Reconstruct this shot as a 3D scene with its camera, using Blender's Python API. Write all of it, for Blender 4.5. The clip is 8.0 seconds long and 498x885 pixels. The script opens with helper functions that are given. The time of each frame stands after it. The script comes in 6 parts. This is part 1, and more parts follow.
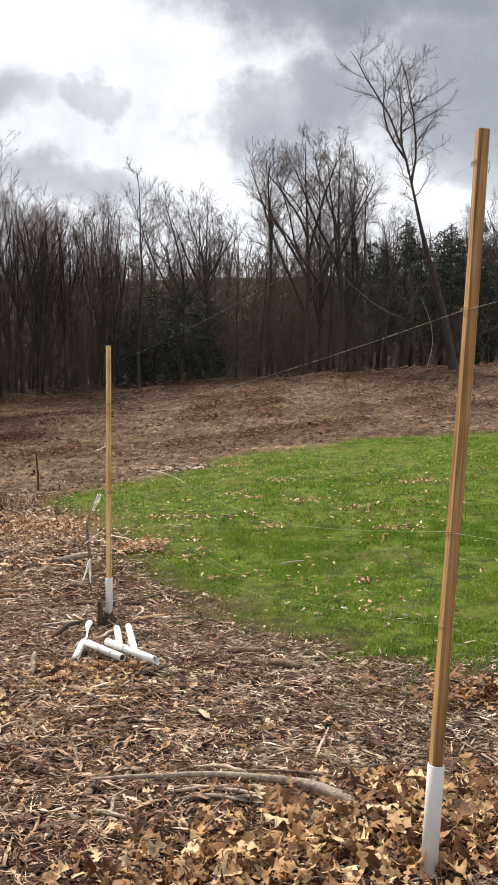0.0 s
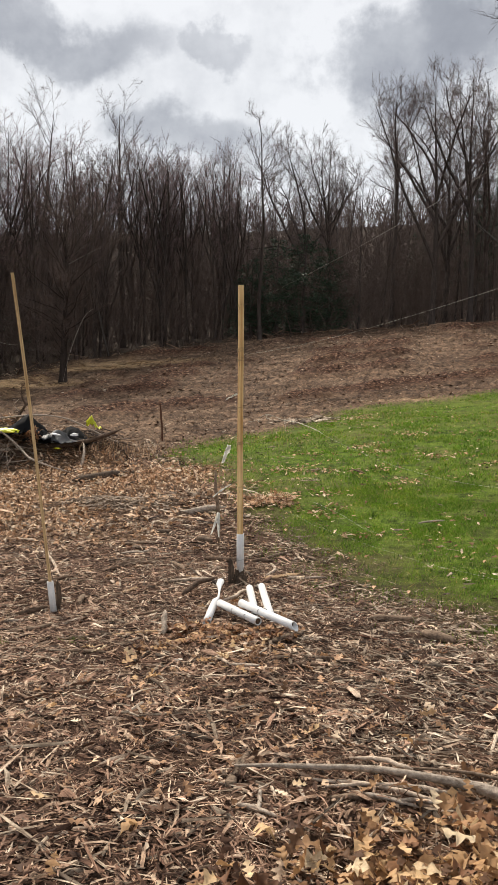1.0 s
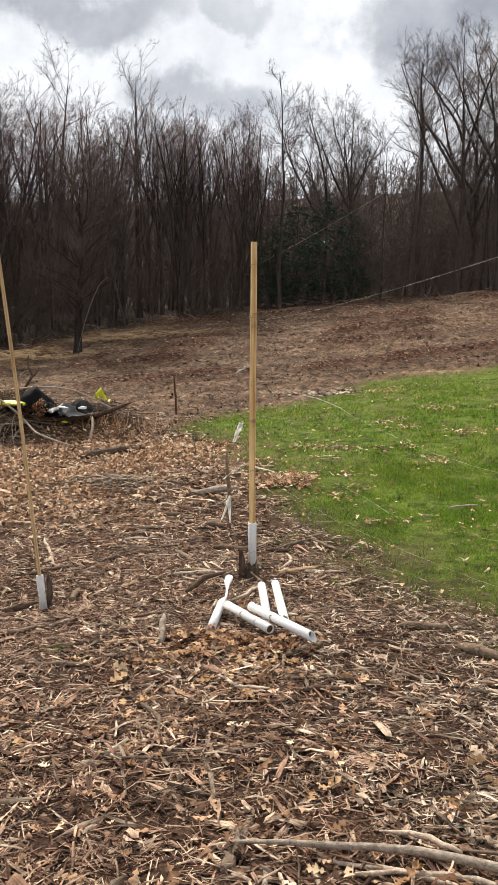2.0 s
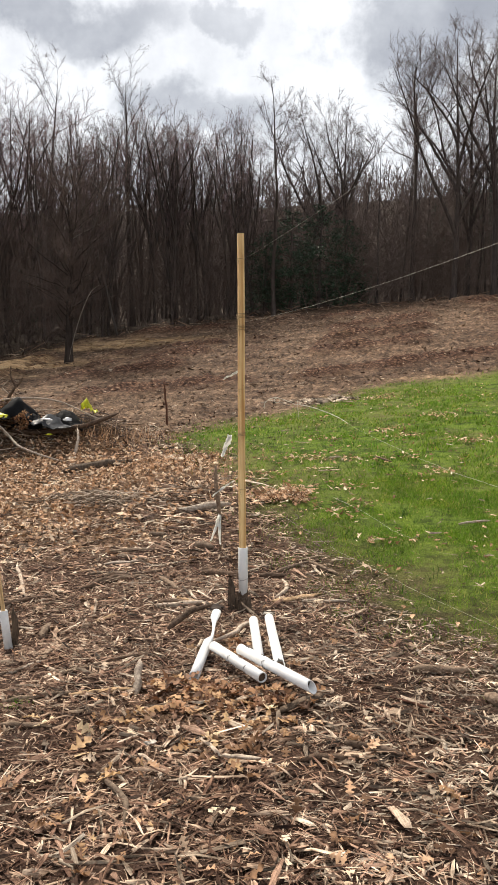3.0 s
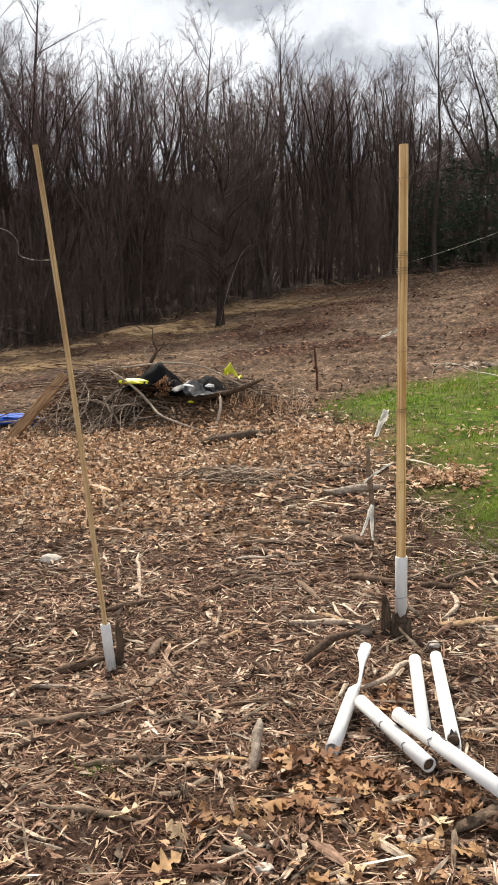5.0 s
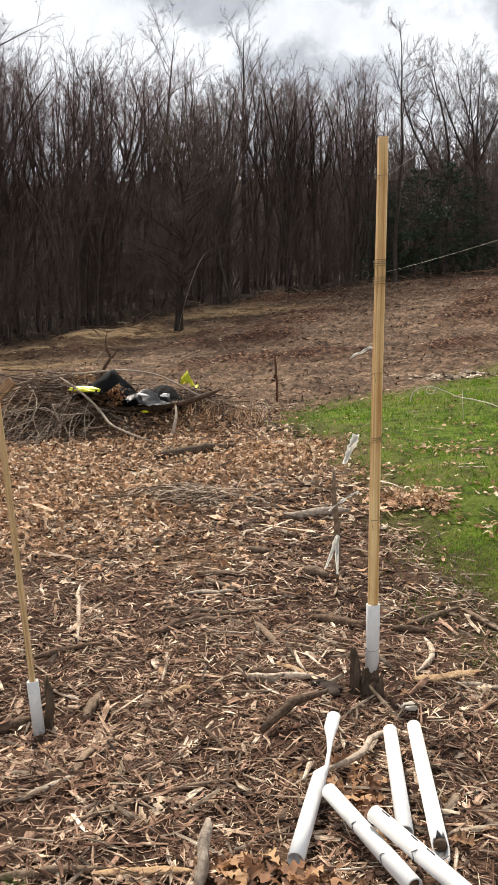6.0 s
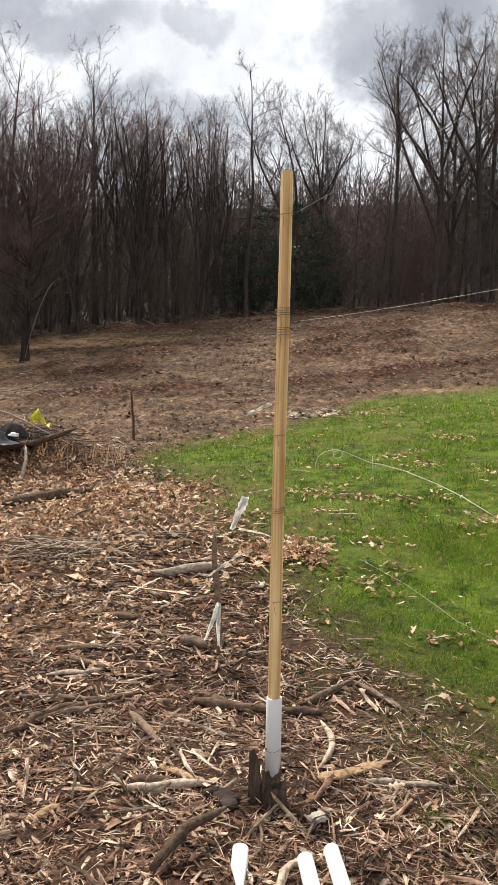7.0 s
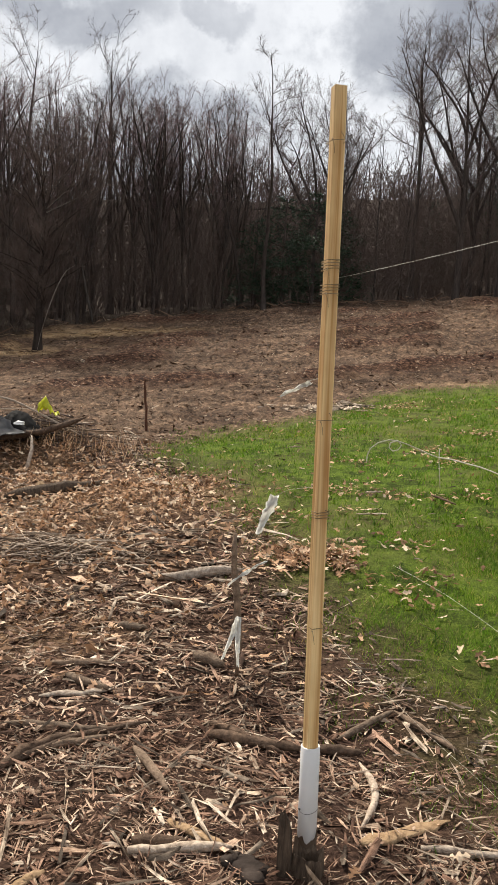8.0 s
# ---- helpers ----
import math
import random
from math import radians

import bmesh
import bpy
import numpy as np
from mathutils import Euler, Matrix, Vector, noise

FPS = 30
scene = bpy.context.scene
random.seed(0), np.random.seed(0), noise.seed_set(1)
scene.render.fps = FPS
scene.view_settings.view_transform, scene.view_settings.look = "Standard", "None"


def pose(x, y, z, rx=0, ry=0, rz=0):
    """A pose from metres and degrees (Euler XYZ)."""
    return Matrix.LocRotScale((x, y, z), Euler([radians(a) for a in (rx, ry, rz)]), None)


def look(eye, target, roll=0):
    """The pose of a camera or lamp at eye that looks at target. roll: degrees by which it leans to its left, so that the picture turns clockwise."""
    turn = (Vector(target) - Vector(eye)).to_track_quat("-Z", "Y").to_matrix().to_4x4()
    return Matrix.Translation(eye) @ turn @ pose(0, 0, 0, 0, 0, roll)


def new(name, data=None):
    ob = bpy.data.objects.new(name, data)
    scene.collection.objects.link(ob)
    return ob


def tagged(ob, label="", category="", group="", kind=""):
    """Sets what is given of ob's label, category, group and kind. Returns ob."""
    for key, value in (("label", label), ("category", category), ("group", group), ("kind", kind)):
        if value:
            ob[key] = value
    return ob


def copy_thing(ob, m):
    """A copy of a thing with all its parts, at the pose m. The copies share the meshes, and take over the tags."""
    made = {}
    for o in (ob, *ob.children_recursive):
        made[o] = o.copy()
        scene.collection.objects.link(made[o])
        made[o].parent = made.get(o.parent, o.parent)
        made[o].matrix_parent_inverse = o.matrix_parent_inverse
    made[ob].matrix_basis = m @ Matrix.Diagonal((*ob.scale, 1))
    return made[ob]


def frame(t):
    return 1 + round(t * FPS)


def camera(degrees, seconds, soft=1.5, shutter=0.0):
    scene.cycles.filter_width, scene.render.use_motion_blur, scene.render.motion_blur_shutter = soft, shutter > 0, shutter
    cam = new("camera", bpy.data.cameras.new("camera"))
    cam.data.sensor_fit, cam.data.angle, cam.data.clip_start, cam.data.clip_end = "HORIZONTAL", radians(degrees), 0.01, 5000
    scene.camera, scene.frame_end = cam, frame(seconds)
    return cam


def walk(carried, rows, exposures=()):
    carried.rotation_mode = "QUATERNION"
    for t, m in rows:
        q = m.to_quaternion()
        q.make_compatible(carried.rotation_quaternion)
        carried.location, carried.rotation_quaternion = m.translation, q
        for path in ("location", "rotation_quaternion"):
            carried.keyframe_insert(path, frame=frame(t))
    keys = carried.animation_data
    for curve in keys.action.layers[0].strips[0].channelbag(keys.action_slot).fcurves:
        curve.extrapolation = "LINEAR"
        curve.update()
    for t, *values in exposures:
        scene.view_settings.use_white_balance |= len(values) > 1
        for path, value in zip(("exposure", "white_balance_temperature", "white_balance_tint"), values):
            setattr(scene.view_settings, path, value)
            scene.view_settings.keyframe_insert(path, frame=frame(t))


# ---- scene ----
cam = camera(34.2, 8.0, 1.6)
PATH = [
    (0, (0.009, 0.045, 1.513), (0.0, 2.045, 1.499), 1.5),
    (0.5, (-0.113, 0.262, 1.488), (-0.236, 2.258, 1.448), 1.5),
    (1, (-0.194, 0.563, 1.46), (-0.486, 2.537, 1.323), 1.8),
    (1.5, (-0.164, 0.9, 1.484), (-0.596, 2.844, 1.298), 2.4),
    (2, (-0.254, 1.271, 1.463), (-0.591, 3.231, 1.253), 1.9),
    (2.2, (-0.29, 1.37, 1.493), (-0.594, 3.334, 1.268), 1.3),
    (3.3, (-0.325, 2.089, 1.415), (-0.661, 4.052, 1.233), 1.2),
    (3.5, (-0.361, 2.214, 1.402), (-0.675, 4.178, 1.194), 1.5),
    (4, (-0.388, 2.437, 1.433), (-0.823, 4.373, 1.184), 1.8),
    (4.5, (-0.376, 2.712, 1.436), (-1.052, 4.572, 1.151), 0.6),
    (4.7, (-0.421, 2.818, 1.414), (-1.122, 4.67, 1.13), 0.2),
    (5.8, (-0.684, 3.353, 1.432), (-1.31, 5.232, 1.15), 1.5),
    (6, (-0.684, 3.452, 1.453), (-1.28, 5.341, 1.182), 1.6),
    (6.5, (-0.778, 3.685, 1.521), (-1.15, 5.637, 1.293), 2.1),
    (7, (-0.964, 3.883, 1.536), (-1.199, 5.861, 1.354), 2.8),
    (7.5, (-1.022, 4.124, 1.5), (-1.341, 6.094, 1.375), 2.7),
    (8, (-1.099, 4.468, 1.453), (-1.366, 6.44, 1.256), 3.6),
]
walk(cam, [(t, look(eye, target, roll)) for t, eye, target, roll in PATH], [(0.0, 0.75), (0.5, 0.74), (1.0, 0.54), (1.5, 0.60), (2.0, 0.72), (3.5, 0.77), (4.5, 0.79), (6.5, 0.77), (7.0, 0.76), (7.5, 0.66), (8.0, 0.59)])

# ---- light ----
world = bpy.data.worlds.new("overcast_sky")
scene.world = world
world.use_nodes = True
wt = world.node_tree
wt.nodes.clear()


def wnode(kind, **values):
    n = wt.nodes.new(kind)
    for k, v in values.items():
        n.inputs[k].default_value = v
    return n


SUN_EL, SUN_AZ = radians(48), radians(-38)  # azimuth from +y towards +x
w_out = wnode("ShaderNodeOutputWorld")
w_bg = wnode("ShaderNodeBackground")
w_bg.inputs["Strength"].default_value = 1.0
w_sky = wt.nodes.new("ShaderNodeTexSky")
w_sky.sky_type = "NISHITA"
w_sky.sun_disc = False
w_sky.sun_elevation = SUN_EL
w_sky.sun_rotation = SUN_AZ
w_dim = wt.nodes.new("ShaderNodeMixRGB")
w_dim.blend_type = "MULTIPLY"
w_dim.inputs[0].default_value = 1.0
w_dim.inputs[2].default_value = (0.1, 0.1, 0.1, 1)
w_co = wt.nodes.new("ShaderNodeTexCoord")
w_sep = wt.nodes.new("ShaderNodeSeparateXYZ")
w_up = wt.nodes.new("ShaderNodeMath")
w_up.operation = "ADD"
w_up.inputs[1].default_value = 0.32
w_max = wt.nodes.new("ShaderNodeMath")
w_max.operation = "MAXIMUM"
w_max.inputs[1].default_value = 0.08
w_div = wt.nodes.new("ShaderNodeVectorMath")
w_div.operation = "DIVIDE"
w_comb = wt.nodes.new("ShaderNodeCombineXYZ")
w_map = wt.nodes.new("ShaderNodeMapping")
w_map.inputs["Location"].default_value = (-0.03, 2.1, 0.0)
w_map.inputs["Scale"].default_value = (1.0, 1.15, 0.0)
w_noise = wnode("ShaderNodeTexNoise", Scale=2.3, Detail=8.0, Roughness=0.56, Distortion=0.35)
w_ramp = wt.nodes.new("ShaderNodeValToRGB")
w_ramp.color_ramp.elements[0].position = 0.38
w_ramp.color_ramp.elements[0].color = (0.63, 0.637, 0.65, 1)
w_ramp.color_ramp.elements[1].position = 0.86
w_ramp.color_ramp.elements[1].color = (0.12, 0.128, 0.15, 1)
w_dark = w_ramp.color_ramp.elements.new(0.62)
w_dark.color = (0.27, 0.28, 0.305, 1)
w_mid = w_ramp.color_ramp.elements.new(0.48)
w_mid.color = (0.47, 0.48, 0.50, 1)
w_mix = wt.nodes.new("ShaderNodeMixRGB")
w_mix.inputs[0].default_value = 0.93
wl = wt.links.new
wl(w_co.outputs["Generated"], w_sep.inputs[0])
wl(w_sep.outputs["Z"], w_up.inputs[0])
wl(w_up.outputs[0], w_max.inputs[0])
for axis in "XYZ":
    wl(w_max.outputs[0], w_comb.inputs[axis])
wl(w_co.outputs["Generated"], w_div.inputs[0])
wl(w_comb.outputs[0], w_div.inputs[1])
wl(w_div.outputs[0], w_map.inputs["Vector"])
wl(w_map.outputs[0], w_noise.inputs["Vector"])


def wmath(op, a, b):
    n = wt.nodes.new("ShaderNodeMath")
    n.operation = op
    for k, v in enumerate((a, b)):
        if isinstance(v, bpy.types.NodeSocket):
            wl(v, n.inputs[k])
        else:
            n.inputs[k].default_value = v
    return n.outputs[0]


def cloud_bank(way, x, z, wide, tall, weight):
    """Cloud round a direction (its slope sideways and upwards), ragged at the rim."""
    c = Vector((x, 1.0, z)).normalized()
    off = wt.nodes.new("ShaderNodeVectorMath")
    off.operation = "SUBTRACT"
    off.inputs[1].default_value = c
    wl(way, off.inputs[0])
    mul = wt.nodes.new("ShaderNodeVectorMath")
    mul.operation = "MULTIPLY"
    mul.inputs[1].default_value = (1 / wide, 0.8, 1 / tall)
    wl(off.outputs[0], mul.inputs[0])
    size = wt.nodes.new("ShaderNodeVectorMath")
    size.operation = "LENGTH"
    wl(mul.outputs[0], size.inputs[0])
    near = wt.nodes.new("ShaderNodeMapRange")
    near.interpolation_type = "SMOOTHSTEP"
    near.inputs["From Min"].default_value = 1.25
    near.inputs["From Max"].default_value = 0.55
    wl(size.outputs["Value"], near.inputs["Value"])
    return wmath("MULTIPLY", near.outputs[0], weight)


w_fray = wnode("ShaderNodeTexNoise", Scale=5.5, Detail=7.0, Roughness=0.62)
wl(w_co.outputs["Generated"], w_fray.inputs["Vector"])
w_push = wt.nodes.new("ShaderNodeVectorMath")
w_push.operation = "MULTIPLY_ADD"
w_push.inputs[1].default_value = (0.34, 0.0, 0.20)
wl(w_fray.outputs["Color"], w_push.inputs[0])
w_shift = wt.nodes.new("ShaderNodeVectorMath")
w_shift.operation = "SUBTRACT"
w_shift.inputs[1].default_value = (0.17, 0.0, 0.10)
wl(w_co.outputs["Generated"], w_shift.inputs[0])
wl(w_shift.outputs[0], w_push.inputs[2])
banks = None
for bank in ((0.18, 0.605, 0.34, 0.10, 0.28), (-0.41, 0.43, 0.12, 0.040, 0.18), (-0.21, 0.415, 0.05, 0.02, 0.11), (0.04, 0.395, 0.12, 0.045, 0.19), (0.24, 0.36, 0.14, 0.045, 0.17), (-0.22, 0.30, 0.10, 0.03, 0.13), (0.32, 0.45, 0.2, 0.06, 0.2)):
    got = cloud_bank(w_push.outputs[0], *bank)
    banks = got if banks is None else wmath("MAXIMUM", banks, got)
w_fine = wmath("MULTIPLY", wmath("SUBTRACT", w_fray.outputs["Fac"], 0.5), 0.46)
w_open = wt.nodes.new("ShaderNodeMapRange")
w_open.interpolation_type = "SMOOTHSTEP"
w_open.inputs["From Min"].default_value = 0.50
w_open.inputs["From Max"].default_value = 0.75
w_open.inputs["To Min"].default_value = 0.34
w_open.inputs["To Max"].default_value = 0.0
wl(w_sep.outputs["Z"], w_open.inputs["Value"])
w_high = wmath("MULTIPLY", w_noise.outputs["Fac"], wmath("SUBTRACT", 1.0, wmath("MULTIPLY", w_open.outputs[0], 2.2)))
w_low = wmath("MULTIPLY", w_open.outputs[0], 0.85)
w_sum = wmath("ADD", wmath("ADD", w_high, w_low), wmath("ADD", banks, w_fine))
wl(w_sum, w_ramp.inputs[0])
wl(w_sky.outputs[0], w_dim.inputs[1])
wl(w_dim.outputs[0], w_mix.inputs[1])
wl(w_ramp.outputs[0], w_mix.inputs[2])
wl(w_mix.outputs[0], w_bg.inputs["Color"])
wl(w_bg.outputs[0], w_out.inputs["Surface"])

sun = new("sun", bpy.data.lights.new("sun", "SUN"))
sun.data.energy = 4.0
sun.data.angle = radians(6)
sun.data.color = (1.0, 0.91, 0.78)
sun_way = Vector((math.sin(SUN_AZ) * math.cos(SUN_EL), math.cos(SUN_AZ) * math.cos(SUN_EL), math.sin(SUN_EL)))
sun.matrix_world = look(sun_way * 60, (0, 0, 0))

# ---- materials ----


def material(name, rough=0.8, metal=0.0, spec=0.3):
    m = bpy.data.materials.new(name)
    m.use_nodes = True
    b = m.node_tree.nodes["Principled BSDF"]
    b.inputs["Roughness"].default_value = rough
    b.inputs["Metallic"].default_value = metal
    b.inputs["Specular IOR Level"].default_value = spec
    return m, m.node_tree, b


def add(nt, kind, **values):
    n = nt.nodes.new(kind)
    for k, v in values.items():
        n.inputs[k].default_value = v
    return n


def ramp(nt, source, stops):
    r = nt.nodes.new("ShaderNodeValToRGB")
    e = r.color_ramp.elements
    while len(e) < len(stops):
        e.new(0.5)
    for el, (p, c) in zip(e, stops):
        el.position, el.color = p, (*c, 1)
    nt.links.new(source, r.inputs[0])
    return r.outputs[0]


def mixed(nt, fac, a, b, how="MIX"):
    n = nt.nodes.new("ShaderNodeMixRGB")
    n.blend_type = how
    for i, v in enumerate((fac, a, b)):
        if isinstance(v, bpy.types.NodeSocket):
            nt.links.new(v, n.inputs[i])
        else:
            n.inputs[i].default_value = v if i == 0 else (*v, 1)
    return n.outputs[0]


def noisy(nt, scale, detail=5.0, rough=0.6, stretch=None, space="Object", world_space=False):
    co = nt.nodes.new("ShaderNodeNewGeometry").outputs["Position"] if world_space else nt.nodes.new("ShaderNodeTexCoord").outputs[space]
    if stretch:
        mp = nt.nodes.new("ShaderNodeMapping")
        mp.inputs["Scale"].default_value = stretch
        nt.links.new(co, mp.inputs["Vector"])
        co = mp.outputs[0]
    n = add(nt, "ShaderNodeTexNoise", Scale=scale, Detail=detail, Roughness=rough)
    nt.links.new(co, n.inputs["Vector"])
    return n.outputs["Fac"]


def bumped(nt, b, height, strength=0.4, distance=0.01):
    n = add(nt, "ShaderNodeBump", Strength=strength, Distance=distance)
    nt.links.new(height, n.inputs["Height"])
    nt.links.new(n.outputs[0], b.inputs["Normal"])


def island_material(name, stops, rough=0.85, grain=60.0, spec=0.2, thin=0.0, whole=False):
    """Pieces that differ one by one in tone, with fine grain."""
    m, nt, b = material(name, rough, 0.0, spec)
    if whole:
        rnd = nt.nodes.new("ShaderNodeObjectInfo").outputs["Random"]
    else:
        rnd = nt.nodes.new("ShaderNodeNewGeometry").outputs["Random Per Island"]
    c = ramp(nt, rnd, stops)
    g = noisy(nt, grain, 4, 0.65, world_space=True)
    c = mixed(nt, 0.55, c, ramp(nt, g, [(0.3, (0.45, 0.43, 0.42)), (0.7, (1.25, 1.22, 1.18))]), "MULTIPLY")
    if "chips" in name or "splinter" in name:
        at = nt.nodes.new("ShaderNodeAttribute")
        at.attribute_name = "fibre"
        mp = nt.nodes.new("ShaderNodeMapping")
        mp.inputs["Scale"].default_value = (16.0, 330.0, 5.0)
        nt.links.new(at.outputs["Vector"], mp.inputs["Vector"])
        streak = add(nt, "ShaderNodeTexNoise", Scale=1.0, Detail=4.0, Roughness=0.6)
        nt.links.new(mp.outputs[0], streak.inputs["Vector"])
        c = mixed(nt, 0.9, c, ramp(nt, streak.outputs["Fac"], [(0.36, (0.40, 0.35, 0.33)), (0.47, (0.95, 0.92, 0.90)), (0.62, (1.32, 1.31, 1.30))]), "MULTIPLY")
        c = mixed(nt, 0.9, c, ramp(nt, noisy(nt, 1.6, 5, 0.65, world_space=True), [(0.38, (0.70, 0.62, 0.57)), (0.50, (1.0, 0.98, 0.96)), (0.62, (1.35, 1.34, 1.33))]), "MULTIPLY")
        c = mixed(nt, 0.9, c, ramp(nt, noisy(nt, 9.0, 3, 0.6, world_space=True), [(0.39, (0.46, 0.40, 0.37)), (0.50, (0.98, 0.95, 0.93)), (0.61, (1.45, 1.44, 1.43))]), "MULTIPLY")
    nt.links.new(c, b.inputs["Base Color"])
    if name == "young_lawn_grass":
        c = mixed(nt, ramp(nt, noisy(nt, 1.1, 5, 0.7, world_space=True), [(0.44, (0, 0, 0)), (0.55, (1.0, 1.0, 1.0))]), c, mixed(nt, 1.0, c, (1.30, 1.0, 0.75), "MULTIPLY"))
        c = mixed(nt, 0.85, c, ramp(nt, noisy(nt, 2.3, 6, 0.75, world_space=True), [(0.40, (0.30, 0.38, 0.4)), (0.50, (0.95, 1.0, 1.0)), (0.60, (1.6, 1.45, 1.2))]), "MULTIPLY")
    bumped(nt, b, g, 0.5, 0.004)
    if thin:
        b.inputs["Subsurface Weight"].default_value = 0.0
        tr = add(nt, "ShaderNodeBsdfTranslucent")
        nt.links.new(c, tr.inputs["Color"])
        mx = add(nt, "ShaderNodeMixShader", Fac=thin)
        nt.links.new(b.outputs[0], mx.inputs[1])
        nt.links.new(tr.outputs[0], mx.inputs[2])
        nt.links.new(mx.outputs[0], nt.nodes["Material Output"].inputs["Surface"])
    return m


def wood_material(name, dark, light, across=(60, 60, 3), rough=0.7, knots=True):
    m, nt, b = material(name, rough, 0, 0.3)
    g = noisy(nt, 1.0, 3, 0.55, across)
    g.node.inputs["Distortion"].default_value = 0.9
    c = ramp(nt, g, [(0.36, dark), (0.50, tuple(0.4 * d + 0.6 * e for d, e in zip(dark, light))), (0.60, light)])
    if knots:
        k = noisy(nt, 3.2, 4, 0.65, (1, 1, 0.6))
        c = mixed(nt, 0.7, c, ramp(nt, k, [(0.42, (1, 1, 1)), (0.75, (0.55, 0.42, 0.3))]), "MULTIPLY")
    nt.links.new(c, b.inputs["Base Color"])
    bumped(nt, b, g, 0.35, 0.002)
    return m


def bark_material(name, dark, light, scale=14.0, stretch=(1, 1, 0.25), rough=0.9):
    m, nt, b = material(name, rough, 0, 0.15)
    g = noisy(nt, scale, 6, 0.7, stretch)
    c = ramp(nt, g, [(0.3, dark), (0.7, light)])
    rnd = nt.nodes.new("ShaderNodeObjectInfo").outputs["Random"]
    c = mixed(nt, 1.0, c, ramp(nt, rnd, [(0.0, (0.75, 0.75, 0.75)), (1.0, (1.2, 1.15, 1.1))]), "MULTIPLY")
    nt.links.new(c, b.inputs["Base Color"])
    bumped(nt, b, g, 0.7, 0.02)
    return m


def plain_material(name, colour, rough=0.5, metal=0.0, spec=0.4, vary=0.25, scale=12.0, relief=0.2):
    m, nt, b = material(name, rough, metal, spec)
    g = noisy(nt, scale, 5, 0.6)
    lo = tuple(c * (1 - vary) for c in colour)
    hi = tuple(min(1.0, c * (1 + vary * 0.5)) for c in colour)
    nt.links.new(ramp(nt, g, [(0.3, lo), (0.7, hi)]), b.inputs["Base Color"])
    bumped(nt, b, g, relief, 0.004)
    return m


CHIP = island_material("weathered_wood_chips", [(0.0, (0.040, 0.023, 0.016)), (0.25, (0.138, 0.082, 0.057)), (0.55, (0.280, 0.186, 0.136)), (0.85, (0.40, 0.31, 0.232)), (1.0, (0.53, 0.445, 0.352))], 0.9, 120)
GREYCHIP = island_material("grey_wood_chips", [(0.0, (0.038, 0.031, 0.024)), (0.3, (0.165, 0.137, 0.108)), (0.7, (0.36, 0.308, 0.242)), (1.0, (0.57, 0.508, 0.42))], 0.9, 90)
TANLEAF = island_material("tan_oak_leaves", [(0.0, (0.065, 0.030, 0.016)), (0.3, (0.23, 0.118, 0.054)), (0.6, (0.46, 0.275, 0.132)), (0.85, (0.64, 0.445, 0.245)), (1.0, (0.82, 0.66, 0.44))], 0.7, 40, 0.3, 0.25)
RUSTLEAF = island_material("rust_brown_oak_leaves", [(0.0, (0.085, 0.040, 0.021)), (0.35, (0.22, 0.105, 0.052)), (0.7, (0.38, 0.205, 0.103)), (1.0, (0.58, 0.38, 0.205))], 0.7, 40, 0.3, 0.25)
LITTER = island_material("mixed_leaf_litter", [(0.0, (0.07, 0.036, 0.020)), (0.35, (0.36, 0.208, 0.115)), (0.7, (0.66, 0.42, 0.26)), (1.0, (0.88, 0.73, 0.54))], 0.8, 40, 0.2, 0.2)
GRASS = island_material("young_lawn_grass", [(0.0, (0.050, 0.108, 0.010)), (0.45, (0.118, 0.245, 0.018)), (0.84, (0.20, 0.37, 0.032)), (0.95, (0.46, 0.46, 0.16)), (1.0, (0.36, 0.25, 0.12))], 0.75, 30, 0.12, 0.3)
WEED = island_material("dark_lawn_weed", [(0.0, (0.022, 0.050, 0.008)), (0.6, (0.052, 0.115, 0.014)), (1.0, (0.16, 0.24, 0.05))], 0.7, 30, 0.2, 0.25)
RIDGEBIT = island_material("raked_field_slash", [(0.0, (0.045, 0.020, 0.012)), (0.5, (0.105, 0.050, 0.030)), (0.86, (0.24, 0.14, 0.085)), (1.0, (0.52, 0.40, 0.29))], 0.9, 30)
FIELDBIT = island_material("field_debris", [(0.0, (0.088, 0.052, 0.035)), (0.5, (0.145, 0.088, 0.057)), (0.85, (0.26, 0.172, 0.113)), (1.0, (0.52, 0.42, 0.31))], 0.9, 30)
STRAW = island_material("dry_straw", [(0.0, (0.25, 0.15, 0.075)), (0.6, (0.50, 0.34, 0.18)), (1.0, (0.70, 0.53, 0.33))], 0.85, 40)
STICK = bark_material("weathered_stick_bark", (0.07, 0.048, 0.034), (0.30, 0.225, 0.165), 30.0, (1, 1, 1))
PALESTICK = bark_material("bleached_stick_wood", (0.21, 0.16, 0.12), (0.65, 0.55, 0.45), 40.0, (1, 1, 1))
DARKSTICK = bark_material("damp_dark_bark", (0.038, 0.025, 0.018), (0.19, 0.13, 0.092), 30.0, (1, 1, 1))
TANSTICK = bark_material("split_tan_wood", (0.20, 0.125, 0.07), (0.46, 0.33, 0.20), 30.0, (1, 1, 1))
BARK = bark_material("grey_brown_bark", (0.030, 0.024, 0.022), (0.095, 0.078, 0.070), 9.0)
PALEBARK = bark_material("pale_grey_bark", (0.05, 0.043, 0.038), (0.14, 0.122, 0.108), 7.0)
DARKBARK = bark_material("wet_dark_bark", (0.016, 0.012, 0.010), (0.055, 0.043, 0.037), 9.0)
BIRCH = bark_material("white_birch_bark", (0.22, 0.19, 0.16), (0.55, 0.50, 0.44), 12.0)
TWIG = bark_material("twig_bark", (0.075, 0.058, 0.055), (0.19, 0.152, 0.145), 3.0)
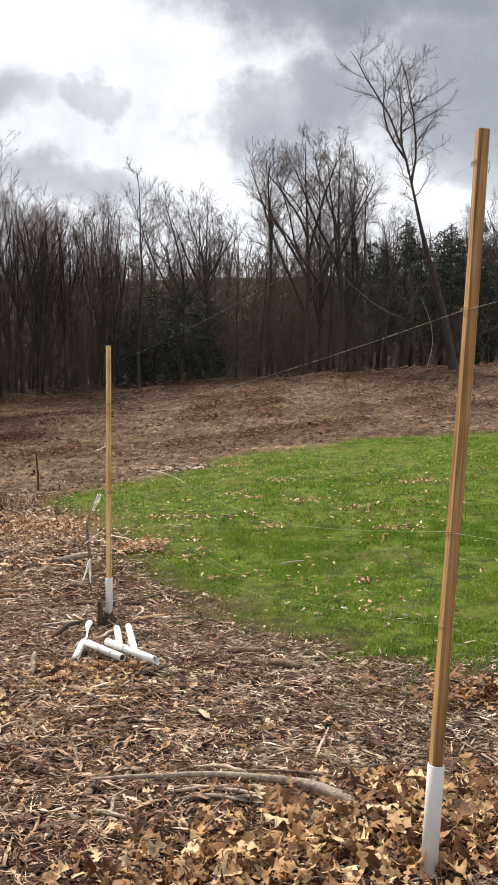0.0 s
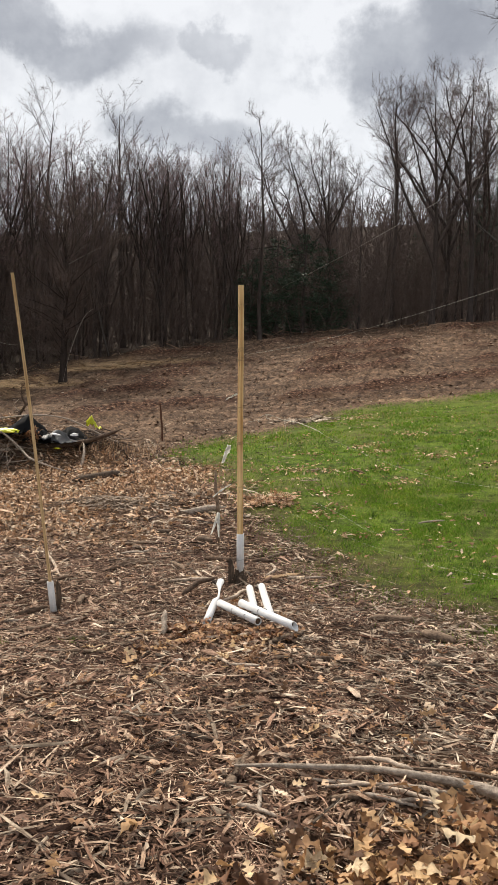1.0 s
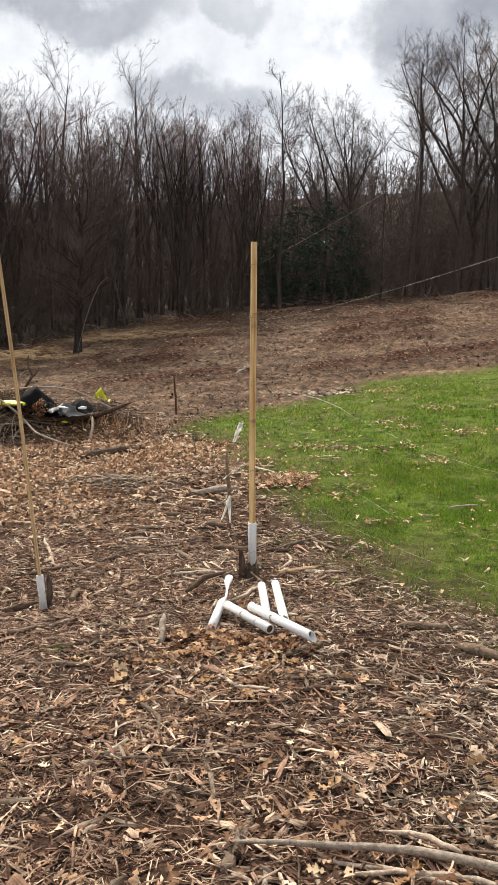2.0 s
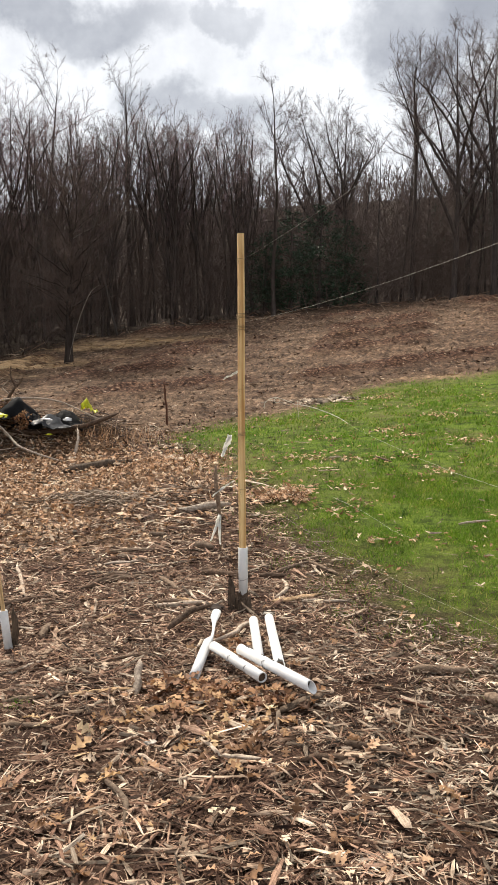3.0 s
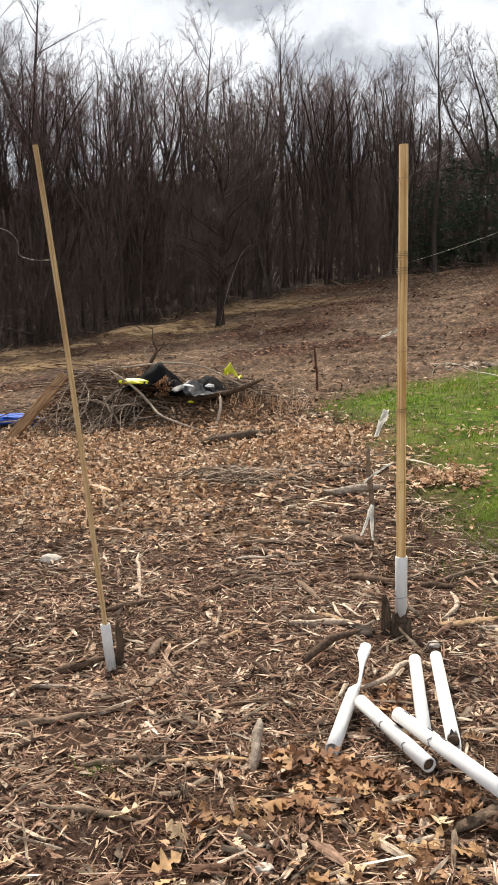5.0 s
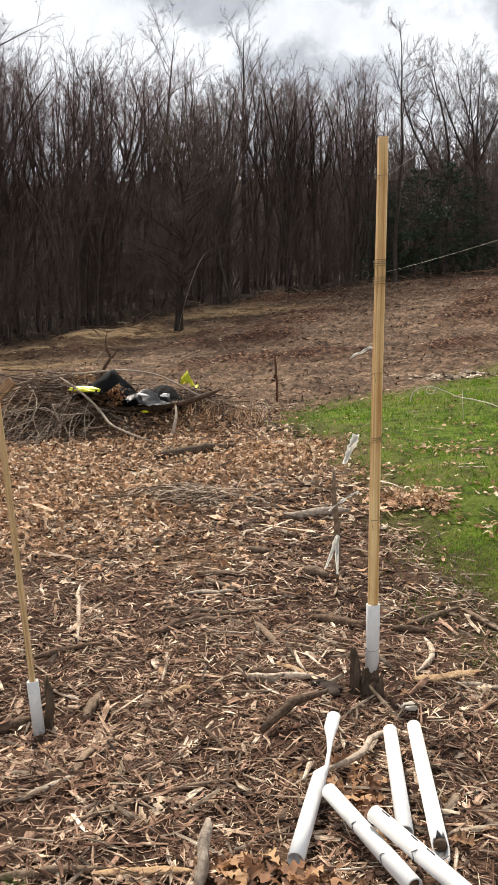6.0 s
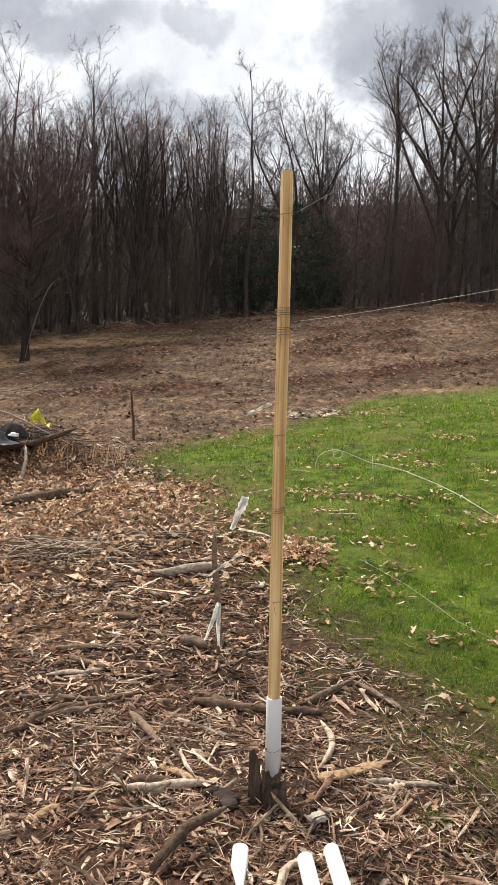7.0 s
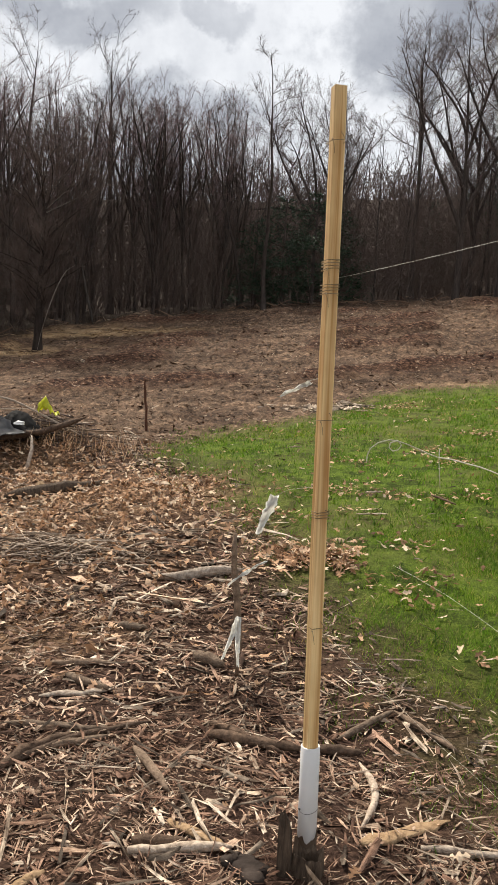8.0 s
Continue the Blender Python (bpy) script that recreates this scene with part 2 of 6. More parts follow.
REDTWIG = bark_material("budding_red_twigs", (0.12, 0.080, 0.082), (0.27, 0.195, 0.195), 3.0)
BRUSH = bark_material("underbrush_twigs", (0.054, 0.041, 0.036), (0.165, 0.128, 0.112), 2.0)
NEEDLES = island_material("pine_needles", [(0.0, (0.012, 0.026, 0.014)), (0.6, (0.026, 0.054, 0.028)), (1.0, (0.048, 0.085, 0.042))], 0.6, 8, 0.3)
REDLUMBER = wood_material("orange_brown_pine_lumber", (0.20, 0.095, 0.035), (0.46, 0.27, 0.11), (60, 60, 1.6))
LUMBER = wood_material("treated_pine_lumber", (0.50, 0.275, 0.095), (0.82, 0.61, 0.31), (46, 34, 0.8))
LATH = wood_material("thin_pine_lath", (0.40, 0.26, 0.12), (0.64, 0.46, 0.24), (90, 90, 2.5))
BOARD = wood_material("weathered_board", (0.16, 0.09, 0.045), (0.40, 0.25, 0.13), (3, 40, 40))
PVC = plain_material("white_pvc", (0.66, 0.66, 0.655), 0.42, 0, 0.5, 0.10, 9.0, 0.05)
DIRTYPVC = plain_material("dull_white_pvc", (0.66, 0.66, 0.65), 0.5, 0, 0.4, 0.22, 14.0, 0.1)
# mud on the sleeve; the same brown stands for shade inside the pipes
MUD_AND_SHADE = plain_material("dried_mud_and_pipe_shade", (0.10, 0.07, 0.05), 0.95, 0, 0.1, 0.4, 30.0, 0.8)
INK = plain_material("black_marker", (0.09, 0.088, 0.09), 0.6)
WIRE = plain_material("pale_nylon_line", (0.52, 0.50, 0.40), 0.45, 0, 0.4, 0.1, 20.0, 0.0)
TIE = plain_material("brown_twine_tie", (0.26, 0.19, 0.10), 0.8, 0.0, 0.4, 0.3, 60.0, 0.0)
CLOTH = plain_material("white_rag", (0.84, 0.83, 0.78), 0.9, 0, 0.1, 0.2, 25.0, 0.4)
RUST = plain_material("rusty_steel", (0.14, 0.065, 0.04), 0.85, 0.4, 0.3, 0.45, 40.0, 0.5)
BLACKPLASTIC = plain_material("black_plastic_sheet", (0.009, 0.009, 0.011), 0.75, 0, 0.2, 0.3, 5.0, 0.3)
GREYPLASTIC = plain_material("grey_plastic_bag", (0.085, 0.088, 0.098), 0.5, 0, 0.4, 0.6, 7.0, 0.3)
YELLOWPLASTIC = plain_material("yellow_plastic_bag", (0.72, 0.74, 0.03), 0.4, 0, 0.5, 0.25, 9.0, 0.3)
WHITEPLASTIC = plain_material("white_plastic_scrap", (0.75, 0.76, 0.77), 0.4, 0, 0.5, 0.15, 9.0, 0.3)
BLUETARP = plain_material("blue_tarp", (0.02, 0.10, 0.48), 0.7, 0, 0.2, 0.3, 9.0, 0.4)
OLDSTUMP = bark_material("rotten_stump_wood", (0.022, 0.016, 0.012), (0.17, 0.125, 0.09), 45.0, (1, 1, 0.15))
STONE = plain_material("pale_stone", (0.55, 0.49, 0.42), 0.9, 0, 0.2, 0.3, 20.0, 0.6)


def ground_material():
    m, nt, b = material("mulch_grass_and_field_soil", 0.95, 0, 0.1)

    def zone(name):
        n = nt.nodes.new("ShaderNodeAttribute")
        n.attribute_name = name
        return n.outputs["Fac"]

    fine = noisy(nt, 55.0, 8, 0.75, world_space=True)
    mid = noisy(nt, 5.0, 6, 0.7, world_space=True)
    broad = noisy(nt, 0.6, 5, 0.65, world_space=True)
    streak = noisy(nt, 1.0, 8, 0.75, (0.55, 3.2, 1.0), world_space=True)
    mulch = ramp(nt, fine, [(0.30, (0.015, 0.009, 0.006)), (0.50, (0.068, 0.039, 0.028)), (0.72, (0.20, 0.128, 0.092))])
    mulch = mixed(nt, 0.6, mulch, ramp(nt, mid, [(0.35, (0.6, 0.55, 0.52)), (0.65, (1.15, 1.15, 1.15))]), "MULTIPLY")
    turf = ramp(nt, fine, [(0.30, (0.022, 0.030, 0.007)), (0.50, (0.085, 0.135, 0.014)), (0.72, (0.19, 0.25, 0.035))])
    turf = mixed(nt, 0.9, turf, ramp(nt, noisy(nt, 4.5, 6, 0.7, world_space=True), [(0.40, (0.36, 0.36, 0.36)), (0.5, (0.95, 0.95, 0.95)), (0.60, (1.4, 1.3, 1.2))]), "MULTIPLY")
    turf = mixed(nt, ramp(nt, broad, [(0.45, (0, 0, 0)), (0.7, (0.55, 0.55, 0.55))]), turf, (0.15, 0.125, 0.050))
    field = ramp(nt, streak, [(0.30, (0.042, 0.025, 0.017)), (0.48, (0.116, 0.076, 0.051)), (0.66, (0.205, 0.142, 0.097)), (0.8, (0.38, 0.29, 0.205))])
    field = mixed(nt, 0.5, field, ramp(nt, noisy(nt, 0.35, 6, 0.7, (0.6, 1.8, 1.0), world_space=True), [(0.36, (0.55, 0.50, 0.47)), (0.5, (1.0, 1.0, 1.0)), (0.66, (1.35, 1.30, 1.2))]), "MULTIPLY")
    field = mixed(nt, 0.85, field, ramp(nt, noisy(nt, 3.0, 9, 0.85, (1.6, 0.8, 1.0), world_space=True), [(0.40, (0.22, 0.19, 0.17)), (0.5, (0.95, 0.95, 0.95)), (0.61, (1.8, 1.72, 1.65))]), "MULTIPLY")
    field = mixed(nt, 0.9, field, ramp(nt, noisy(nt, 11.0, 6, 0.8, (1.0, 0.7, 1.0), world_space=True), [(0.40, (0.42, 0.38, 0.36)), (0.5, (0.95, 0.95, 0.95)), (0.58, (1.25, 1.25, 1.25)), (0.66, (2.3, 2.25, 2.2))]), "MULTIPLY")
    straw = ramp(nt, noisy(nt, 1.0, 7, 0.75, (1.2, 6, 1), world_space=True), [(0.3, (0.29, 0.170, 0.085)), (0.5, (0.53, 0.355, 0.19)), (0.7, (0.72, 0.53, 0.32))])
    # forest floor, its near-black colour holding the shade under the trees
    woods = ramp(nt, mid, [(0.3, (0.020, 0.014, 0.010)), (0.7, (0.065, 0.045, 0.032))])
    leaf = ramp(nt, noisy(nt, 22.0, 6, 0.7, world_space=True), [(0.32, (0.040, 0.023, 0.015)), (0.5, (0.16, 0.095, 0.055)), (0.7, (0.38, 0.25, 0.15))])
    c = mixed(nt, zone("leafy"), mulch, leaf)
    c = mixed(nt, zone("field"), c, field)
    slash = ramp(nt, noisy(nt, 9.0, 6, 0.75, (1, 1.6, 1), world_space=True), [(0.40, (0.014, 0.006, 0.004)), (0.5, (0.050, 0.023, 0.014)), (0.60, (0.17, 0.09, 0.053)), (0.68, (0.45, 0.34, 0.24))])
    c = mixed(nt, zone("slash"), c, slash)
    lay = mixed(nt, 1.0, zone("straw"), ramp(nt, noisy(nt, 1.0, 7, 0.8, (0.7, 3.0, 1.0), world_space=True), [(0.42, (0.06, 0.06, 0.06)), (0.54, (1, 1, 1))]), "MULTIPLY")
    c = mixed(nt, lay, c, straw)
    c = mixed(nt, zone("grass"), c, turf)
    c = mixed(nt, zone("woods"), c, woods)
    nt.links.new(c, b.inputs["Base Color"])
    bumped(nt, b, fine, 0.9, 0.03)
    return m


GROUND = ground_material()

# ---- shapes ----


def mesh_of(name, verts, faces, mats, smooth=False):
    """A mesh from arrays of places and of faces with one corner count."""
    verts, faces = np.asarray(verts, dtype=np.float32), np.asarray(faces, dtype=np.int32)
    me = bpy.data.meshes.new(name)
    k = faces.shape[1]
    me.vertices.add(len(verts))
    me.vertices.foreach_set("co", verts.ravel())
    me.loops.add(faces.size)
    me.loops.foreach_set("vertex_index", faces.ravel())
    me.polygons.add(len(faces))
    me.polygons.foreach_set("loop_start", np.arange(0, faces.size, k, dtype=np.int32))
    me.polygons.foreach_set("loop_total", np.full(len(faces), k, dtype=np.int32))
    if smooth:
        me.polygons.foreach_set("use_smooth", np.ones(len(faces), dtype=bool))
    me.update(calc_edges=True)
    for mt in mats if isinstance(mats, (list, tuple)) else [mats]:
        me.materials.append(mt)
    return me


def thing(name, place, label, category, group="", kind="", turn=0.0):
    ob = new(name)
    ob.empty_display_size = 0.1
    ob.matrix_world = pose(*place, 0, 0, turn)
    return tagged(ob, label, category, group, kind)


def part(name, bm, mat, parent, label="", smooth=False):
    """Links a bmesh, or a mesh, as one part under a thing or a part; its places are those of the parent."""
    if isinstance(bm, bpy.types.Mesh):
        me = bm
    else:
        me = bpy.data.meshes.new(name)
        bm.to_mesh(me)
        bm.free()
        me.materials.append(mat)
        if smooth:
            for p in me.polygons:
                p.use_smooth = True
    ob = new(name, me)
    ob.parent = parent
    return tagged(ob, label) if label else ob


def single(name, bm, mat, place, label, category, group="", kind="", turn=0.0, smooth=False):
    me = bpy.data.meshes.new(name)
    bm.to_mesh(me)
    bm.free()
    me.materials.append(mat)
    if smooth:
        for p in me.polygons:
            p.use_smooth = True
    ob = new(name, me)
    ob.matrix_world = pose(*place, 0, 0, turn)
    return tagged(ob, label, category, group, kind)


def tube_arrays(points, radii, sides=6, caps=True, squash=1.0):
    """Rings along a line, as arrays of verts and triangles."""
    P, R = np.asarray(points, float), np.asarray(radii, float)
    n = len(P)
    T = np.gradient(P, axis=0)
    T /= np.linalg.norm(T, axis=1)[:, None] + 1e-9
    ref = np.array([0.0, 0.0, 1.0]) if abs(T[0][2]) < 0.8 else np.array([1.0, 0.0, 0.0])
    U = np.cross(T, ref)
    U /= np.linalg.norm(U, axis=1)[:, None] + 1e-9
    V = np.cross(U, T) * squash
    a = np.linspace(0, 2 * np.pi, sides, endpoint=False)
    ring = np.cos(a)[None, :, None] * U[:, None, :] + np.sin(a)[None, :, None] * V[:, None, :]
    verts = (P[:, None, :] + ring * R[:, None, None]).reshape(-1, 3)
    i, j = np.meshgrid(np.arange(n - 1), np.arange(sides), indexing="ij")
    a0, a1 = i * sides + j, i * sides + (j + 1) % sides
    b0, b1 = a0 + sides, a1 + sides
    faces = np.concatenate([np.stack([a0, a1, b1], -1).reshape(-1, 3), np.stack([a0, b1, b0], -1).reshape(-1, 3)])
    if caps:
        end = []
        for base in (0, (n - 1) * sides):
            for k in range(1, sides - 1):
                end.append([base, base + k, base + k + 1] if base else [base, base + k + 1, base + k])
        faces = np.concatenate([faces, np.array(end)])
    return verts, faces


class Pile:
    """Collects arrays of verts and triangles into one mesh."""

    def __init__(self):
        self.v, self.f, self.n = [], [], 0

    def put(self, v, f):
        self.v.append(v)
        self.f.append(f + self.n)
        self.n += len(v)

    def mesh(self, name, mat, smooth=False):
        return mesh_of(name, np.concatenate(self.v), np.concatenate(self.f), mat, smooth)


def box(bm, size, at=(0, 0, 0), bevel=0.0, turn=None):
    m = Matrix.Translation(at) @ (turn or Matrix()) @ Matrix.Diagonal((*size, 1))
    got = bmesh.ops.create_cube(bm, size=1.0, matrix=m)
    if bevel:
        edges = list({e for v in got["verts"] for e in v.link_edges})
        bmesh.ops.bevel(bm, geom=edges, offset=bevel, segments=2, affect="EDGES", profile=0.5)
    return got


# ---- the lie of the land ----
RISE_Y = [-80, 3.6, 5, 8, 9, 12, 15, 19, 25, 30, 36, 42, 48, 60, 80, 110, 170, 260, 600, 3000]
RISE_Z = [0, 0, -0.035, -0.025, 0.05, 0.34, 0.55, 0.85, 1.62, 2.5, 3.6, 4.6, 4.9, 5.6, 11.8, 20.0, 35.0, 52.0, 56.0, 36.0]
LEAN_Y = [-80, 6, 12, 25, 30, 36, 42, 150, 3000]
LEAN_K = [0.05, 0.05, 0.085, 0.085, 0.095, 0.087, 0.08, 0.05, 0.0]


def height(x, y):
    x, y = np.asarray(x, float), np.asarray(y, float)
    z = np.interp(y, RISE_Y, RISE_Z) + np.interp(y, LEAN_Y, LEAN_K) * np.clip(x, -40, 40)
    z = z + 0.30 * np.exp(-((x + 5.5) / 0.95) ** 2 - ((y - 14.0) / 0.55) ** 2)
    near = np.clip((60 - y) / 20, 0, 1)
    z = z - 0.165 * np.exp(-((x + 2.65) / 0.7) ** 2 - ((y - 6.3) / 0.9) ** 2)
    z = z + near * (0.018 * np.sin(1.7 * x + 0.4 * y) * np.sin(1.3 * y - 0.6 * x + 1.0) + 0.010 * np.sin(4.3 * x - 1.3 * y) * np.sin(3.9 * y + 1.1 * x))
    far = np.clip((y - 22) / 4, 0, 1) * np.clip((44 - y) / 4, 0, 1)
    for y0, slope, tall in ((24.6, 0.03, 0.06), (27.5, 0.06, 0.08), (31.0, 0.10, 0.12), (35.5, 0.05, 0.12), (38.5, 0.08, 0.16)):
        d = y - (y0 + slope * x + 0.9 * np.sin(0.33 * x + y0))
        z = z + far * tall * np.exp(-(d / 0.55) ** 2) * np.clip(0.5 + np.sin(0.9 * x + 2.1 * y0) + 0.5 * np.sin(2.3 * x), 0, 1.6)
    return z


def zat(x, y):
    return float(height(x, y))


LAWN = [(-3.75, 14.2), (-2.8, 12.75), (-2.1, 11.0), (-1.5, 9.0), (-0.86, 7.86), (-0.42, 6.97), (-0.08, 6.25), (0.35, 5.75), (0.8, 5.3), (1.15, 4.95), (1.7, 5.2), (3.2, 4.9), (9.0, 4.2), (30.0, 3.0), (30.0, 22.0), (14.0, 22.3), (6.8, 22.4), (3.0, 22.7), (0.6, 21.4), (-0.95, 20.7), (-1.8, 18.9), (-2.6, 17.6), (-3.6, 16.4), (-3.95, 15.2)]


def lawn_depth(x, y):
    """How far inside the lawn's edge a place lies; below nought outside."""
    x, y = np.asarray(x, float), np.asarray(y, float)
    best = np.full(x.shape, 1e9)
    inside = np.zeros(x.shape, bool)
    for (x0, y0), (x1, y1) in zip(LAWN, LAWN[1:] + LAWN[:1]):
        dx, dy = x1 - x0, y1 - y0
        k = np.clip(((x - x0) * dx + (y - y0) * dy) / (dx * dx + dy * dy), 0, 1)
        best = np.minimum(best, np.hypot(x - x0 - k * dx, y - y0 - k * dy))
        cross = (y0 > y) != (y1 > y)
        inside ^= cross & (x < dx * (y - y0) / (dy if dy else 1e-9) + x0)
    return np.where(inside, best, -best)


def wobble(x, y, s):
    return np.sin(s * x + 1.3 * np.sin(s * 0.7 * y)) * np.sin(s * 1.1 * y + 1.7 * np.sin(s * 0.6 * x + 1.0)) * 0.6 + 0.4 * np.sin(s * 2.7 * x + 2) * np.sin(s * 2.9 * y + 1)


def drift(x, y, size, seed):
    """Smooth random patches of a given size in metres, 0 to 1, over two octaves."""
    total = np.zeros(np.shape(x))
    for k, (s, w) in enumerate(((size, 0.65), (size * 0.42, 0.35))):
        table = np.random.default_rng(seed + k).uniform(0, 1, (64, 64))
        u, v = np.asarray(x) / s + 31.7, np.asarray(y) / s + 17.3
        i, j = np.floor(u).astype(int), np.floor(v).astype(int)
        fu, fv = u - i, v - j
        fu, fv = fu * fu * (3 - 2 * fu), fv * fv * (3 - 2 * fv)
        a, b = table[i % 64, j % 64], table[(i + 1) % 64, j % 64]
        c, d = table[i % 64, (j + 1) % 64], table[(i + 1) % 64, (j + 1) % 64]
        total = total + w * ((a * (1 - fu) + b * fu) * (1 - fv) + (c * (1 - fu) + d * fu) * fv)
    return total


def soft(v, lo, hi):
    t = np.clip((v - lo) / (hi - lo), 0, 1)
    return t * t * (3 - 2 * t)


def spots(x, y, places):
    """1 in the middle of round patches (x, y, radius across, radius along), 0 outside them."""
    best = np.zeros(np.shape(x))
    for px, py, rx, ry in places:
        best = np.maximum(best, np.exp(-(((x - px) / rx) ** 2 + ((y - py) / ry) ** 2)))
    return best


LEAFBEDS = [(-5.4, 13.5, 1.3, 0.55), (-6.2, 12.9, 2.4, 0.8), (-5.4, 10.6, 2.4, 1.6), (-3.2, 12.2, 1.5, 1.0), (-7.5, 11.5, 2.5, 2.0), (-3.3, 8.9, 0.9, 0.5), (0.55, 3.2, 0.75, 0.5), (-1.0, 5.35, 0.32, 0.25), (-4.2, 9.2, 1.2, 0.7)]


def treeline(x):
    return np.interp(x, [-60, -30, -22, -17, -13, -6, 0, 12, 40], [17, 23.5, 27, 30.2, 35, 40, 41, 42, 44])


def zones(x, y):
    d = lawn_depth(x, y)
    grass = soft(d + 0.25 * wobble(x, y, 2.2) + 0.12 * wobble(x, y, 7.0), -0.2, 1.15)
    edge = 15.3 + 0.25 * (x + 3.5) * (x < -3.5) + 0.5 * wobble(x, y, 0.9)
    field = soft(y, edge - 0.6, edge + 0.7)
    leafy = np.clip(spots(x, y, LEAFBEDS) * 1.5 + 0.25 * wobble(x, y, 3.0), 0, 1)
    straw = np.clip(spots(x, y, [(-16.5, 27.0, 3.2, 0.9), (-13.8, 29.6, 2.4, 0.8), (-17.5, 23.6, 4.5, 1.0), (-10.6, 33.6, 2.6, 0.8)]) * 1.7 + 0.5 * spots(x, y, [(1.2, 21.6, 1.2, 0.45)]) + 0.2 * wobble(x, y, 2.0) - 0.1, 0, 1)
    # mask for the floor coloured as shaded, from the treeline back
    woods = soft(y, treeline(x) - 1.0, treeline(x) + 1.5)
    return grass, field, leafy, straw, woods


def spread(parts):
    out = [np.linspace(a, b, n, endpoint=False) for a, b, n in parts]
    return np.concatenate(out + [[parts[-1][1]]])


def ridge(x, y):
    """Low rows of raked debris across the field."""
    best = np.zeros(np.shape(x))
    for y0, slope in ((24.3, 0.36), (28.2, 0.20), (31.0, 0.26), (33.9, 0.30), (37.6, 0.2)):
        d = y - (y0 + slope * x + 0.35 * np.sin(0.53 * x + y0))
        best = np.maximum(best, np.exp(-(d / 0.75) ** 2) * np.clip((1.1 if y0 < 25 else 0.6) + 0.7 * np.sin(0.9 * x + 2.1 * y0) + 0.5 * np.sin(2.3 * x), 0.1, 1))
    return best


def build_ground():
    xs = spread([(-1500, -200, 8), (-200, -60, 10), (-60, -30, 20), (-30, -9, 50), (-9, 4, 110), (4, 14, 40), (14, 40, 26), (40, 200, 10), (200, 1500, 8)])
    ys = spread([(-300, -20, 8), (-20, 1, 30), (1, 13, 110), (13, 24, 66), (24, 46, 90), (46, 70, 24), (70, 300, 24), (300, 2500, 10)])
    X, Y = np.meshgrid(xs, ys)
    Z = height(X, Y)
    g, f, l, s, w = zones(X, Y)
    rough = np.random.default_rng(3).normal(0, 1, X.shape) * np.where((Y < 46) & (np.abs(X) < 40), 1, 0)
    Z = Z + rough * (0.008 * (1 - g) + 0.018 * f * (1 - g))
    Z = Z + 0.34 * ridge(X, Y) * f * (1 - g) * (0.6 + 0.4 * wobble(X, Y, 3.1))
    nx, ny = len(xs), len(ys)
    i, j = np.meshgrid(np.arange(ny - 1), np.arange(nx - 1), indexing="ij")
    a = (i * nx + j).ravel()
    me = mesh_of("ground", np.stack([X, Y, Z], -1).reshape(-1, 3), np.stack([a, a + 1, a + nx + 1, a + nx], -1), GROUND, True)
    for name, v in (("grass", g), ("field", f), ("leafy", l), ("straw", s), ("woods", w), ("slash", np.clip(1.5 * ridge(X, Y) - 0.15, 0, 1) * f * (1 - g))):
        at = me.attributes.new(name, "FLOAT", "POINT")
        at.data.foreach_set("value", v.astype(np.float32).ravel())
    return tagged(new("ground", me), "brown wood-chip mulch, green lawn and cleared field soil", "ground", "", "structure")


build_ground()

# ---- posts and lines ----


def along(a, b):
    """The pose at a with its z axis towards b."""
    a, b = Vector(a), Vector(b)
    return Matrix.Translation(a) @ (b - a).to_track_quat("Z", "Y").to_matrix().to_4x4()


def hollow(bm, r, wall, z0, z1, sides=28, taper=0.0):
    rings = []
    for rr, z in ((r, z0), (r, z1 - 0.002), (r - 0.002, z1), (r - wall, z1), (r - wall, z0)):
        rings.append([bm.verts.new((rr * math.cos(2 * math.pi * k / sides), rr * math.sin(2 * math.pi * k / sides), z)) for k in range(sides)])
    rings.append(rings[0])
    for p, q in zip(rings, rings[1:]):
        for k in range(sides):
            bm.faces.new((p[k], p[(k + 1) % sides], q[(k + 1) % sides], q[k]))


def coil(half, z, turns, r, tail, rng):
    """A tie wound round a square post, with a loose end."""
    pts = []
    corners = [(1, 1), (-1, 1), (-1, -1), (1, -1)]
    for k in range(turns * 4 + 1):
        cx, cy = corners[k % 4]
        pts.append((cx * half, cy * half, z + 0.004 * k * 0.5 + rng.uniform(-0.002, 0.002)))
    pts.append((half + tail, half * 0.3, z + 0.03))
    return tube_arrays(pts, [r] * len(pts), 5)


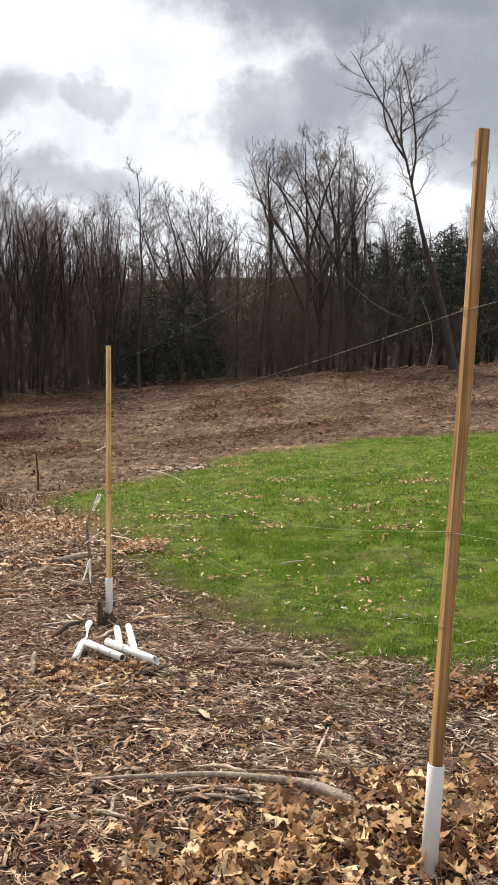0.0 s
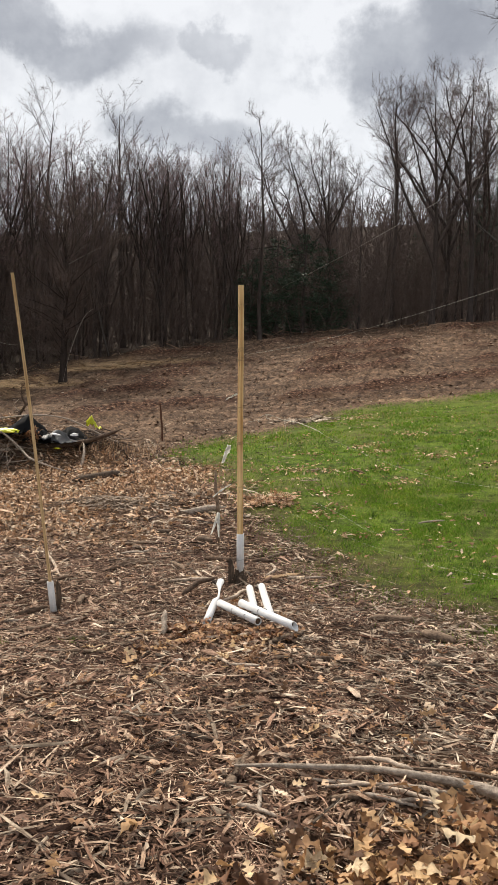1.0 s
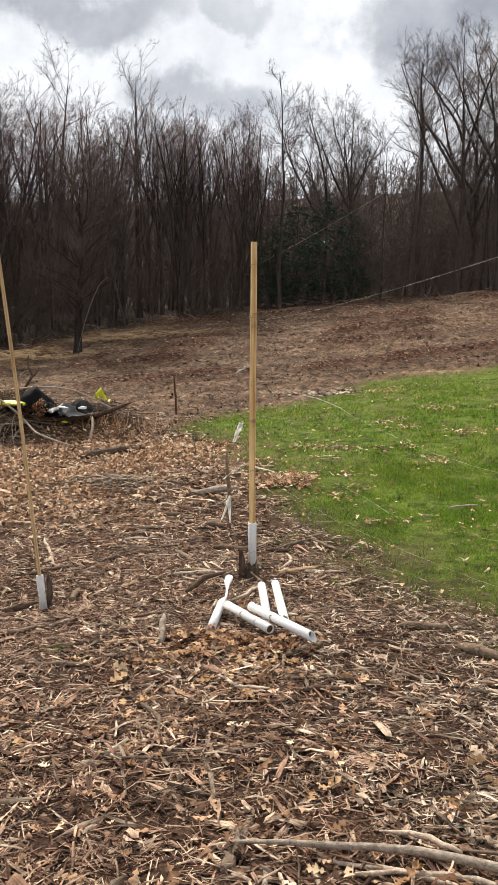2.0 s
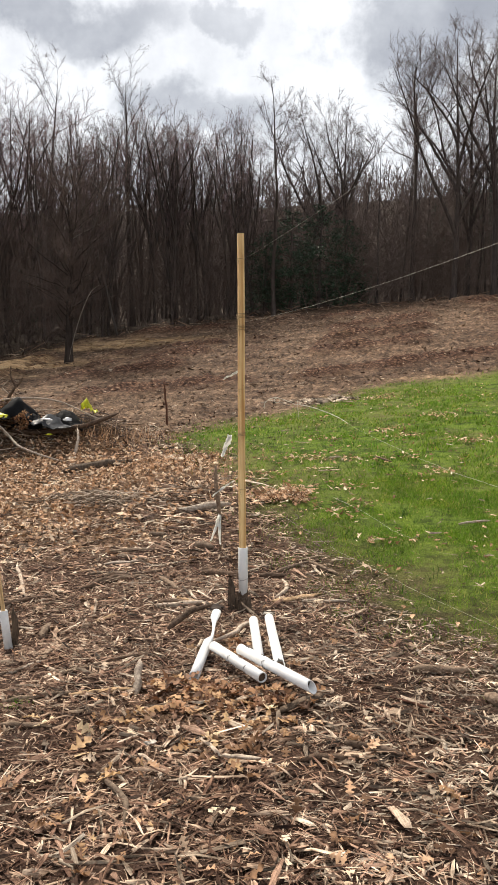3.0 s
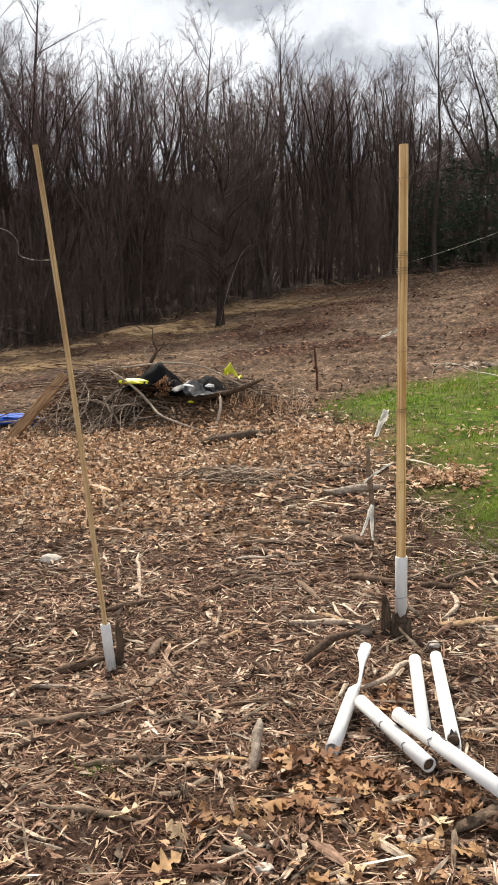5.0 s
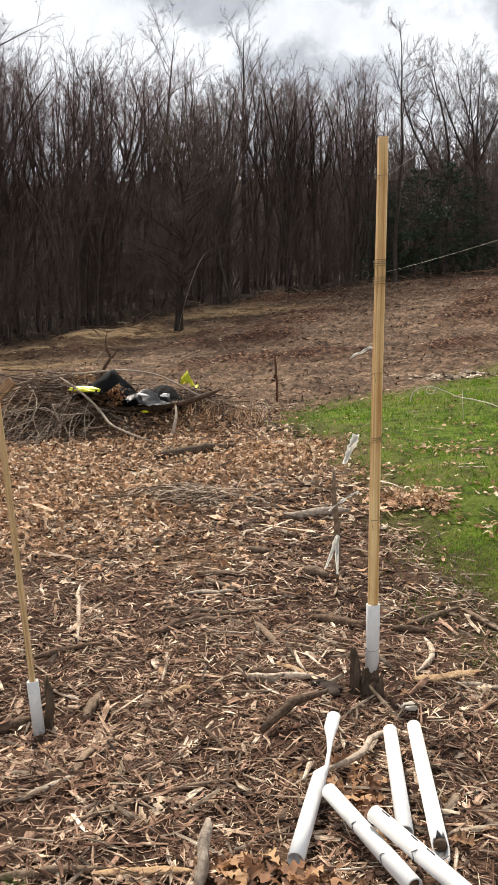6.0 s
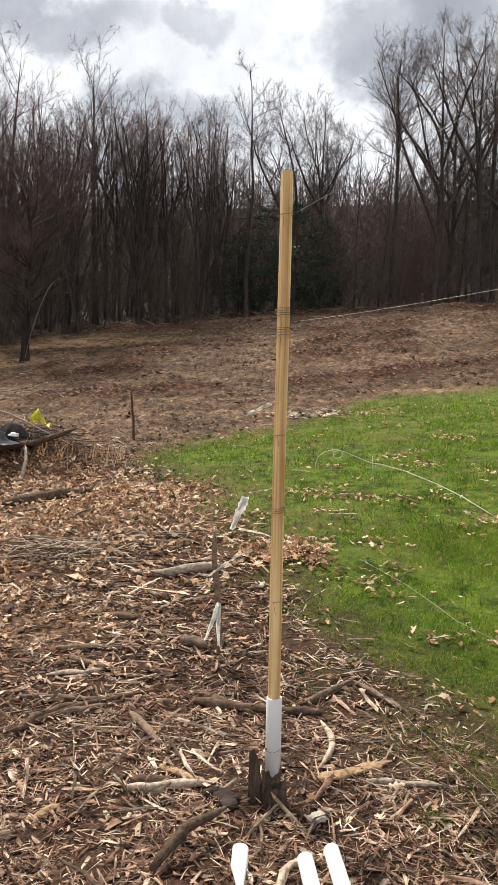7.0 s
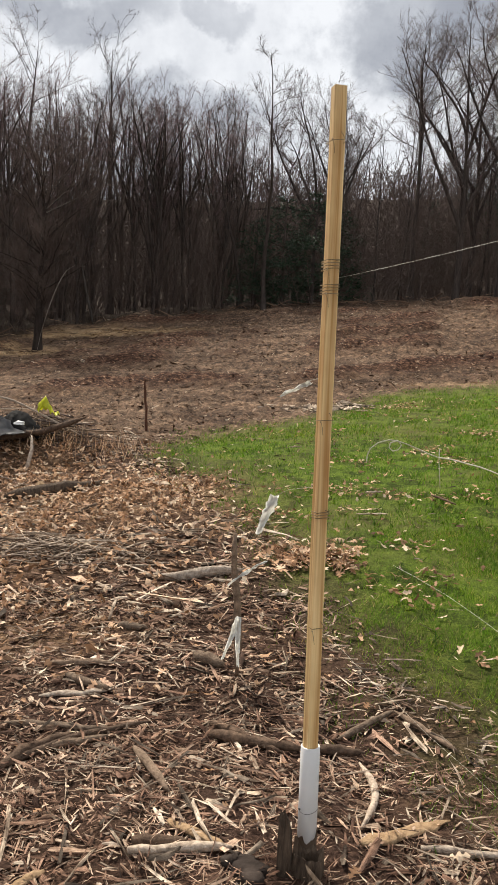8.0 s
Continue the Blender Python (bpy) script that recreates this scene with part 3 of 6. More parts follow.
def fence_post(base, top, width, sleeve, r, ties, label, wood, seed, turn):
    rng = random.Random(seed)
    length = (Vector(top) - Vector(base)).length
    ob = new("fence_post")
    ob.matrix_world = along(base, top) @ pose(0, 0, 0, 0, 0, turn)
    tagged(ob, label, "fence post", "posts of the line fence")
    bm = bmesh.new()
    n, h = 14, width / 2
    rings = []
    for i in range(n + 1):
        k = i / n
        bx, by = 0.012 * k * math.sin(3.1 * k + seed), 0.010 * k * math.sin(4.3 * k + 2 * seed)
        tw = 0.10 * math.sin(2.2 * k + seed)
        ch, ring = h * 0.16, []
        for sx, sy in ((1, 1), (-1, 1), (-1, -1), (1, -1)):
            for ax, ay in (((h, h - ch), (h - ch, h)) if sx * sy > 0 else ((h - ch, h), (h, h - ch))):
                px, py = sx * ax, sy * ay
                ring.append(bm.verts.new((bx + px * math.cos(tw) - py * math.sin(tw), by + px * math.sin(tw) + py * math.cos(tw), 0.02 + (length - 0.02) * k)))
        rings.append(ring)
    for p, q in zip(rings, rings[1:]):
        for k in range(8):
            bm.faces.new((p[k], p[(k + 1) % 8], q[(k + 1) % 8], q[k]))
    bm.faces.new(rings[-1])
    bm.faces.new(rings[0][::-1])
    part("timber", bm, wood, ob)
    bm = bmesh.new()
    hollow(bm, r, 0.005, -0.06, sleeve)
    sleeve_ob = part("pipe_sleeve", bm, PVC if seed != 3 else DIRTYPVC, ob, "white plastic pipe sleeve at the foot", True)
    if seed == 2:
        bm = bmesh.new()
        low = [bm.verts.new(((r + 0.0012) * math.cos(2 * math.pi * k / 28), (r + 0.0012) * math.sin(2 * math.pi * k / 28), -0.06)) for k in range(28)]
        up = [bm.verts.new((v.co.x, v.co.y, 0.10 + 0.045 * noise.noise(Vector((v.co.x * 60, v.co.y * 60, 1.0))))) for v in low]
        for k in range(28):
            bm.faces.new((low[k], low[(k + 1) % 28], up[(k + 1) % 28], up[k]))
        part("mud_stain", bm, MUD_AND_SHADE, sleeve_ob, "dark mud splashed up the sleeve", True)
        bm = bmesh.new()
        bmesh.ops.create_cone(bm, cap_ends=True, segments=10, radius1=0.004, radius2=0.0035, depth=0.004, matrix=Matrix.Translation((0.004, -r - 0.001, 0.19)) @ pose(0, 0, 0, 90, 0, 0))
        part("screw", bm, INK, sleeve_ob, "black screw head in the sleeve")
        ring = [((r + 0.0012) * math.cos(a), (r + 0.0012) * math.sin(a), 0.185 + 0.004 * math.sin(2 * a)) for a in np.linspace(0, 2 * math.pi, 24)]
        v, f = tube_arrays(ring, [0.0009] * 24, 4)
        part("wire_loop", mesh_of("wire_loop", v, f, INK), None, sleeve_ob, "thin dark wire loop round the sleeve")
    for z, turns in ties:
        v, f = coil(h + 0.002, z, turns, 0.0013, 0.0, rng)
        tie = part("wire_tie", mesh_of("wire_tie", v, f, TIE), None, ob)
        side = rng.choice((-1, 1))
        tail = [(side * h, -h - 0.002, z), (side * (h + 0.010), -h - 0.006, z + 0.008), (side * (h + 0.018), -h - 0.004, z - 0.012), (side * (h + 0.016), -h, z - 0.035)]
        v, f = tube_arrays(tail, [0.0011] * 4, 4)
        part("loose_end", mesh_of("loose_end", v, f, TIE), None, tie)
    return ob


P1 = ((0.648, 2.81, 0.0), (0.760, 2.81, 2.573))
P2 = ((-1.163, 6.88, -0.10), (-1.232, 6.86, 2.25))
P3 = ((-2.495, 6.33, -0.365), (-2.87, 6.35, 2.255))
fence_post(*P1, 0.038, 0.41, 0.029, ((2.46, 2), (1.96, 2), (1.2, 2), (0.88, 1)), "orange-brown square pine post in a white pipe sleeve among oak leaves", REDLUMBER, 1, 8)
fence_post(*P2, 0.037, 0.39, 0.030, ((2.19, 1), (1.83, 4), (1.76, 4), (1.39, 1), (1.10, 3), (0.76, 1)), "tall square pine post in a pipe sleeve by a rotten stump", LUMBER, 2, 12)
fence_post(*P3, 0.022, 0.31, 0.025, ((1.75, 1), (1.2, 1)), "thin leaning pine lath in a short grey-white pipe sleeve", LATH, 3, 25)


def on_post(p, z):
    (x0, y0, z0), (x1, y1, z1) = p
    k = (z - z0) / (z1 - z0)
    return np.array([x0 + (x1 - x0) * k, y0 + (y1 - y0) * k, z])


def line_points(a, b, sag, n=24, kink=0.0, seed=0):
    rng = np.random.default_rng(seed)
    k = np.linspace(0, 1, n)[:, None]
    p = a * (1 - k) + b * k
    p[:, 2] -= sag * 4 * (k * (1 - k))[:, 0]
    if kink:
        w = np.cumsum(rng.normal(0, kink, p.shape), axis=0)
        w -= k * w[-1]
        p += w
    return p


def fence_line(pts, label, r=0.0009):
    v, f = tube_arrays(pts, [r] * len(pts), 5)
    return tagged(new("fence_line", mesh_of("fence_line", v, f, WIRE, True)), label, "fence line", "lines strung between the posts")


for z2, z1, sag, beyond, kink, words in ((2.09, 2.463, 0.05, 2.75, 0.0, "thin pale line strung tight near the post tops"), (1.71, 1.963, 0.06, 2.12, 0.0, "pale nylon line strung between two posts"), (0.66, 0.886, 0.10, 1.0, 0.003, "slack pale line hanging low over the lawn")):
    a, b = on_post(P2, z2) + np.array([0.024, -0.02, 0]), on_post(P1, z1) + np.array([-0.024, 0.02, 0])
    c = b + (b - a) * 0.55
    c[2] = beyond
    fence_line(np.concatenate([line_points(a, b, sag, 28, kink, 4), line_points(b, c, sag * 0.3, 10)[1:]]), words, 0.0003 if z2 > 2 else 0.00045 if z2 > 1.5 else 0.00028)
# a loose line with a curl in it
a, b = on_post(P2, 1.0) + np.array([0.024, -0.02, 0]), on_post(P1, 1.205) + np.array([-0.024, 0.02, 0])
curl = [(-1.046, 6.95, 1.167), (-1.051, 6.95, 1.193), (-1.041, 6.95, 1.217), (-1.017, 6.95, 1.236), (-0.974, 6.96, 1.248), (-0.939, 6.96, 1.247), (-0.923, 6.96, 1.234), (-0.936, 6.96, 1.214), (-0.962, 6.95, 1.207), (-0.979, 6.94, 1.221), (-0.973, 6.94, 1.240), (-0.953, 6.94, 1.252), (-0.912, 6.95, 1.235), (-0.868, 6.95, 1.225), (-0.833, 6.95, 1.211), (-0.802, 6.94, 1.201), (-0.771, 6.92, 1.206), (-0.69, 6.85, 1.205)]
curl = [(-1.072 + 0.86 * (px + 1.05), py, pz) for px, py, pz in curl]
fence_line(np.array([(-0.857, 6.945, 1.231), (-0.855, 6.945, 1.19), (-0.85, 6.945, 1.15), (-0.845, 6.945, 1.112)]), "short loose end of pale line", 0.0012)
pts = np.concatenate([np.array(curl), np.array([(-0.62, 6.72, 1.165), (-0.55, 6.6, 1.14)])])
fine = np.stack([np.interp(np.linspace(0, len(pts) - 1, 120), np.arange(len(pts)), np.convolve(np.pad(pts[:, i], 1, "edge"), [0.25, 0.5, 0.25], "valid")) for i in range(3)], 1)
rest = np.concatenate([line_points(fine[-1], b, 0.11, 20, 0.003, 7), line_points(b, b + np.array([1.0, -2.2, 0.1]), 0.02, 8)[1:]])
line = np.concatenate([fine, rest[1:]])
v, f = tube_arrays(line, np.concatenate([np.full(len(fine), 0.0018), np.full(len(rest) - 1, 0.0004)]), 5)
tagged(new("fence_line", mesh_of("fence_line", v, f, WIRE, True)), "loose pale line with a curl hanging from the post", "fence line", "lines strung between the posts")
# a curl of line at the lath
q = on_post(P3, 1.72)
pts = np.array([q + np.array(o) for o in ((-0.02, 0, 0), (-0.10, -0.02, 0.0), (-0.17, -0.04, 0.02), (-0.16, -0.05, 0.09), (-0.21, -0.06, 0.14), (-0.30, -0.08, 0.16), (-0.5, -0.1, 0.10), (-0.9, -0.2, 0.12))])
fine = np.stack([np.interp(np.linspace(0, len(pts) - 1, 60), np.arange(len(pts)), pts[:, i]) for i in range(3)], 1)
for _ in range(6):
    fine[1:-1] = 0.25 * fine[:-2] + 0.5 * fine[1:-1] + 0.25 * fine[2:]
fence_line(fine, "curl of thin line hanging from the leaning lath", 0.0008)


def rag(pts, width, seed, label):
    """A limp strip of cloth hung along a line of places."""
    rng = random.Random(seed)
    bm = bmesh.new()
    rows = []
    P = [Vector(p) for p in pts]
    n = 12
    for i in range(n + 1):
        k = i / n * (len(P) - 1)
        j = min(int(k), len(P) - 2)
        c = P[j].lerp(P[j + 1], k - j)
        w = width * (0.55 + 0.45 * math.sin(math.pi * min(1, 0.15 + i / n))) * rng.uniform(0.8, 1.15)
        row = []
        for s in range(4):
            u = s / 3 - 0.5
            row.append(bm.verts.new(c + Vector((u * w, 0.35 * w * math.sin(5 * u + i * 0.8 + seed), rng.uniform(-0.005, 0.005)))))
        rows.append(row)
    for p, q in zip(rows, rows[1:]):
        for s in range(3):
            bm.faces.new((p[s], p[s + 1], q[s + 1], q[s]))
    bmesh.ops.solidify(bm, geom=bm.faces[:], thickness=0.002)
    return single("rag_strip", bm, CLOTH, (0, 0, 0), label, "rag", "white rag strips", smooth=True)


fence_line(np.array([on_post(P2, 1.41), (-1.24, 6.98, 1.415), (-1.275, 7.06, 1.405), (-1.29, 7.07, 1.39)]), "loose end of twine behind the post", 0.0008)
rag([(-1.265, 7.06, 1.402), (-1.295, 7.07, 1.388), (-1.33, 7.072, 1.366), (-1.365, 7.075, 1.348)], 0.026, 1, "white rag strip tied to a loose twine by the pine post")
rag([(-1.405, 7.575, 0.945), (-1.422, 7.58, 0.895), (-1.443, 7.585, 0.84), (-1.462, 7.585, 0.785)], 0.042, 2, "white rag strip hanging from a slack twine")
fence_line(np.array([on_post(P2, 1.10), (-1.33, 7.25, 1.02), (-1.405, 7.575, 0.94), (-1.50, 7.9, 0.76), (-1.63, 8.25, 0.5)]), "slack twine from the post to a short stake", 0.0008)
pts = np.array([(-0.80, 10.0, 0), (-0.66, 9.78, 0), (-0.49, 9.45, 0), (-0.42, 9.3, 0), (-0.33, 9.12, 0), (-0.22, 8.85, 0), (-0.02, 8.5, 0)])
pts[:, 2] = height(pts[:, 0], pts[:, 1]) + 0.035
fence_line(pts, "slack pale line lying on the lawn grass", 0.0010)
rag([(-1.49, 8.22, 0.52), (-1.55, 8.22, 0.48), (-1.60, 8.22, 0.44), (-1.67, 8.23, 0.38)], 0.024, 3, "white rag strip tied round a short grey stake")
rag([(-1.605, 8.22, 0.24), (-1.63, 8.22, 0.14), (-1.67, 8.21, 0.02)], 0.028, 4, "white rag strip tied low on a short grey stake")
rag([(-1.60, 8.21, 0.24), (-1.60, 8.20, 0.12), (-1.59, 8.20, 0.0)], 0.026, 6, "frayed end of a white rag strip on a stake")


def rough_log(pts, radii, mat, label, name="stick", category="stick", sides=8, seed=0, group="", squash=1.0):
    """A branch or log through given places, lumpy, with broken ends. Resting height comes from the places."""
    rng = np.random.default_rng(seed)
    P, R = np.array(pts, float), np.array(radii, float)
    n = max(9, 2 * len(P) + 1)
    k = np.linspace(0, len(P) - 1, n)
    Q = np.stack([np.interp(k, np.arange(len(P)), P[:, i]) for i in range(3)], 1)
    Q[1:-1] = 0.25 * Q[:-2] + 0.5 * Q[1:-1] + 0.25 * Q[2:]
    r = np.interp(k, np.linspace(0, len(P) - 1, len(R)), R)
    Q[1:-1] += rng.normal(0, 1, (n - 2, 3)) * r[1:-1, None] * 0.16
    rough = 0.085 if category in ("stick", "log", "wood") else 0.08
    r[0], r[-1] = r[0] * rng.uniform(0.3, 0.7), r[-1] * rng.uniform(0.2, 0.6)
    r[1], r[-2] = r[1] * rng.uniform(0.75, 1.0), r[-2] * rng.uniform(0.7, 1.0)
    v, f = tube_arrays(Q, r * rng.uniform(1 - rough, 1 + rough, n), sides, True, squash)
    v = v + rng.normal(0, 1, v.shape) * np.repeat(r, sides)[:, None] * rough
    mid = Q.mean(axis=0)
    ob = new(name, mesh_of(name, v - mid, f, mat, category in ("branch", "sapling")))
    ob.location = mid
    return tagged(ob, label, category, group)


def lying(x0, y0, x1, y1, r, mat, label, seed=0, lift=0.0, bend=0.0, name="stick", category="stick", squash=1.0, taper=0.75):
    """A stick or log that lies on the ground between two places."""
    pts = []
    for k in (0.0, 0.33, 0.67, 1.0):
        s = bend * math.sin(math.pi * k)
        x, y = x0 + (x1 - x0) * k - (y1 - y0) * s, y0 + (y1 - y0) * k + (x1 - x0) * s
        pts.append((x, y, zat(x, y) + r * squash * 0.75 + 0.008 + lift))
    return rough_log(pts, [r, r * 1.05, r * 0.95, r * taper], mat, label, name, category, 8, seed, "sticks and logs on the mulch", squash)


rough_log([(-1.60, 8.27, -0.08), (-1.61, 8.27, 0.15), (-1.64, 8.27, 0.42), (-1.655, 8.27, 0.63)], [0.021, 0.020, 0.019, 0.017], STICK, "short weathered brown wooden stake standing in the mulch", "wooden_stake", "stake", 6, 5)
# rotten stump pieces beside the pine post


def jagged_stump(place, r, low, high, seed, label):
    """A rotten stump: a hollow ring of torn upright splinters."""
    rng = random.Random(seed)
    bm = bmesh.new()
    n = 22
    rows = []
    tops = [low + (high - low) * (abs(noise.noise(Vector((k * 0.45, seed, 0)))) * 1.6) * rng.uniform(0.5, 1.3) for k in range(n)]
    for rr, kind in ((1.18, 0), (1.0, 1), (0.92, 2), (0.62, 3), (0.5, 4)):
        row = []
        for k in range(n):
            a = 2 * math.pi * k / n
            w = r * rr * (1 + 0.14 * math.sin(3 * a + seed) + rng.uniform(-0.06, 0.06))
            z = (-0.10, tops[k] * 0.45, tops[k], tops[k] * 0.8, -0.02)[kind]
            row.append(bm.verts.new((w * math.cos(a), w * 0.75 * math.sin(a), z)))
        rows.append(row)
    for p, q in zip(rows, rows[1:]):
        for k in range(n):
            bm.faces.new((p[k], p[(k + 1) % n], q[(k + 1) % n], q[k]))
    bm.faces.new(rows[-1])
    return single("tree_stump", bm, OLDSTUMP, place, label, "stump")


jagged_stump((-1.15, 6.82, -0.075), 0.050, 0.04, 0.085, 5, "low rotten dark stump at the foot of the post")
bm = bmesh.new()
prev = None
for z, w, d in ((-0.10, 0.022, 0.016), (0.0, 0.020, 0.015), (0.07, 0.018, 0.013), (0.11, 0.015, 0.010), (0.13, 0.006, 0.005)):
    ring = [bm.verts.new((sx * w * (1 + 0.1 * math.sin(40 * z + i)) - 0.10 * max(z, 0), sy * d, z + 0.008 * math.sin(3 * i + 20 * z))) for i, (sx, sy) in enumerate(((1, -1), (0.3, -1.2), (-1, -1), (-1, 1), (0.2, 1.2), (1, 1)))]
    if prev:
        for k in range(6):
            bm.faces.new((prev[k], prev[(k + 1) % 6], ring[(k + 1) % 6], ring[k]))
    prev = ring
bm.faces.new(prev)
single("stump_splinter", bm, OLDSTUMP, (-1.225, 6.81, -0.03), "upright splinter of rotten dark wood beside the post", "stump", turn=-12)
rough_log([(-2.488, 6.385, -0.36), (-2.490, 6.385, -0.20), (-2.500, 6.385, -0.05)], [0.024, 0.021, 0.017], OLDSTUMP, "dark rotten splinter behind the pipe sleeve", "stump_splinter", "stump", 7, 8)

# ---- white pipes ----


def loose_pipe(a, b, label, r=0.0255, marks=(), chewed=False, plugged=True, bars=(), slant=0.0):
    length = (Vector(b) - Vector(a)).length
    ob = new("plastic_pipe")
    ob.matrix_world = along(a, b)
    tagged(ob, label, "plastic pipe", "white pipes on the mulch")
    bm = bmesh.new()
    hollow(bm, r, 0.0045, 0.0, length)
    if chewed:
        for v in bm.verts:
            if v.co.z > length - 0.005:
                v.co.z += 0.05 * (-v.co.y / r) + 0.012 * math.sin(9 * v.co.x / r)
    for v in bm.verts:
        if slant and v.co.z > length - 0.005:
            v.co.z -= slant * v.co.y / r
    part("pipe_tube", bm, PVC, ob, "", True)
    for z in marks:
        bm = bmesh.new()
        bmesh.ops.create_circle(bm, cap_ends=False, segments=20, radius=r + 0.0012)
        ring = [v.co.copy() for v in bm.verts]
        bm.free()
        arc = [Vector((p.x, p.y, z + 0.006 * math.sin(1.7 * i + 40 * z))) for i, p in enumerate(ring[2:10])]
        v, f = tube_arrays([tuple(p) for p in arc], [0.0006, 0.0013, 0.0016, 0.0014, 0.0011, 0.0015, 0.0010, 0.0005], 4)
        part("ink_mark", mesh_of("ink_mark", v, f, INK), None, ob, "dark scratch across the pipe")
    for z0, z1 in bars:
        v, f = tube_arrays([(0.004, r - 0.001, z0), (0.004, r - 0.001, z1)], [0.0045, 0.0045], 6, True, 0.4)
        part("printed_bar", mesh_of("printed_bar", v, f, GREYPLASTIC), None, ob, "faded grey printing on the pipe")
    # added dark lump in place of the shade inside the open end
    if plugged:
        bm = bmesh.new()
        bmesh.ops.create_uvsphere(bm, u_segments=10, v_segments=6, radius=r * 0.88, matrix=Matrix.Translation((0, 0, length - 0.014 - 1.2 * slant)) @ Matrix.Diagonal((1, 1, 0.5, 1)))
        part("dark_plug", bm, MUD_AND_SHADE, ob, "dark plug for the shade inside the open end", True)
    return ob


loose_pipe((-1.011, 6.335, -0.005), (-0.882, 5.745, -0.022), "white plastic pipe offcut lying on the mulch", plugged=False)
loose_pipe((-0.930, 6.395, -0.002), (-0.775, 5.715, -0.028), "white plastic pipe with a broken end and dark inside", chewed=True)
loose_pipe((-1.139, 5.85, 0.000), (-0.826, 5.472, 0.006), "white plastic pipe half under oak leaves", marks=(0.2, 0.36))
loose_pipe((-0.972, 5.685, 0.058), (-0.588, 5.372, 0.022), "white plastic pipe lying across two others", marks=(0.19,), bars=((0.03, 0.06), (0.15, 0.175), (0.21, 0.24)), slant=0.022)


def bent_pipe():
    """A pipe whose upper end is crushed flat, twisted and folded."""
    line = [(-1.168, 5.54, -0.044), (-1.178, 5.70, -0.036), (-1.186, 5.83, -0.028), (-1.191, 5.93, -0.022), (-1.193, 5.965, -0.018), (-1.176, 5.99, 0.004), (-1.182, 6.05, 0.028), (-1.192, 6.11, 0.042), (-1.204, 6.18, 0.048), (-1.211, 6.262, 0.050)]
    wide = [0.0255, 0.0255, 0.0255, 0.0255, 0.0250, 0.009, 0.008, 0.014, 0.026, 0.025]
    deep = [0.0255, 0.0255, 0.0255, 0.025, 0.020, 0.006, 0.005, 0.008, 0.014, 0.019]
    twist = [0, 0, 0, 0, 10, 25, 30, 20, 10, 0]
    bm = bmesh.new()
    rings = []
    for inner in (0.0, 0.003):
        for i in range(len(line)) if not inner else reversed(range(len(line))):
            t = (Vector(line[min(i + 1, len(line) - 1)]) - Vector(line[max(i - 1, 0)])).normalized()
            u = t.cross(Vector((0, 0, 1))).normalized()
            w = u.cross(t)
            a = radians(twist[i])
            ru, rw = math.cos(a) * u + math.sin(a) * w, -math.sin(a) * u + math.cos(a) * w
            rings.append([bm.verts.new(Vector(line[i]) + ru * max(wide[i] - inner, 0.001) * math.cos(2 * math.pi * k / 20) + rw * max(deep[i] - inner, 0.001) * math.sin(2 * math.pi * k / 20)) for k in range(20)])
    rings.append(rings[0])
    for p, q in zip(rings, rings[1:]):
        for k in range(20):
            bm.faces.new((p[k], p[(k + 1) % 20], q[(k + 1) % 20], q[k]))
    return single("plastic_pipe", bm, PVC, (0, 0, 0), "white plastic pipe with a crushed and twisted end", "plastic pipe", "white pipes on the mulch", smooth=True)


bent_pipe()
lying(-1.07, 11.34, -0.80, 11.34, 0.012, PALESTICK, "thin pale straight slat on the lawn", 160, 0.03, squash=0.5)
lying(-1.00, 12.1, -0.84, 12.11, 0.011, PALESTICK, "short pale stick on the lawn", 161, 0.03)
lying(-0.42, 11.9, -0.22, 11.6, 0.010, DARKSTICK, "dark thin stick on the lawn", 162, 0.03)
lying(0.35, 9.0, 0.62, 9.06, 0.010, PALESTICK, "pale crooked stick on the lawn", 163, 0.03, 0.12)

# ---- named sticks and logs ----
rough_log([(-0.65, 3.52, 0.02), (-0.30, 3.56, 0.035), (0.0, 3.57, 0.04), (0.30, 3.47, 0.05), (0.42, 3.36, 0.05), (0.54, 3.22, 0.055)], [0.008, 0.012, 0.015, 0.019, 0.025, 0.026], PALESTICK, "long bleached branch lying across leaves and mulch", "branch", "branch", 9, 11)
rough_log([(0.0, 3.58, 0.05), (0.3, 3.58, 0.06), (0.5, 3.46, 0.05), (0.72, 3.26, 0.05), (0.95, 3.05, 0.06)], [0.006, 0.008, 0.008, 0.007, 0.006], STICK, "thin reddish-brown branch over the oak leaves", "branch", "branch", 6, 12)
lying(-0.66, 3.43, -0.63, 3.78, 0.02, STICK, "short split slab of weathered wood", 13, squash=0.5)
lying(-0.35, 3.53, 0.17, 3.38, 0.009, PALESTICK, "thin bleached stick under the long branch", 14, bend=0.08)
for k, (x0, y0, x1, y1) in enumerate(((-0.30, 3.47, -0.05, 3.50), (-0.22, 3.44, 0.04, 3.36), (-0.12, 3.50, 0.16, 3.47), (-0.42, 3.50, -0.36, 3.34), (-0.05, 3.40, 0.12, 3.40), (-0.60, 3.30, -0.45, 3.24))):
    lying(x0, y0, x1, y1, 0.007 + 0.001 * (k % 3), PALESTICK, "thin bleached split stick beside the long branch", 140 + k, 0.006, 0.06)
rough_log([(0.02, 3.57, 0.05), (-0.10, 3.64, 0.05), (-0.22, 3.66, 0.03)], [0.011, 0.009, 0.005], PALESTICK, "short side twig of the bleached branch", "branch", "branch", 6, 150)
lying(-0.28, 3.40, -0.02, 3.44, 0.010, STICK, "thin weathered stick on the mulch", 15)
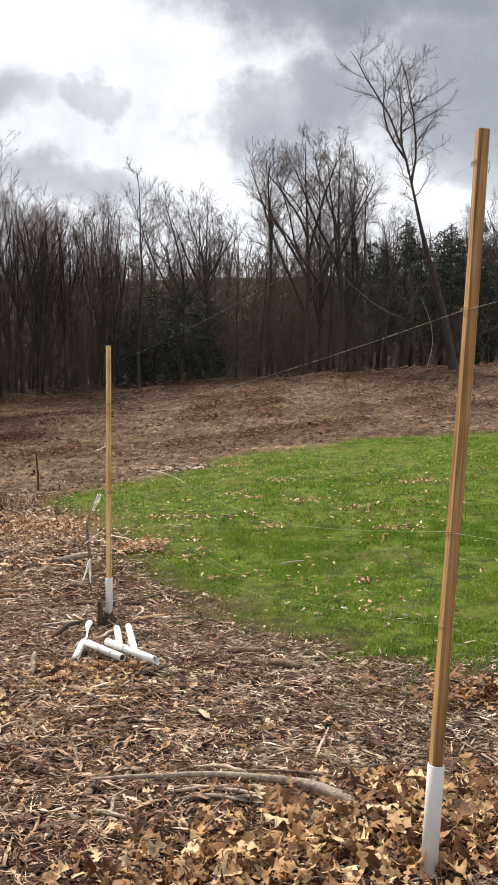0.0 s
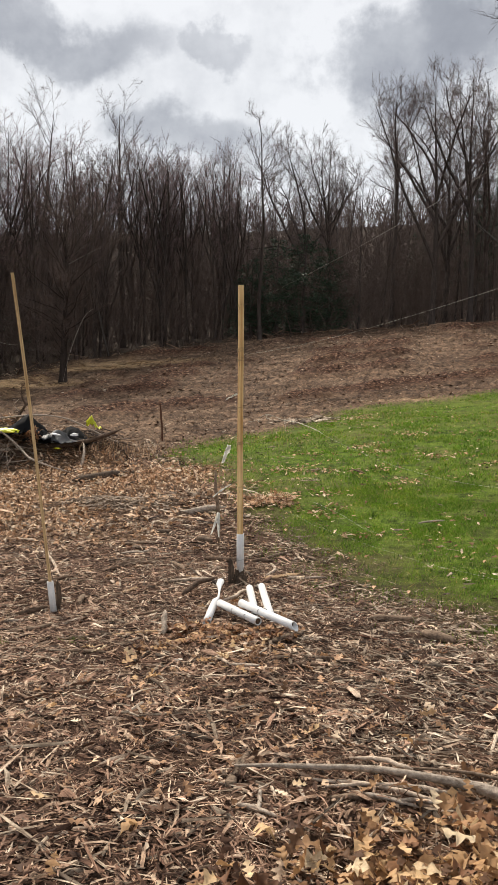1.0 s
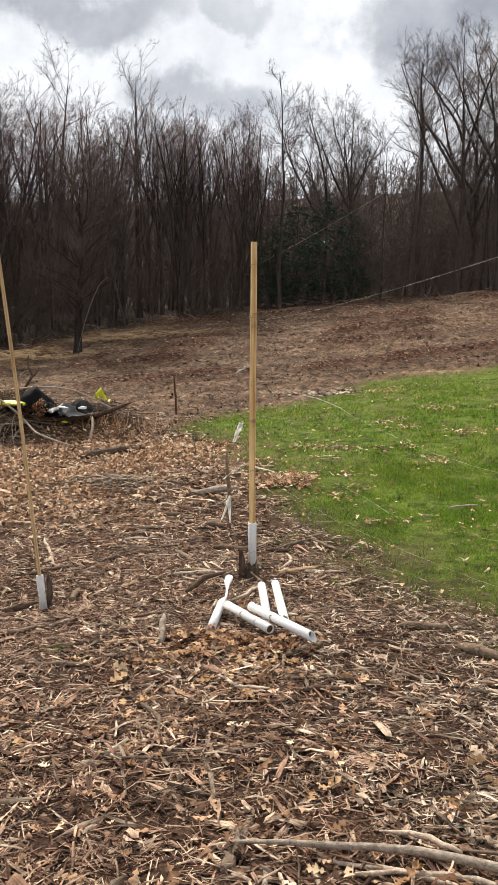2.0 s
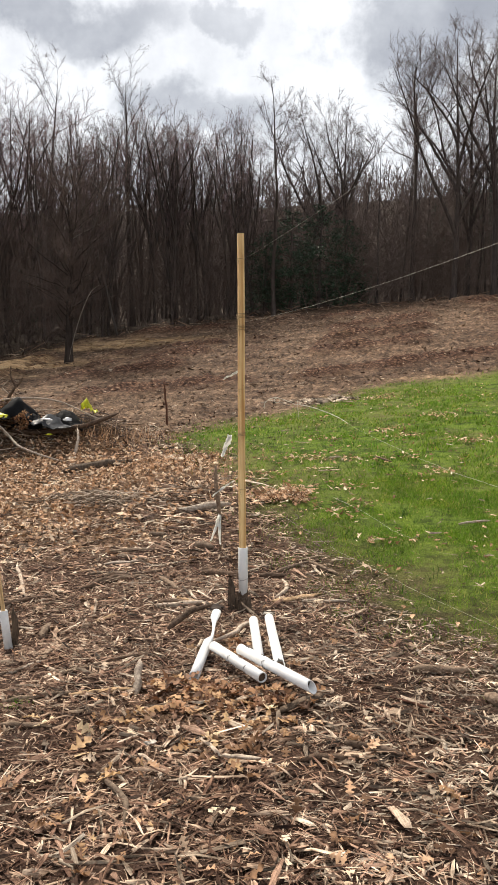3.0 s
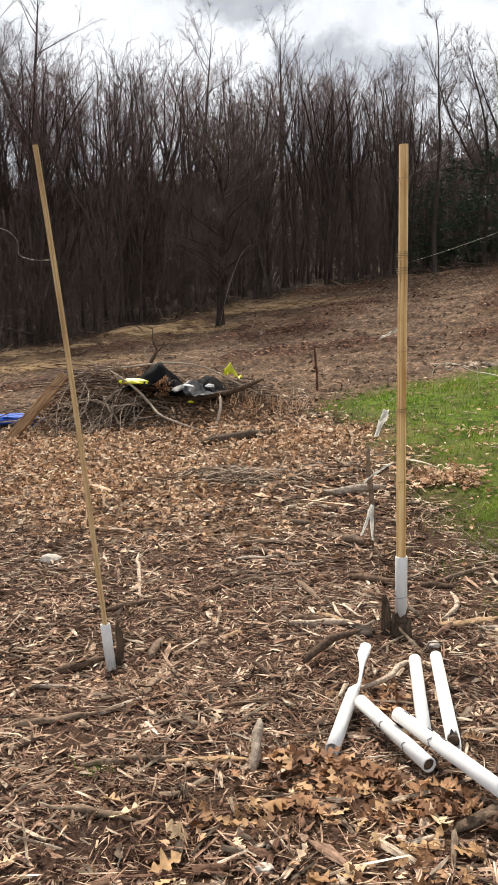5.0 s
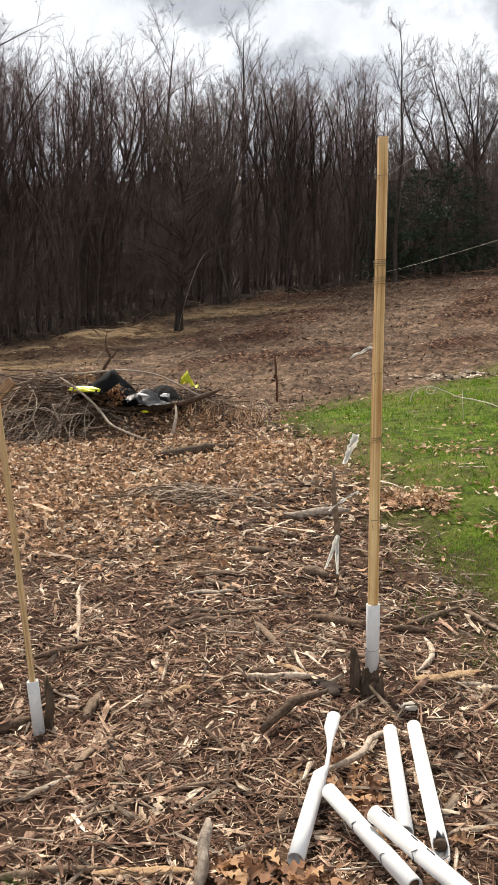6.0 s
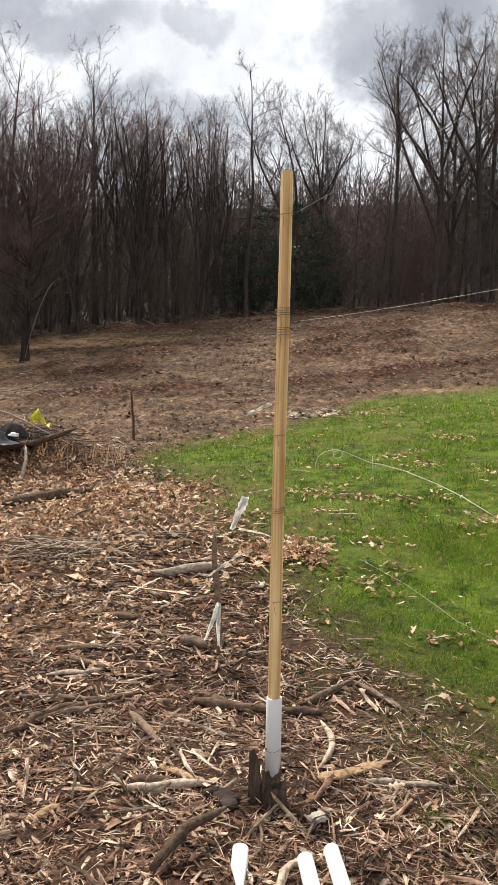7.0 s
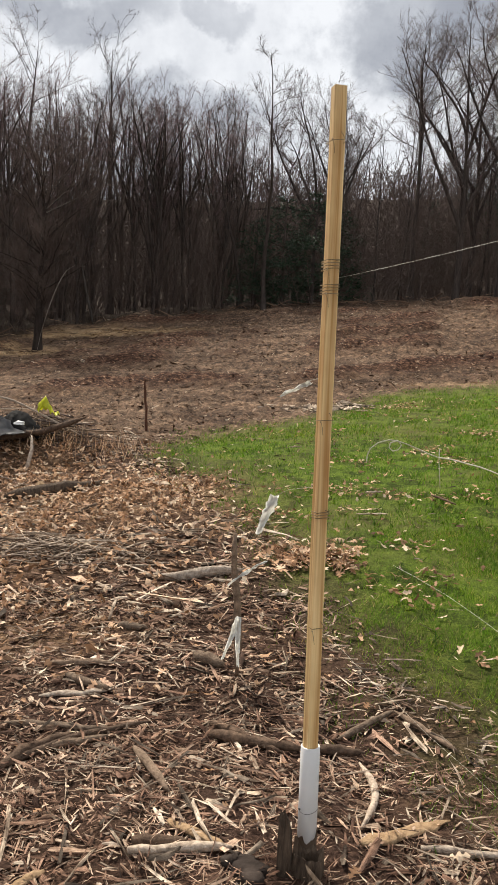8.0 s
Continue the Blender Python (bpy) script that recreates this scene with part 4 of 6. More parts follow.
lying(-0.52, 3.28, -0.54, 3.48, 0.009, PALESTICK, "short pale stick standing out of the mulch", 16)
lying(0.17, 5.46, 0.35, 5.30, 0.030, STICK, "stubby weathered log end near the lawn edge", 17, name="log", category="log")
lying(-0.59, 4.78, -0.36, 4.83, 0.014, DARKSTICK, "short dark damp log on the mulch", 18, name="log", category="log")
lying(-4.48, 11.88, -3.76, 12.63, 0.058, OLDSTUMP, "dark log lying on leaf litter by the brush pile", 19, name="log", category="log", bend=-0.05)
rough_log([(-4.22, 12.2, 0.0), (-4.24, 12.2, 0.13)], [0.055, 0.04], TANSTICK, "broken stub of a dark branch beside the log", "log_stub", "log", 8, 20)
lying(-2.35, 9.70, -1.80, 9.80, 0.036, PALESTICK, "pale bare log on the mulch", 21, name="log", category="log")
lying(-2.43, 7.32, -1.90, 7.77, 0.016, DARKSTICK, "long dark stick across the mulch", 22, bend=0.06)
lying(-2.75, 6.22, -2.60, 6.42, 0.026, DARKSTICK, "short dark log beside the leaning lath", 23, name="log", category="log")
lying(-2.35, 6.44, -2.39, 6.68, 0.024, STICK, "short round log end on the mulch", 24, name="log", category="log")
lying(-2.12, 5.95, -2.21, 6.36, 0.019, STICK, "split slab of weathered wood", 25, squash=0.5)
lying(-3.18, 7.86, -2.78, 7.15, 0.013, PALESTICK, "straight bleached stick on the mulch", 26)
lying(-2.92, 6.91, -2.59, 7.17, 0.015, DARKSTICK, "dark bent stick on the mulch", 27, bend=0.1)
lying(-1.74, 5.39, -1.42, 5.49, 0.016, TANSTICK, "long pale splinter of wood beside oak leaves", 28, squash=0.5, taper=0.4)
rough_log([(-1.41, 5.40, -0.10), (-1.43, 5.50, -0.05), (-1.45, 5.58, 0.0)], [0.019, 0.020, 0.016], PALESTICK, "pale block of split wood tilted in the mulch", "wood_block", "wood", 6, 29)
lying(-1.92, 5.02, -1.65, 5.02, 0.013, STICK, "plain grey stick on the mulch", 30)
rough_log([(-1.50, 6.30, -0.08), (-1.42, 6.45, -0.02), (-1.30, 6.58, 0.0)], [0.019, 0.018, 0.012], DARKSTICK, "dark knotted branch by the crushed pipe", "branch", "branch", 8, 31)
lying(-1.73, 6.85, -1.40, 6.91, 0.018, PALESTICK, "pale stick near the stump", 32)
lying(-2.27, 7.50, -2.04, 7.61, 0.016, STICK, "short stick on the mulch", 33)
lying(-1.64, 7.80, -1.31, 7.58, 0.018, DARKSTICK, "dark stick behind the post", 34)
lying(-2.51, 5.54, -2.21, 5.73, 0.017, STICK, "thin stick at the edge of the mulch", 35)
lying(-1.84, 6.40, -1.51, 5.93, 0.008, DARKSTICK, "thin dark twig on the mulch", 36, bend=0.12)
lying(-2.39, 7.34, -2.20, 7.62, 0.022, DARKSTICK, "dark curved stick on the mulch", 37, bend=0.1)
lying(-2.54, 7.71, -2.05, 7.69, 0.018, STICK, "long brown stick with peeling bark", 38, squash=0.7)
lying(-1.90, 7.51, -1.68, 7.20, 0.019, STICK, "brown round stick on the chips", 39)
lying(-1.64, 7.04, -1.43, 6.92, 0.024, TANSTICK, "piece of split tan wood", 40, squash=0.4)
lying(-1.73, 6.90, -1.55, 6.91, 0.020, DARKSTICK, "short dark stick on the chips", 41)
lying(-1.86, 8.49, -1.69, 8.39, 0.030, STICK, "short squared block of weathered wood", 42, name="wood_block", category="wood")
lying(-1.62, 7.68, -1.23, 7.61, 0.024, DARKSTICK, "dark rotting log behind the post", 43, name="log", category="log")
lying(-1.18, 7.63, -0.98, 7.62, 0.020, DARKSTICK, "end of a dark rotting log", 44, name="log", category="log")
lying(-1.00, 7.55, -0.99, 7.11, 0.014, PALESTICK, "wavy bleached root on the mulch", 45, bend=0.14)
lying(-0.99, 7.02, -0.69, 7.19, 0.030, TANSTICK, "slab of torn tan bark", 46, squash=0.35, taper=0.4)
lying(-1.09, 7.73, -0.85, 8.03, 0.014, STICK, "thin stick at the lawn edge", 47)
lying(-2.07, 6.66, -1.97, 6.76, 0.020, TANSTICK, "tan split stick on the chips", 48, squash=0.45)
lying(-2.47, 8.21, -2.16, 8.05, 0.020, STICK, "brown stick on the chips", 49)
lying(-2.50, 7.99, -2.18, 8.07, 0.022, PALESTICK, "pale split slab on the chips", 50, squash=0.5)
lying(-2.59, 8.35, -2.24, 8.36, 0.018, STICK, "straight weathered stick on the chips", 51)
lying(-2.39, 8.89, -2.21, 8.85, 0.022, STICK, "short log end on the chips", 52)
lying(-0.85, 8.03, -0.60, 7.70, 0.012, STICK, "thin stick over the lawn edge", 53)
lying(-0.80, 7.01, -0.50, 6.98, 0.012, PALESTICK, "short bleached stick on the mulch", 54)
lying(-0.55, 5.42, -0.72, 5.20, 0.030, OLDSTUMP, "dark piece of rotten bark by the pipe end", 55, squash=0.5)
lying(-0.14, 5.75, 0.15, 5.78, 0.020, STICK, "stick at the lawn edge", 56)
lying(-0.25, 5.45, 0.05, 5.1, 0.007, RUST, "thin red-brown twig on the mulch", 57, bend=0.15)
lying(-0.99, 4.92, -0.88, 4.77, 0.010, PALESTICK, "pale crooked piece of wood", 58, 0.025, squash=0.7, bend=0.05)
lying(-0.88, 4.77, -0.72, 4.75, 0.010, PALESTICK, "pale crooked splinter of wood", 59, 0.025, squash=0.7)
lying(-0.42, 4.95, -0.18, 4.86, 0.015, DARKSTICK, "dark stick among leaves", 60)
lying(-1.22, 4.82, -1.07, 4.62, 0.010, PALESTICK, "pale bent stick on the mulch", 69, bend=0.12)
lying(-2.80, 6.02, -2.58, 6.09, 0.012, PALESTICK, "pale splinter by the leaning lath", 170)
lying(-2.81, 6.02, -2.75, 5.80, 0.013, PALESTICK, "pale split stick by the leaning lath", 171, squash=0.6)
lying(-1.30, 4.62, -1.10, 4.28, 0.012, STICK, "knotted grey branch on the mulch", 61, bend=0.12)
rough_log([(-1.21, 6.03, -0.045), (-1.08, 6.17, -0.035), (-1.08, 6.32, -0.03), (-0.99, 6.40, -0.03)], [0.012, 0.014, 0.013, 0.009], PALESTICK, "crooked bare root between the pipes", "branch", "branch", 7, 64)
lying(-2.02, 5.28, -1.70, 5.42, 0.013, STICK, "long thin grey stick on the mulch", 65, bend=0.05)
lying(-1.40, 6.86, -1.28, 6.76, 0.055, DARKBARK, "dark hollow of rotten bark in front of the stump", 172, -0.008, squash=0.35, name="bark_piece", category="bark")
lying(-2.22, 5.72, -2.10, 5.92, 0.014, PALESTICK, "pale splinter of wood on the mulch", 66, squash=0.6)
lying(-0.62, 5.98, -0.06, 5.86, 0.007, STICK, "thin crooked twig near the lawn edge", 67, bend=0.1)
lying(-1.95, 5.60, -1.50, 5.98, 0.010, STICK, "thin brown stick on the mulch", 68, bend=0.08)
rough_log([(-4.86, 13.25, 0.0), (-4.83, 13.3, 0.18), (-4.85, 13.4, 0.30), (-4.92, 13.55, 0.44)], [0.028, 0.024, 0.020, 0.016], PALESTICK, "pale forked branch leaning on the brush pile", "branch", "branch", 7, 62)

# ---- steel stake in the field edge ----
rough_log([(-4.33, 16.54, 0.1), (-4.36, 16.54, 0.65), (-4.41, 16.54, 1.12)], [0.022, 0.021, 0.021], RUST, "thin rusty steel stake standing at the lawn's tip", "steel_stake", "stake", 5, 63)

# ---- thin stubs, a fallen log and clods out in the field ----
for sx, sy, tall, lean in ((-8.9, 17.6, 0.34, 0.02), (-7.05, 17.4, 0.26, -0.03), (-6.7, 17.2, 0.36, 0.06), (-7.9, 18.6, 0.22, 0.03)):
    z = zat(sx, sy)
    rough_log([(sx, sy, z - 0.05), (sx + lean * 0.5, sy, z + tall * 0.5), (sx + lean, sy, z + tall)], [0.014, 0.012, 0.008], STICK, "thin dead stem standing in the field", "dead_stem", "stem", 5, int(sx * -10), "dead stems in the field")
rough_log([(-21.9, 30.0, 1.15), (-20.9, 30.0, 1.22), (-19.6, 30.0, 1.02)], [0.07, 0.075, 0.06], PALEBARK, "pale fallen trunk lying at the wood's edge", "log", "log", 8, 201)
rough_log([(-21.3, 29.9, 0.75), (-21.2, 29.9, 1.2), (-21.1, 29.95, 1.55)], [0.10, 0.085, 0.05], BIRCH, "broken white birch stub by the fallen trunk", "log_stub", "log", 8, 202)

# ---- brush pile ----


def twig_heap(name, place, size, count, mats, label, seed, thick=(0.004, 0.014), long=(0.4, 1.3)):
    """A heap of tangled sticks, in a rounded mound."""
    rng = np.random.default_rng(seed)
    ob = thing(name, place, label, "brush pile")
    for k, mat in enumerate(mats):
        pile = Pile()
        for i in range(count // len(mats)):
            u, v = rng.normal(0, 0.42, 2)
            u, v = np.clip(u, -1, 1), np.clip(v, -1, 1)
            top = max(0.05, 1 - 0.9 * (u * u + v * v))
            c = np.array([u * size[0], v * size[1], rng.uniform(0.05, 1.0) * top * size[2]])
            a, tilt = rng.uniform(0, np.pi), rng.normal(0, 0.13)
            d = np.array([math.cos(a) * math.cos(tilt), math.sin(a) * math.cos(tilt) * 0.7, math.sin(tilt)])
            n = 5
            s = np.linspace(-0.5, 0.5, n)[:, None] * rng.uniform(*long)
            side = rng.normal(0, 1, 3)
            p = c + s * d + (s ** 2) * side * np.array([0.7, 0.7, 0.25]) - np.array([0, 0, 0.35]) * s ** 2
            p[:, 2] = np.maximum(p[:, 2] + rng.normal(0, 0.015, n), 0.01 + height(p[:, 0] + place[0], p[:, 1] + place[1]) - place[2])
            r = rng.uniform(*thick)
            pile.put(*tube_arrays(p, np.linspace(r, r * 0.45, n), 4))
        tagged(part("brush_tangle", pile.mesh("brush_tangle", mat), None, ob), kind="stuff")
    return ob


BX, BY = -6.7, 14.4
bz = zat(BX, BY)
twig_heap("brush_pile", (BX - 0.2, BY - 0.25, bz), (1.35, 0.95, 0.86), 1500, (STICK, DARKSTICK, PALESTICK, STICK, BRUSH, DARKSTICK), "heap of tangled bare branches and brush on the leaf litter", 71, (0.003, 0.012), (0.5, 1.5))
twig_heap("brush_pile", (-5.2, 14.5, zat(-5.2, 14.5)), (0.95, 0.40, 0.42), 420, (BRUSH, DARKSTICK, STICK), "low end of the brush pile under plastic bags", 79, (0.004, 0.012), (0.4, 1.1))
twig_heap("twig_heap", (-3.2, 10.25, zat(-3.2, 10.25)), (0.75, 0.42, 0.09), 200, (STICK, PALESTICK), "low scatter of thin grey twigs on the mulch", 72, (0.003, 0.009), (0.25, 0.7))
rough_log([(-6.15, 13.75, 0.33), (-5.6, 13.8, 0.34), (-5.05, 13.8, 0.41), (-4.65, 13.8, 0.54), (-4.34, 13.8, 0.68)], [0.034, 0.038, 0.040, 0.036, 0.022], DARKSTICK, "thick grey bough lying over the brush pile", "bough", "log", 10, 73)
rough_log([(-6.66, 13.5, 0.74), (-6.16, 13.45, 0.48), (-5.84, 13.3, 0.22), (-5.54, 12.95, 0.16), (-5.1, 12.9, 0.05), (-4.76, 12.8, 0.0)], [0.014, 0.018, 0.018, 0.017, 0.014, 0.009], PALESTICK, "long pale curved stick sliding off the brush pile", "branch", "branch", 7, 74)
rough_log([(-7.9, 13.9, 0.60), (-7.0, 13.9, 0.72), (-6.01, 13.9, 0.87), (-5.45, 13.95, 0.85), (-5.06, 13.9, 0.71), (-4.45, 13.9, 0.45)], [0.012, 0.016, 0.016, 0.015, 0.013, 0.010], PALESTICK, "thin pale branch arched over the brush pile", "branch", "branch", 6, 75)
rough_log([(-6.50, 14.2, 0.55), (-6.36, 14.2, 0.87), (-6.21, 14.2, 1.02), (-6.33, 14.2, 1.15), (-6.31, 14.2, 1.37)], [0.028, 0.026, 0.022, 0.018, 0.010], DARKSTICK, "dark forked branch standing up from the brush pile", "branch", "branch", 6, 76)
rough_log([(-6.21, 14.2, 1.02), (-6.15, 14.2, 1.10), (-6.11, 14.2, 1.18)], [0.018, 0.014, 0.008], DARKSTICK, "dark side fork of the upright branch", "branch", "branch", 6, 77)
rough_log([(-6.35, 14.2, 0.9), (-6.48, 14.2, 1.0), (-6.36, 14.2, 1.12)], [0.008, 0.007, 0.005], PALESTICK, "thin pale shoot on the brush pile", "branch", "branch", 5, 78)


def drooping_sticks():
    """Pale curved sticks that hang over the front of the heap down to the leaves."""
    rng = np.random.default_rng(91)
    pile = Pile()
    for _ in range(46):
        x0, h = rng.uniform(-7.55, -6.2), rng.uniform(0.15, 0.62)
        x1, y1 = x0 + rng.normal(-0.05, 0.28), rng.uniform(12.7, 13.3)
        k = np.linspace(0, 1, 7)[:, None]
        p = np.array([[x0, 13.75, h]]) * (1 - k) + np.array([[x1, y1, zat(x1, y1) + 0.02]]) * k
        p += np.sin(np.pi * k) * np.array([[rng.normal(0, 0.14), 0, rng.uniform(0.0, 0.14)]])
        r = rng.uniform(0.004, 0.010)
        pile.put(*tube_arrays(p, np.linspace(r, r * 0.5, 7), 5))
    tagged(new("drooping_sticks", pile.mesh("drooping_sticks", PALESTICK, True)), "pale curved sticks hanging over the front of the brush pile", "sticks", "", "stuff")


drooping_sticks()


def crumpled(name, place, size, mat, label, seed, turn=0.0, bumps=0.35, category="plastic bag"):
    """A slumped, creased bag or sheet."""
    bm = bmesh.new()
    bmesh.ops.create_icosphere(bm, subdivisions=5 if category != "stone" else 3, radius=1.0)
    off = Vector((seed * 3.1, seed * 1.7, 0))
    for v in bm.verts:
        n = noise.fractal(v.co * 1.3 + off, 1.0, 2.0, 3) * bumps - abs(noise.noise(v.co * 2.6 + off)) * bumps * 0.8 - abs(noise.noise(v.co * 5.0 + off)) * bumps * 0.16 + max(0.0, v.co.z) ** 3 * bumps * 0.8 * max(0.0, noise.noise(v.co * 1.8 - off))
        v.co *= 1 + n
        v.co = Vector((v.co.x * size[0], v.co.y * size[1], max(v.co.z, -0.35) * size[2]))
    return single(name, bm, mat, place, label, category, "", "", turn, smooth=True)


def draped(name, mat, place, size, peak, label, seed, turn=0.0, category="plastic sheet"):
    """A plastic sheet hung over something, with a ridge, hanging sides and folds."""
    bm = bmesh.new()
    rows = []
    for i in range(15):
        u, row = i / 7 - 1, []
        for j in range(13):
            v = j / 6 - 1
            top = max(0.0, 1 - abs(u - peak) / (1.15 if u < peak else 0.8)) ** 0.8
            fold = 0.16 * noise.noise(Vector((u * 4.5 + 0.8 * v, v * 0.8, seed))) + 0.05 * math.sin(11 * u + 2.5 * v + seed)
            z = size[2] * (top * (1 - 0.75 * abs(v) ** 1.6) + fold * (0.4 + abs(v)))
            w = 1 + 0.18 * noise.noise(Vector((u * 3, v * 3, seed + 5)))
            row.append(bm.verts.new((u * size[0] * w, v * size[1] * w, z)))
        rows.append(row)
    for p, q in zip(rows, rows[1:]):
        for j in range(12):
            bm.faces.new((p[j], q[j], q[j + 1], p[j + 1]))
    bmesh.ops.solidify(bm, geom=bm.faces[:], thickness=0.004)
    return single(name, bm, mat, place, label, category, turn=turn, smooth=True)


draped("black_plastic_sheet", BLACKPLASTIC, (-6.10, 13.80, 0.46), (0.42, 0.32, 0.44), 0.25, "black plastic sheet draped over the brush pile", 1, 8)
draped("black_plastic_sheet", BLACKPLASTIC, (-5.72, 13.80, 0.40), (0.24, 0.26, 0.24), -0.2, "torn black plastic sheet among branches", 5, -20)
draped("black_plastic_sheet", BLACKPLASTIC, (-5.34, 14.05, 0.40), (0.42, 0.24, 0.30), 0.1, "crumpled black plastic sheet behind the grey bag", 9, -6)
draped("grey_plastic_bag", GREYPLASTIC, (-5.36, 13.70, 0.44), (0.27, 0.30, 0.20), -0.3, "shiny creased grey plastic bag under a bough", 13, -12, "plastic bag")
crumpled("yellow_plastic_bag", (-6.27, 13.55, 0.58), (0.27, 0.10, 0.055), YELLOWPLASTIC, "flat bright yellow plastic bag on the brush pile", 3, 5, 0.2)
draped("yellow_plastic_bag", YELLOWPLASTIC, (-4.90, 13.98, 0.68), (0.125, 0.08, 0.21), -0.3, "bright yellow plastic bag caught on a branch", 4, 15, "plastic bag")
crumpled("white_plastic_scrap", (-5.09, 13.58, 0.56), (0.065, 0.05, 0.035), WHITEPLASTIC, "white scrap of plastic on the brush pile", 6, 0, 0.3, "plastic scrap")
crumpled("white_plastic_scrap", (-5.40, 13.50, 0.56), (0.13, 0.02, 0.02), WHITEPLASTIC, "torn white strip on the grey bag", 8, -25, 0.1, "plastic scrap")
crumpled("yellow_plastic_scrap", (-5.40, 13.60, 0.32), (0.05, 0.03, 0.02), YELLOWPLASTIC, "small yellow scrap under the bough", 9, 20, 0.3, "plastic scrap")
crumpled("blue_tarp", (-8.78, 14.1, -0.17), (0.55, 0.30, 0.12), BLUETARP, "crumpled blue tarp lying beside the brush pile", 7, 0, 0.3, "tarp")
bm = bmesh.new()
box(bm, (1.28, 0.155, 0.05), (0, 0, 0), 0.008)
plank = single("timber_plank", bm, BOARD, (0, 0, 0), "brown weathered plank leaning on the brush pile", "plank", "planks by the brush pile")
plank.matrix_world = along((-8.00, 12.85, -0.27), (-7.38, 13.25, 0.58)) @ pose(0, 0, 0.62, 0, 90, 0) @ pose(0, 0, 0, 35, 0, 0)
bm = bmesh.new()
box(bm, (1.3, 0.14, 0.04), (0, 0, 0), 0.005)
plank = single("timber_plank", bm, BOARD, (0, 0, 0), "brown plank lying on leaves beside the brush pile", "plank", "planks by the brush pile")
plank.matrix_world = pose(-8.65, 13.2, zat(-8.65, 13.2) + 0.05, 0, 0, 40)

# ---- trees ----


def limb(rng, start, way, length, n, wander, rise):
    p, d = np.array(start, float), np.array(way, float)
    out = [p.copy()]
    for _ in range(n):
        d = d + rng.normal(0, wander, 3) + np.array([0, 0, rise])
        d /= np.linalg.norm(d)
        p = p + d * length / n
        out.append(p.copy())
    return np.array(out)


def slivers(base, tip, r):
    """The finest twigs, one narrow blade each."""
    d = tip - base
    u = np.cross(d, np.array([0.31, 0.83, 0.46]) + 0 * d + np.sin(37.0 * base))
    u *= r / (np.linalg.norm(u, axis=1)[:, None] + 1e-9)
    v = np.stack([base + u, base - u, tip], 1).reshape(-1, 3)
    return v, np.arange(len(v)).reshape(-1, 3)


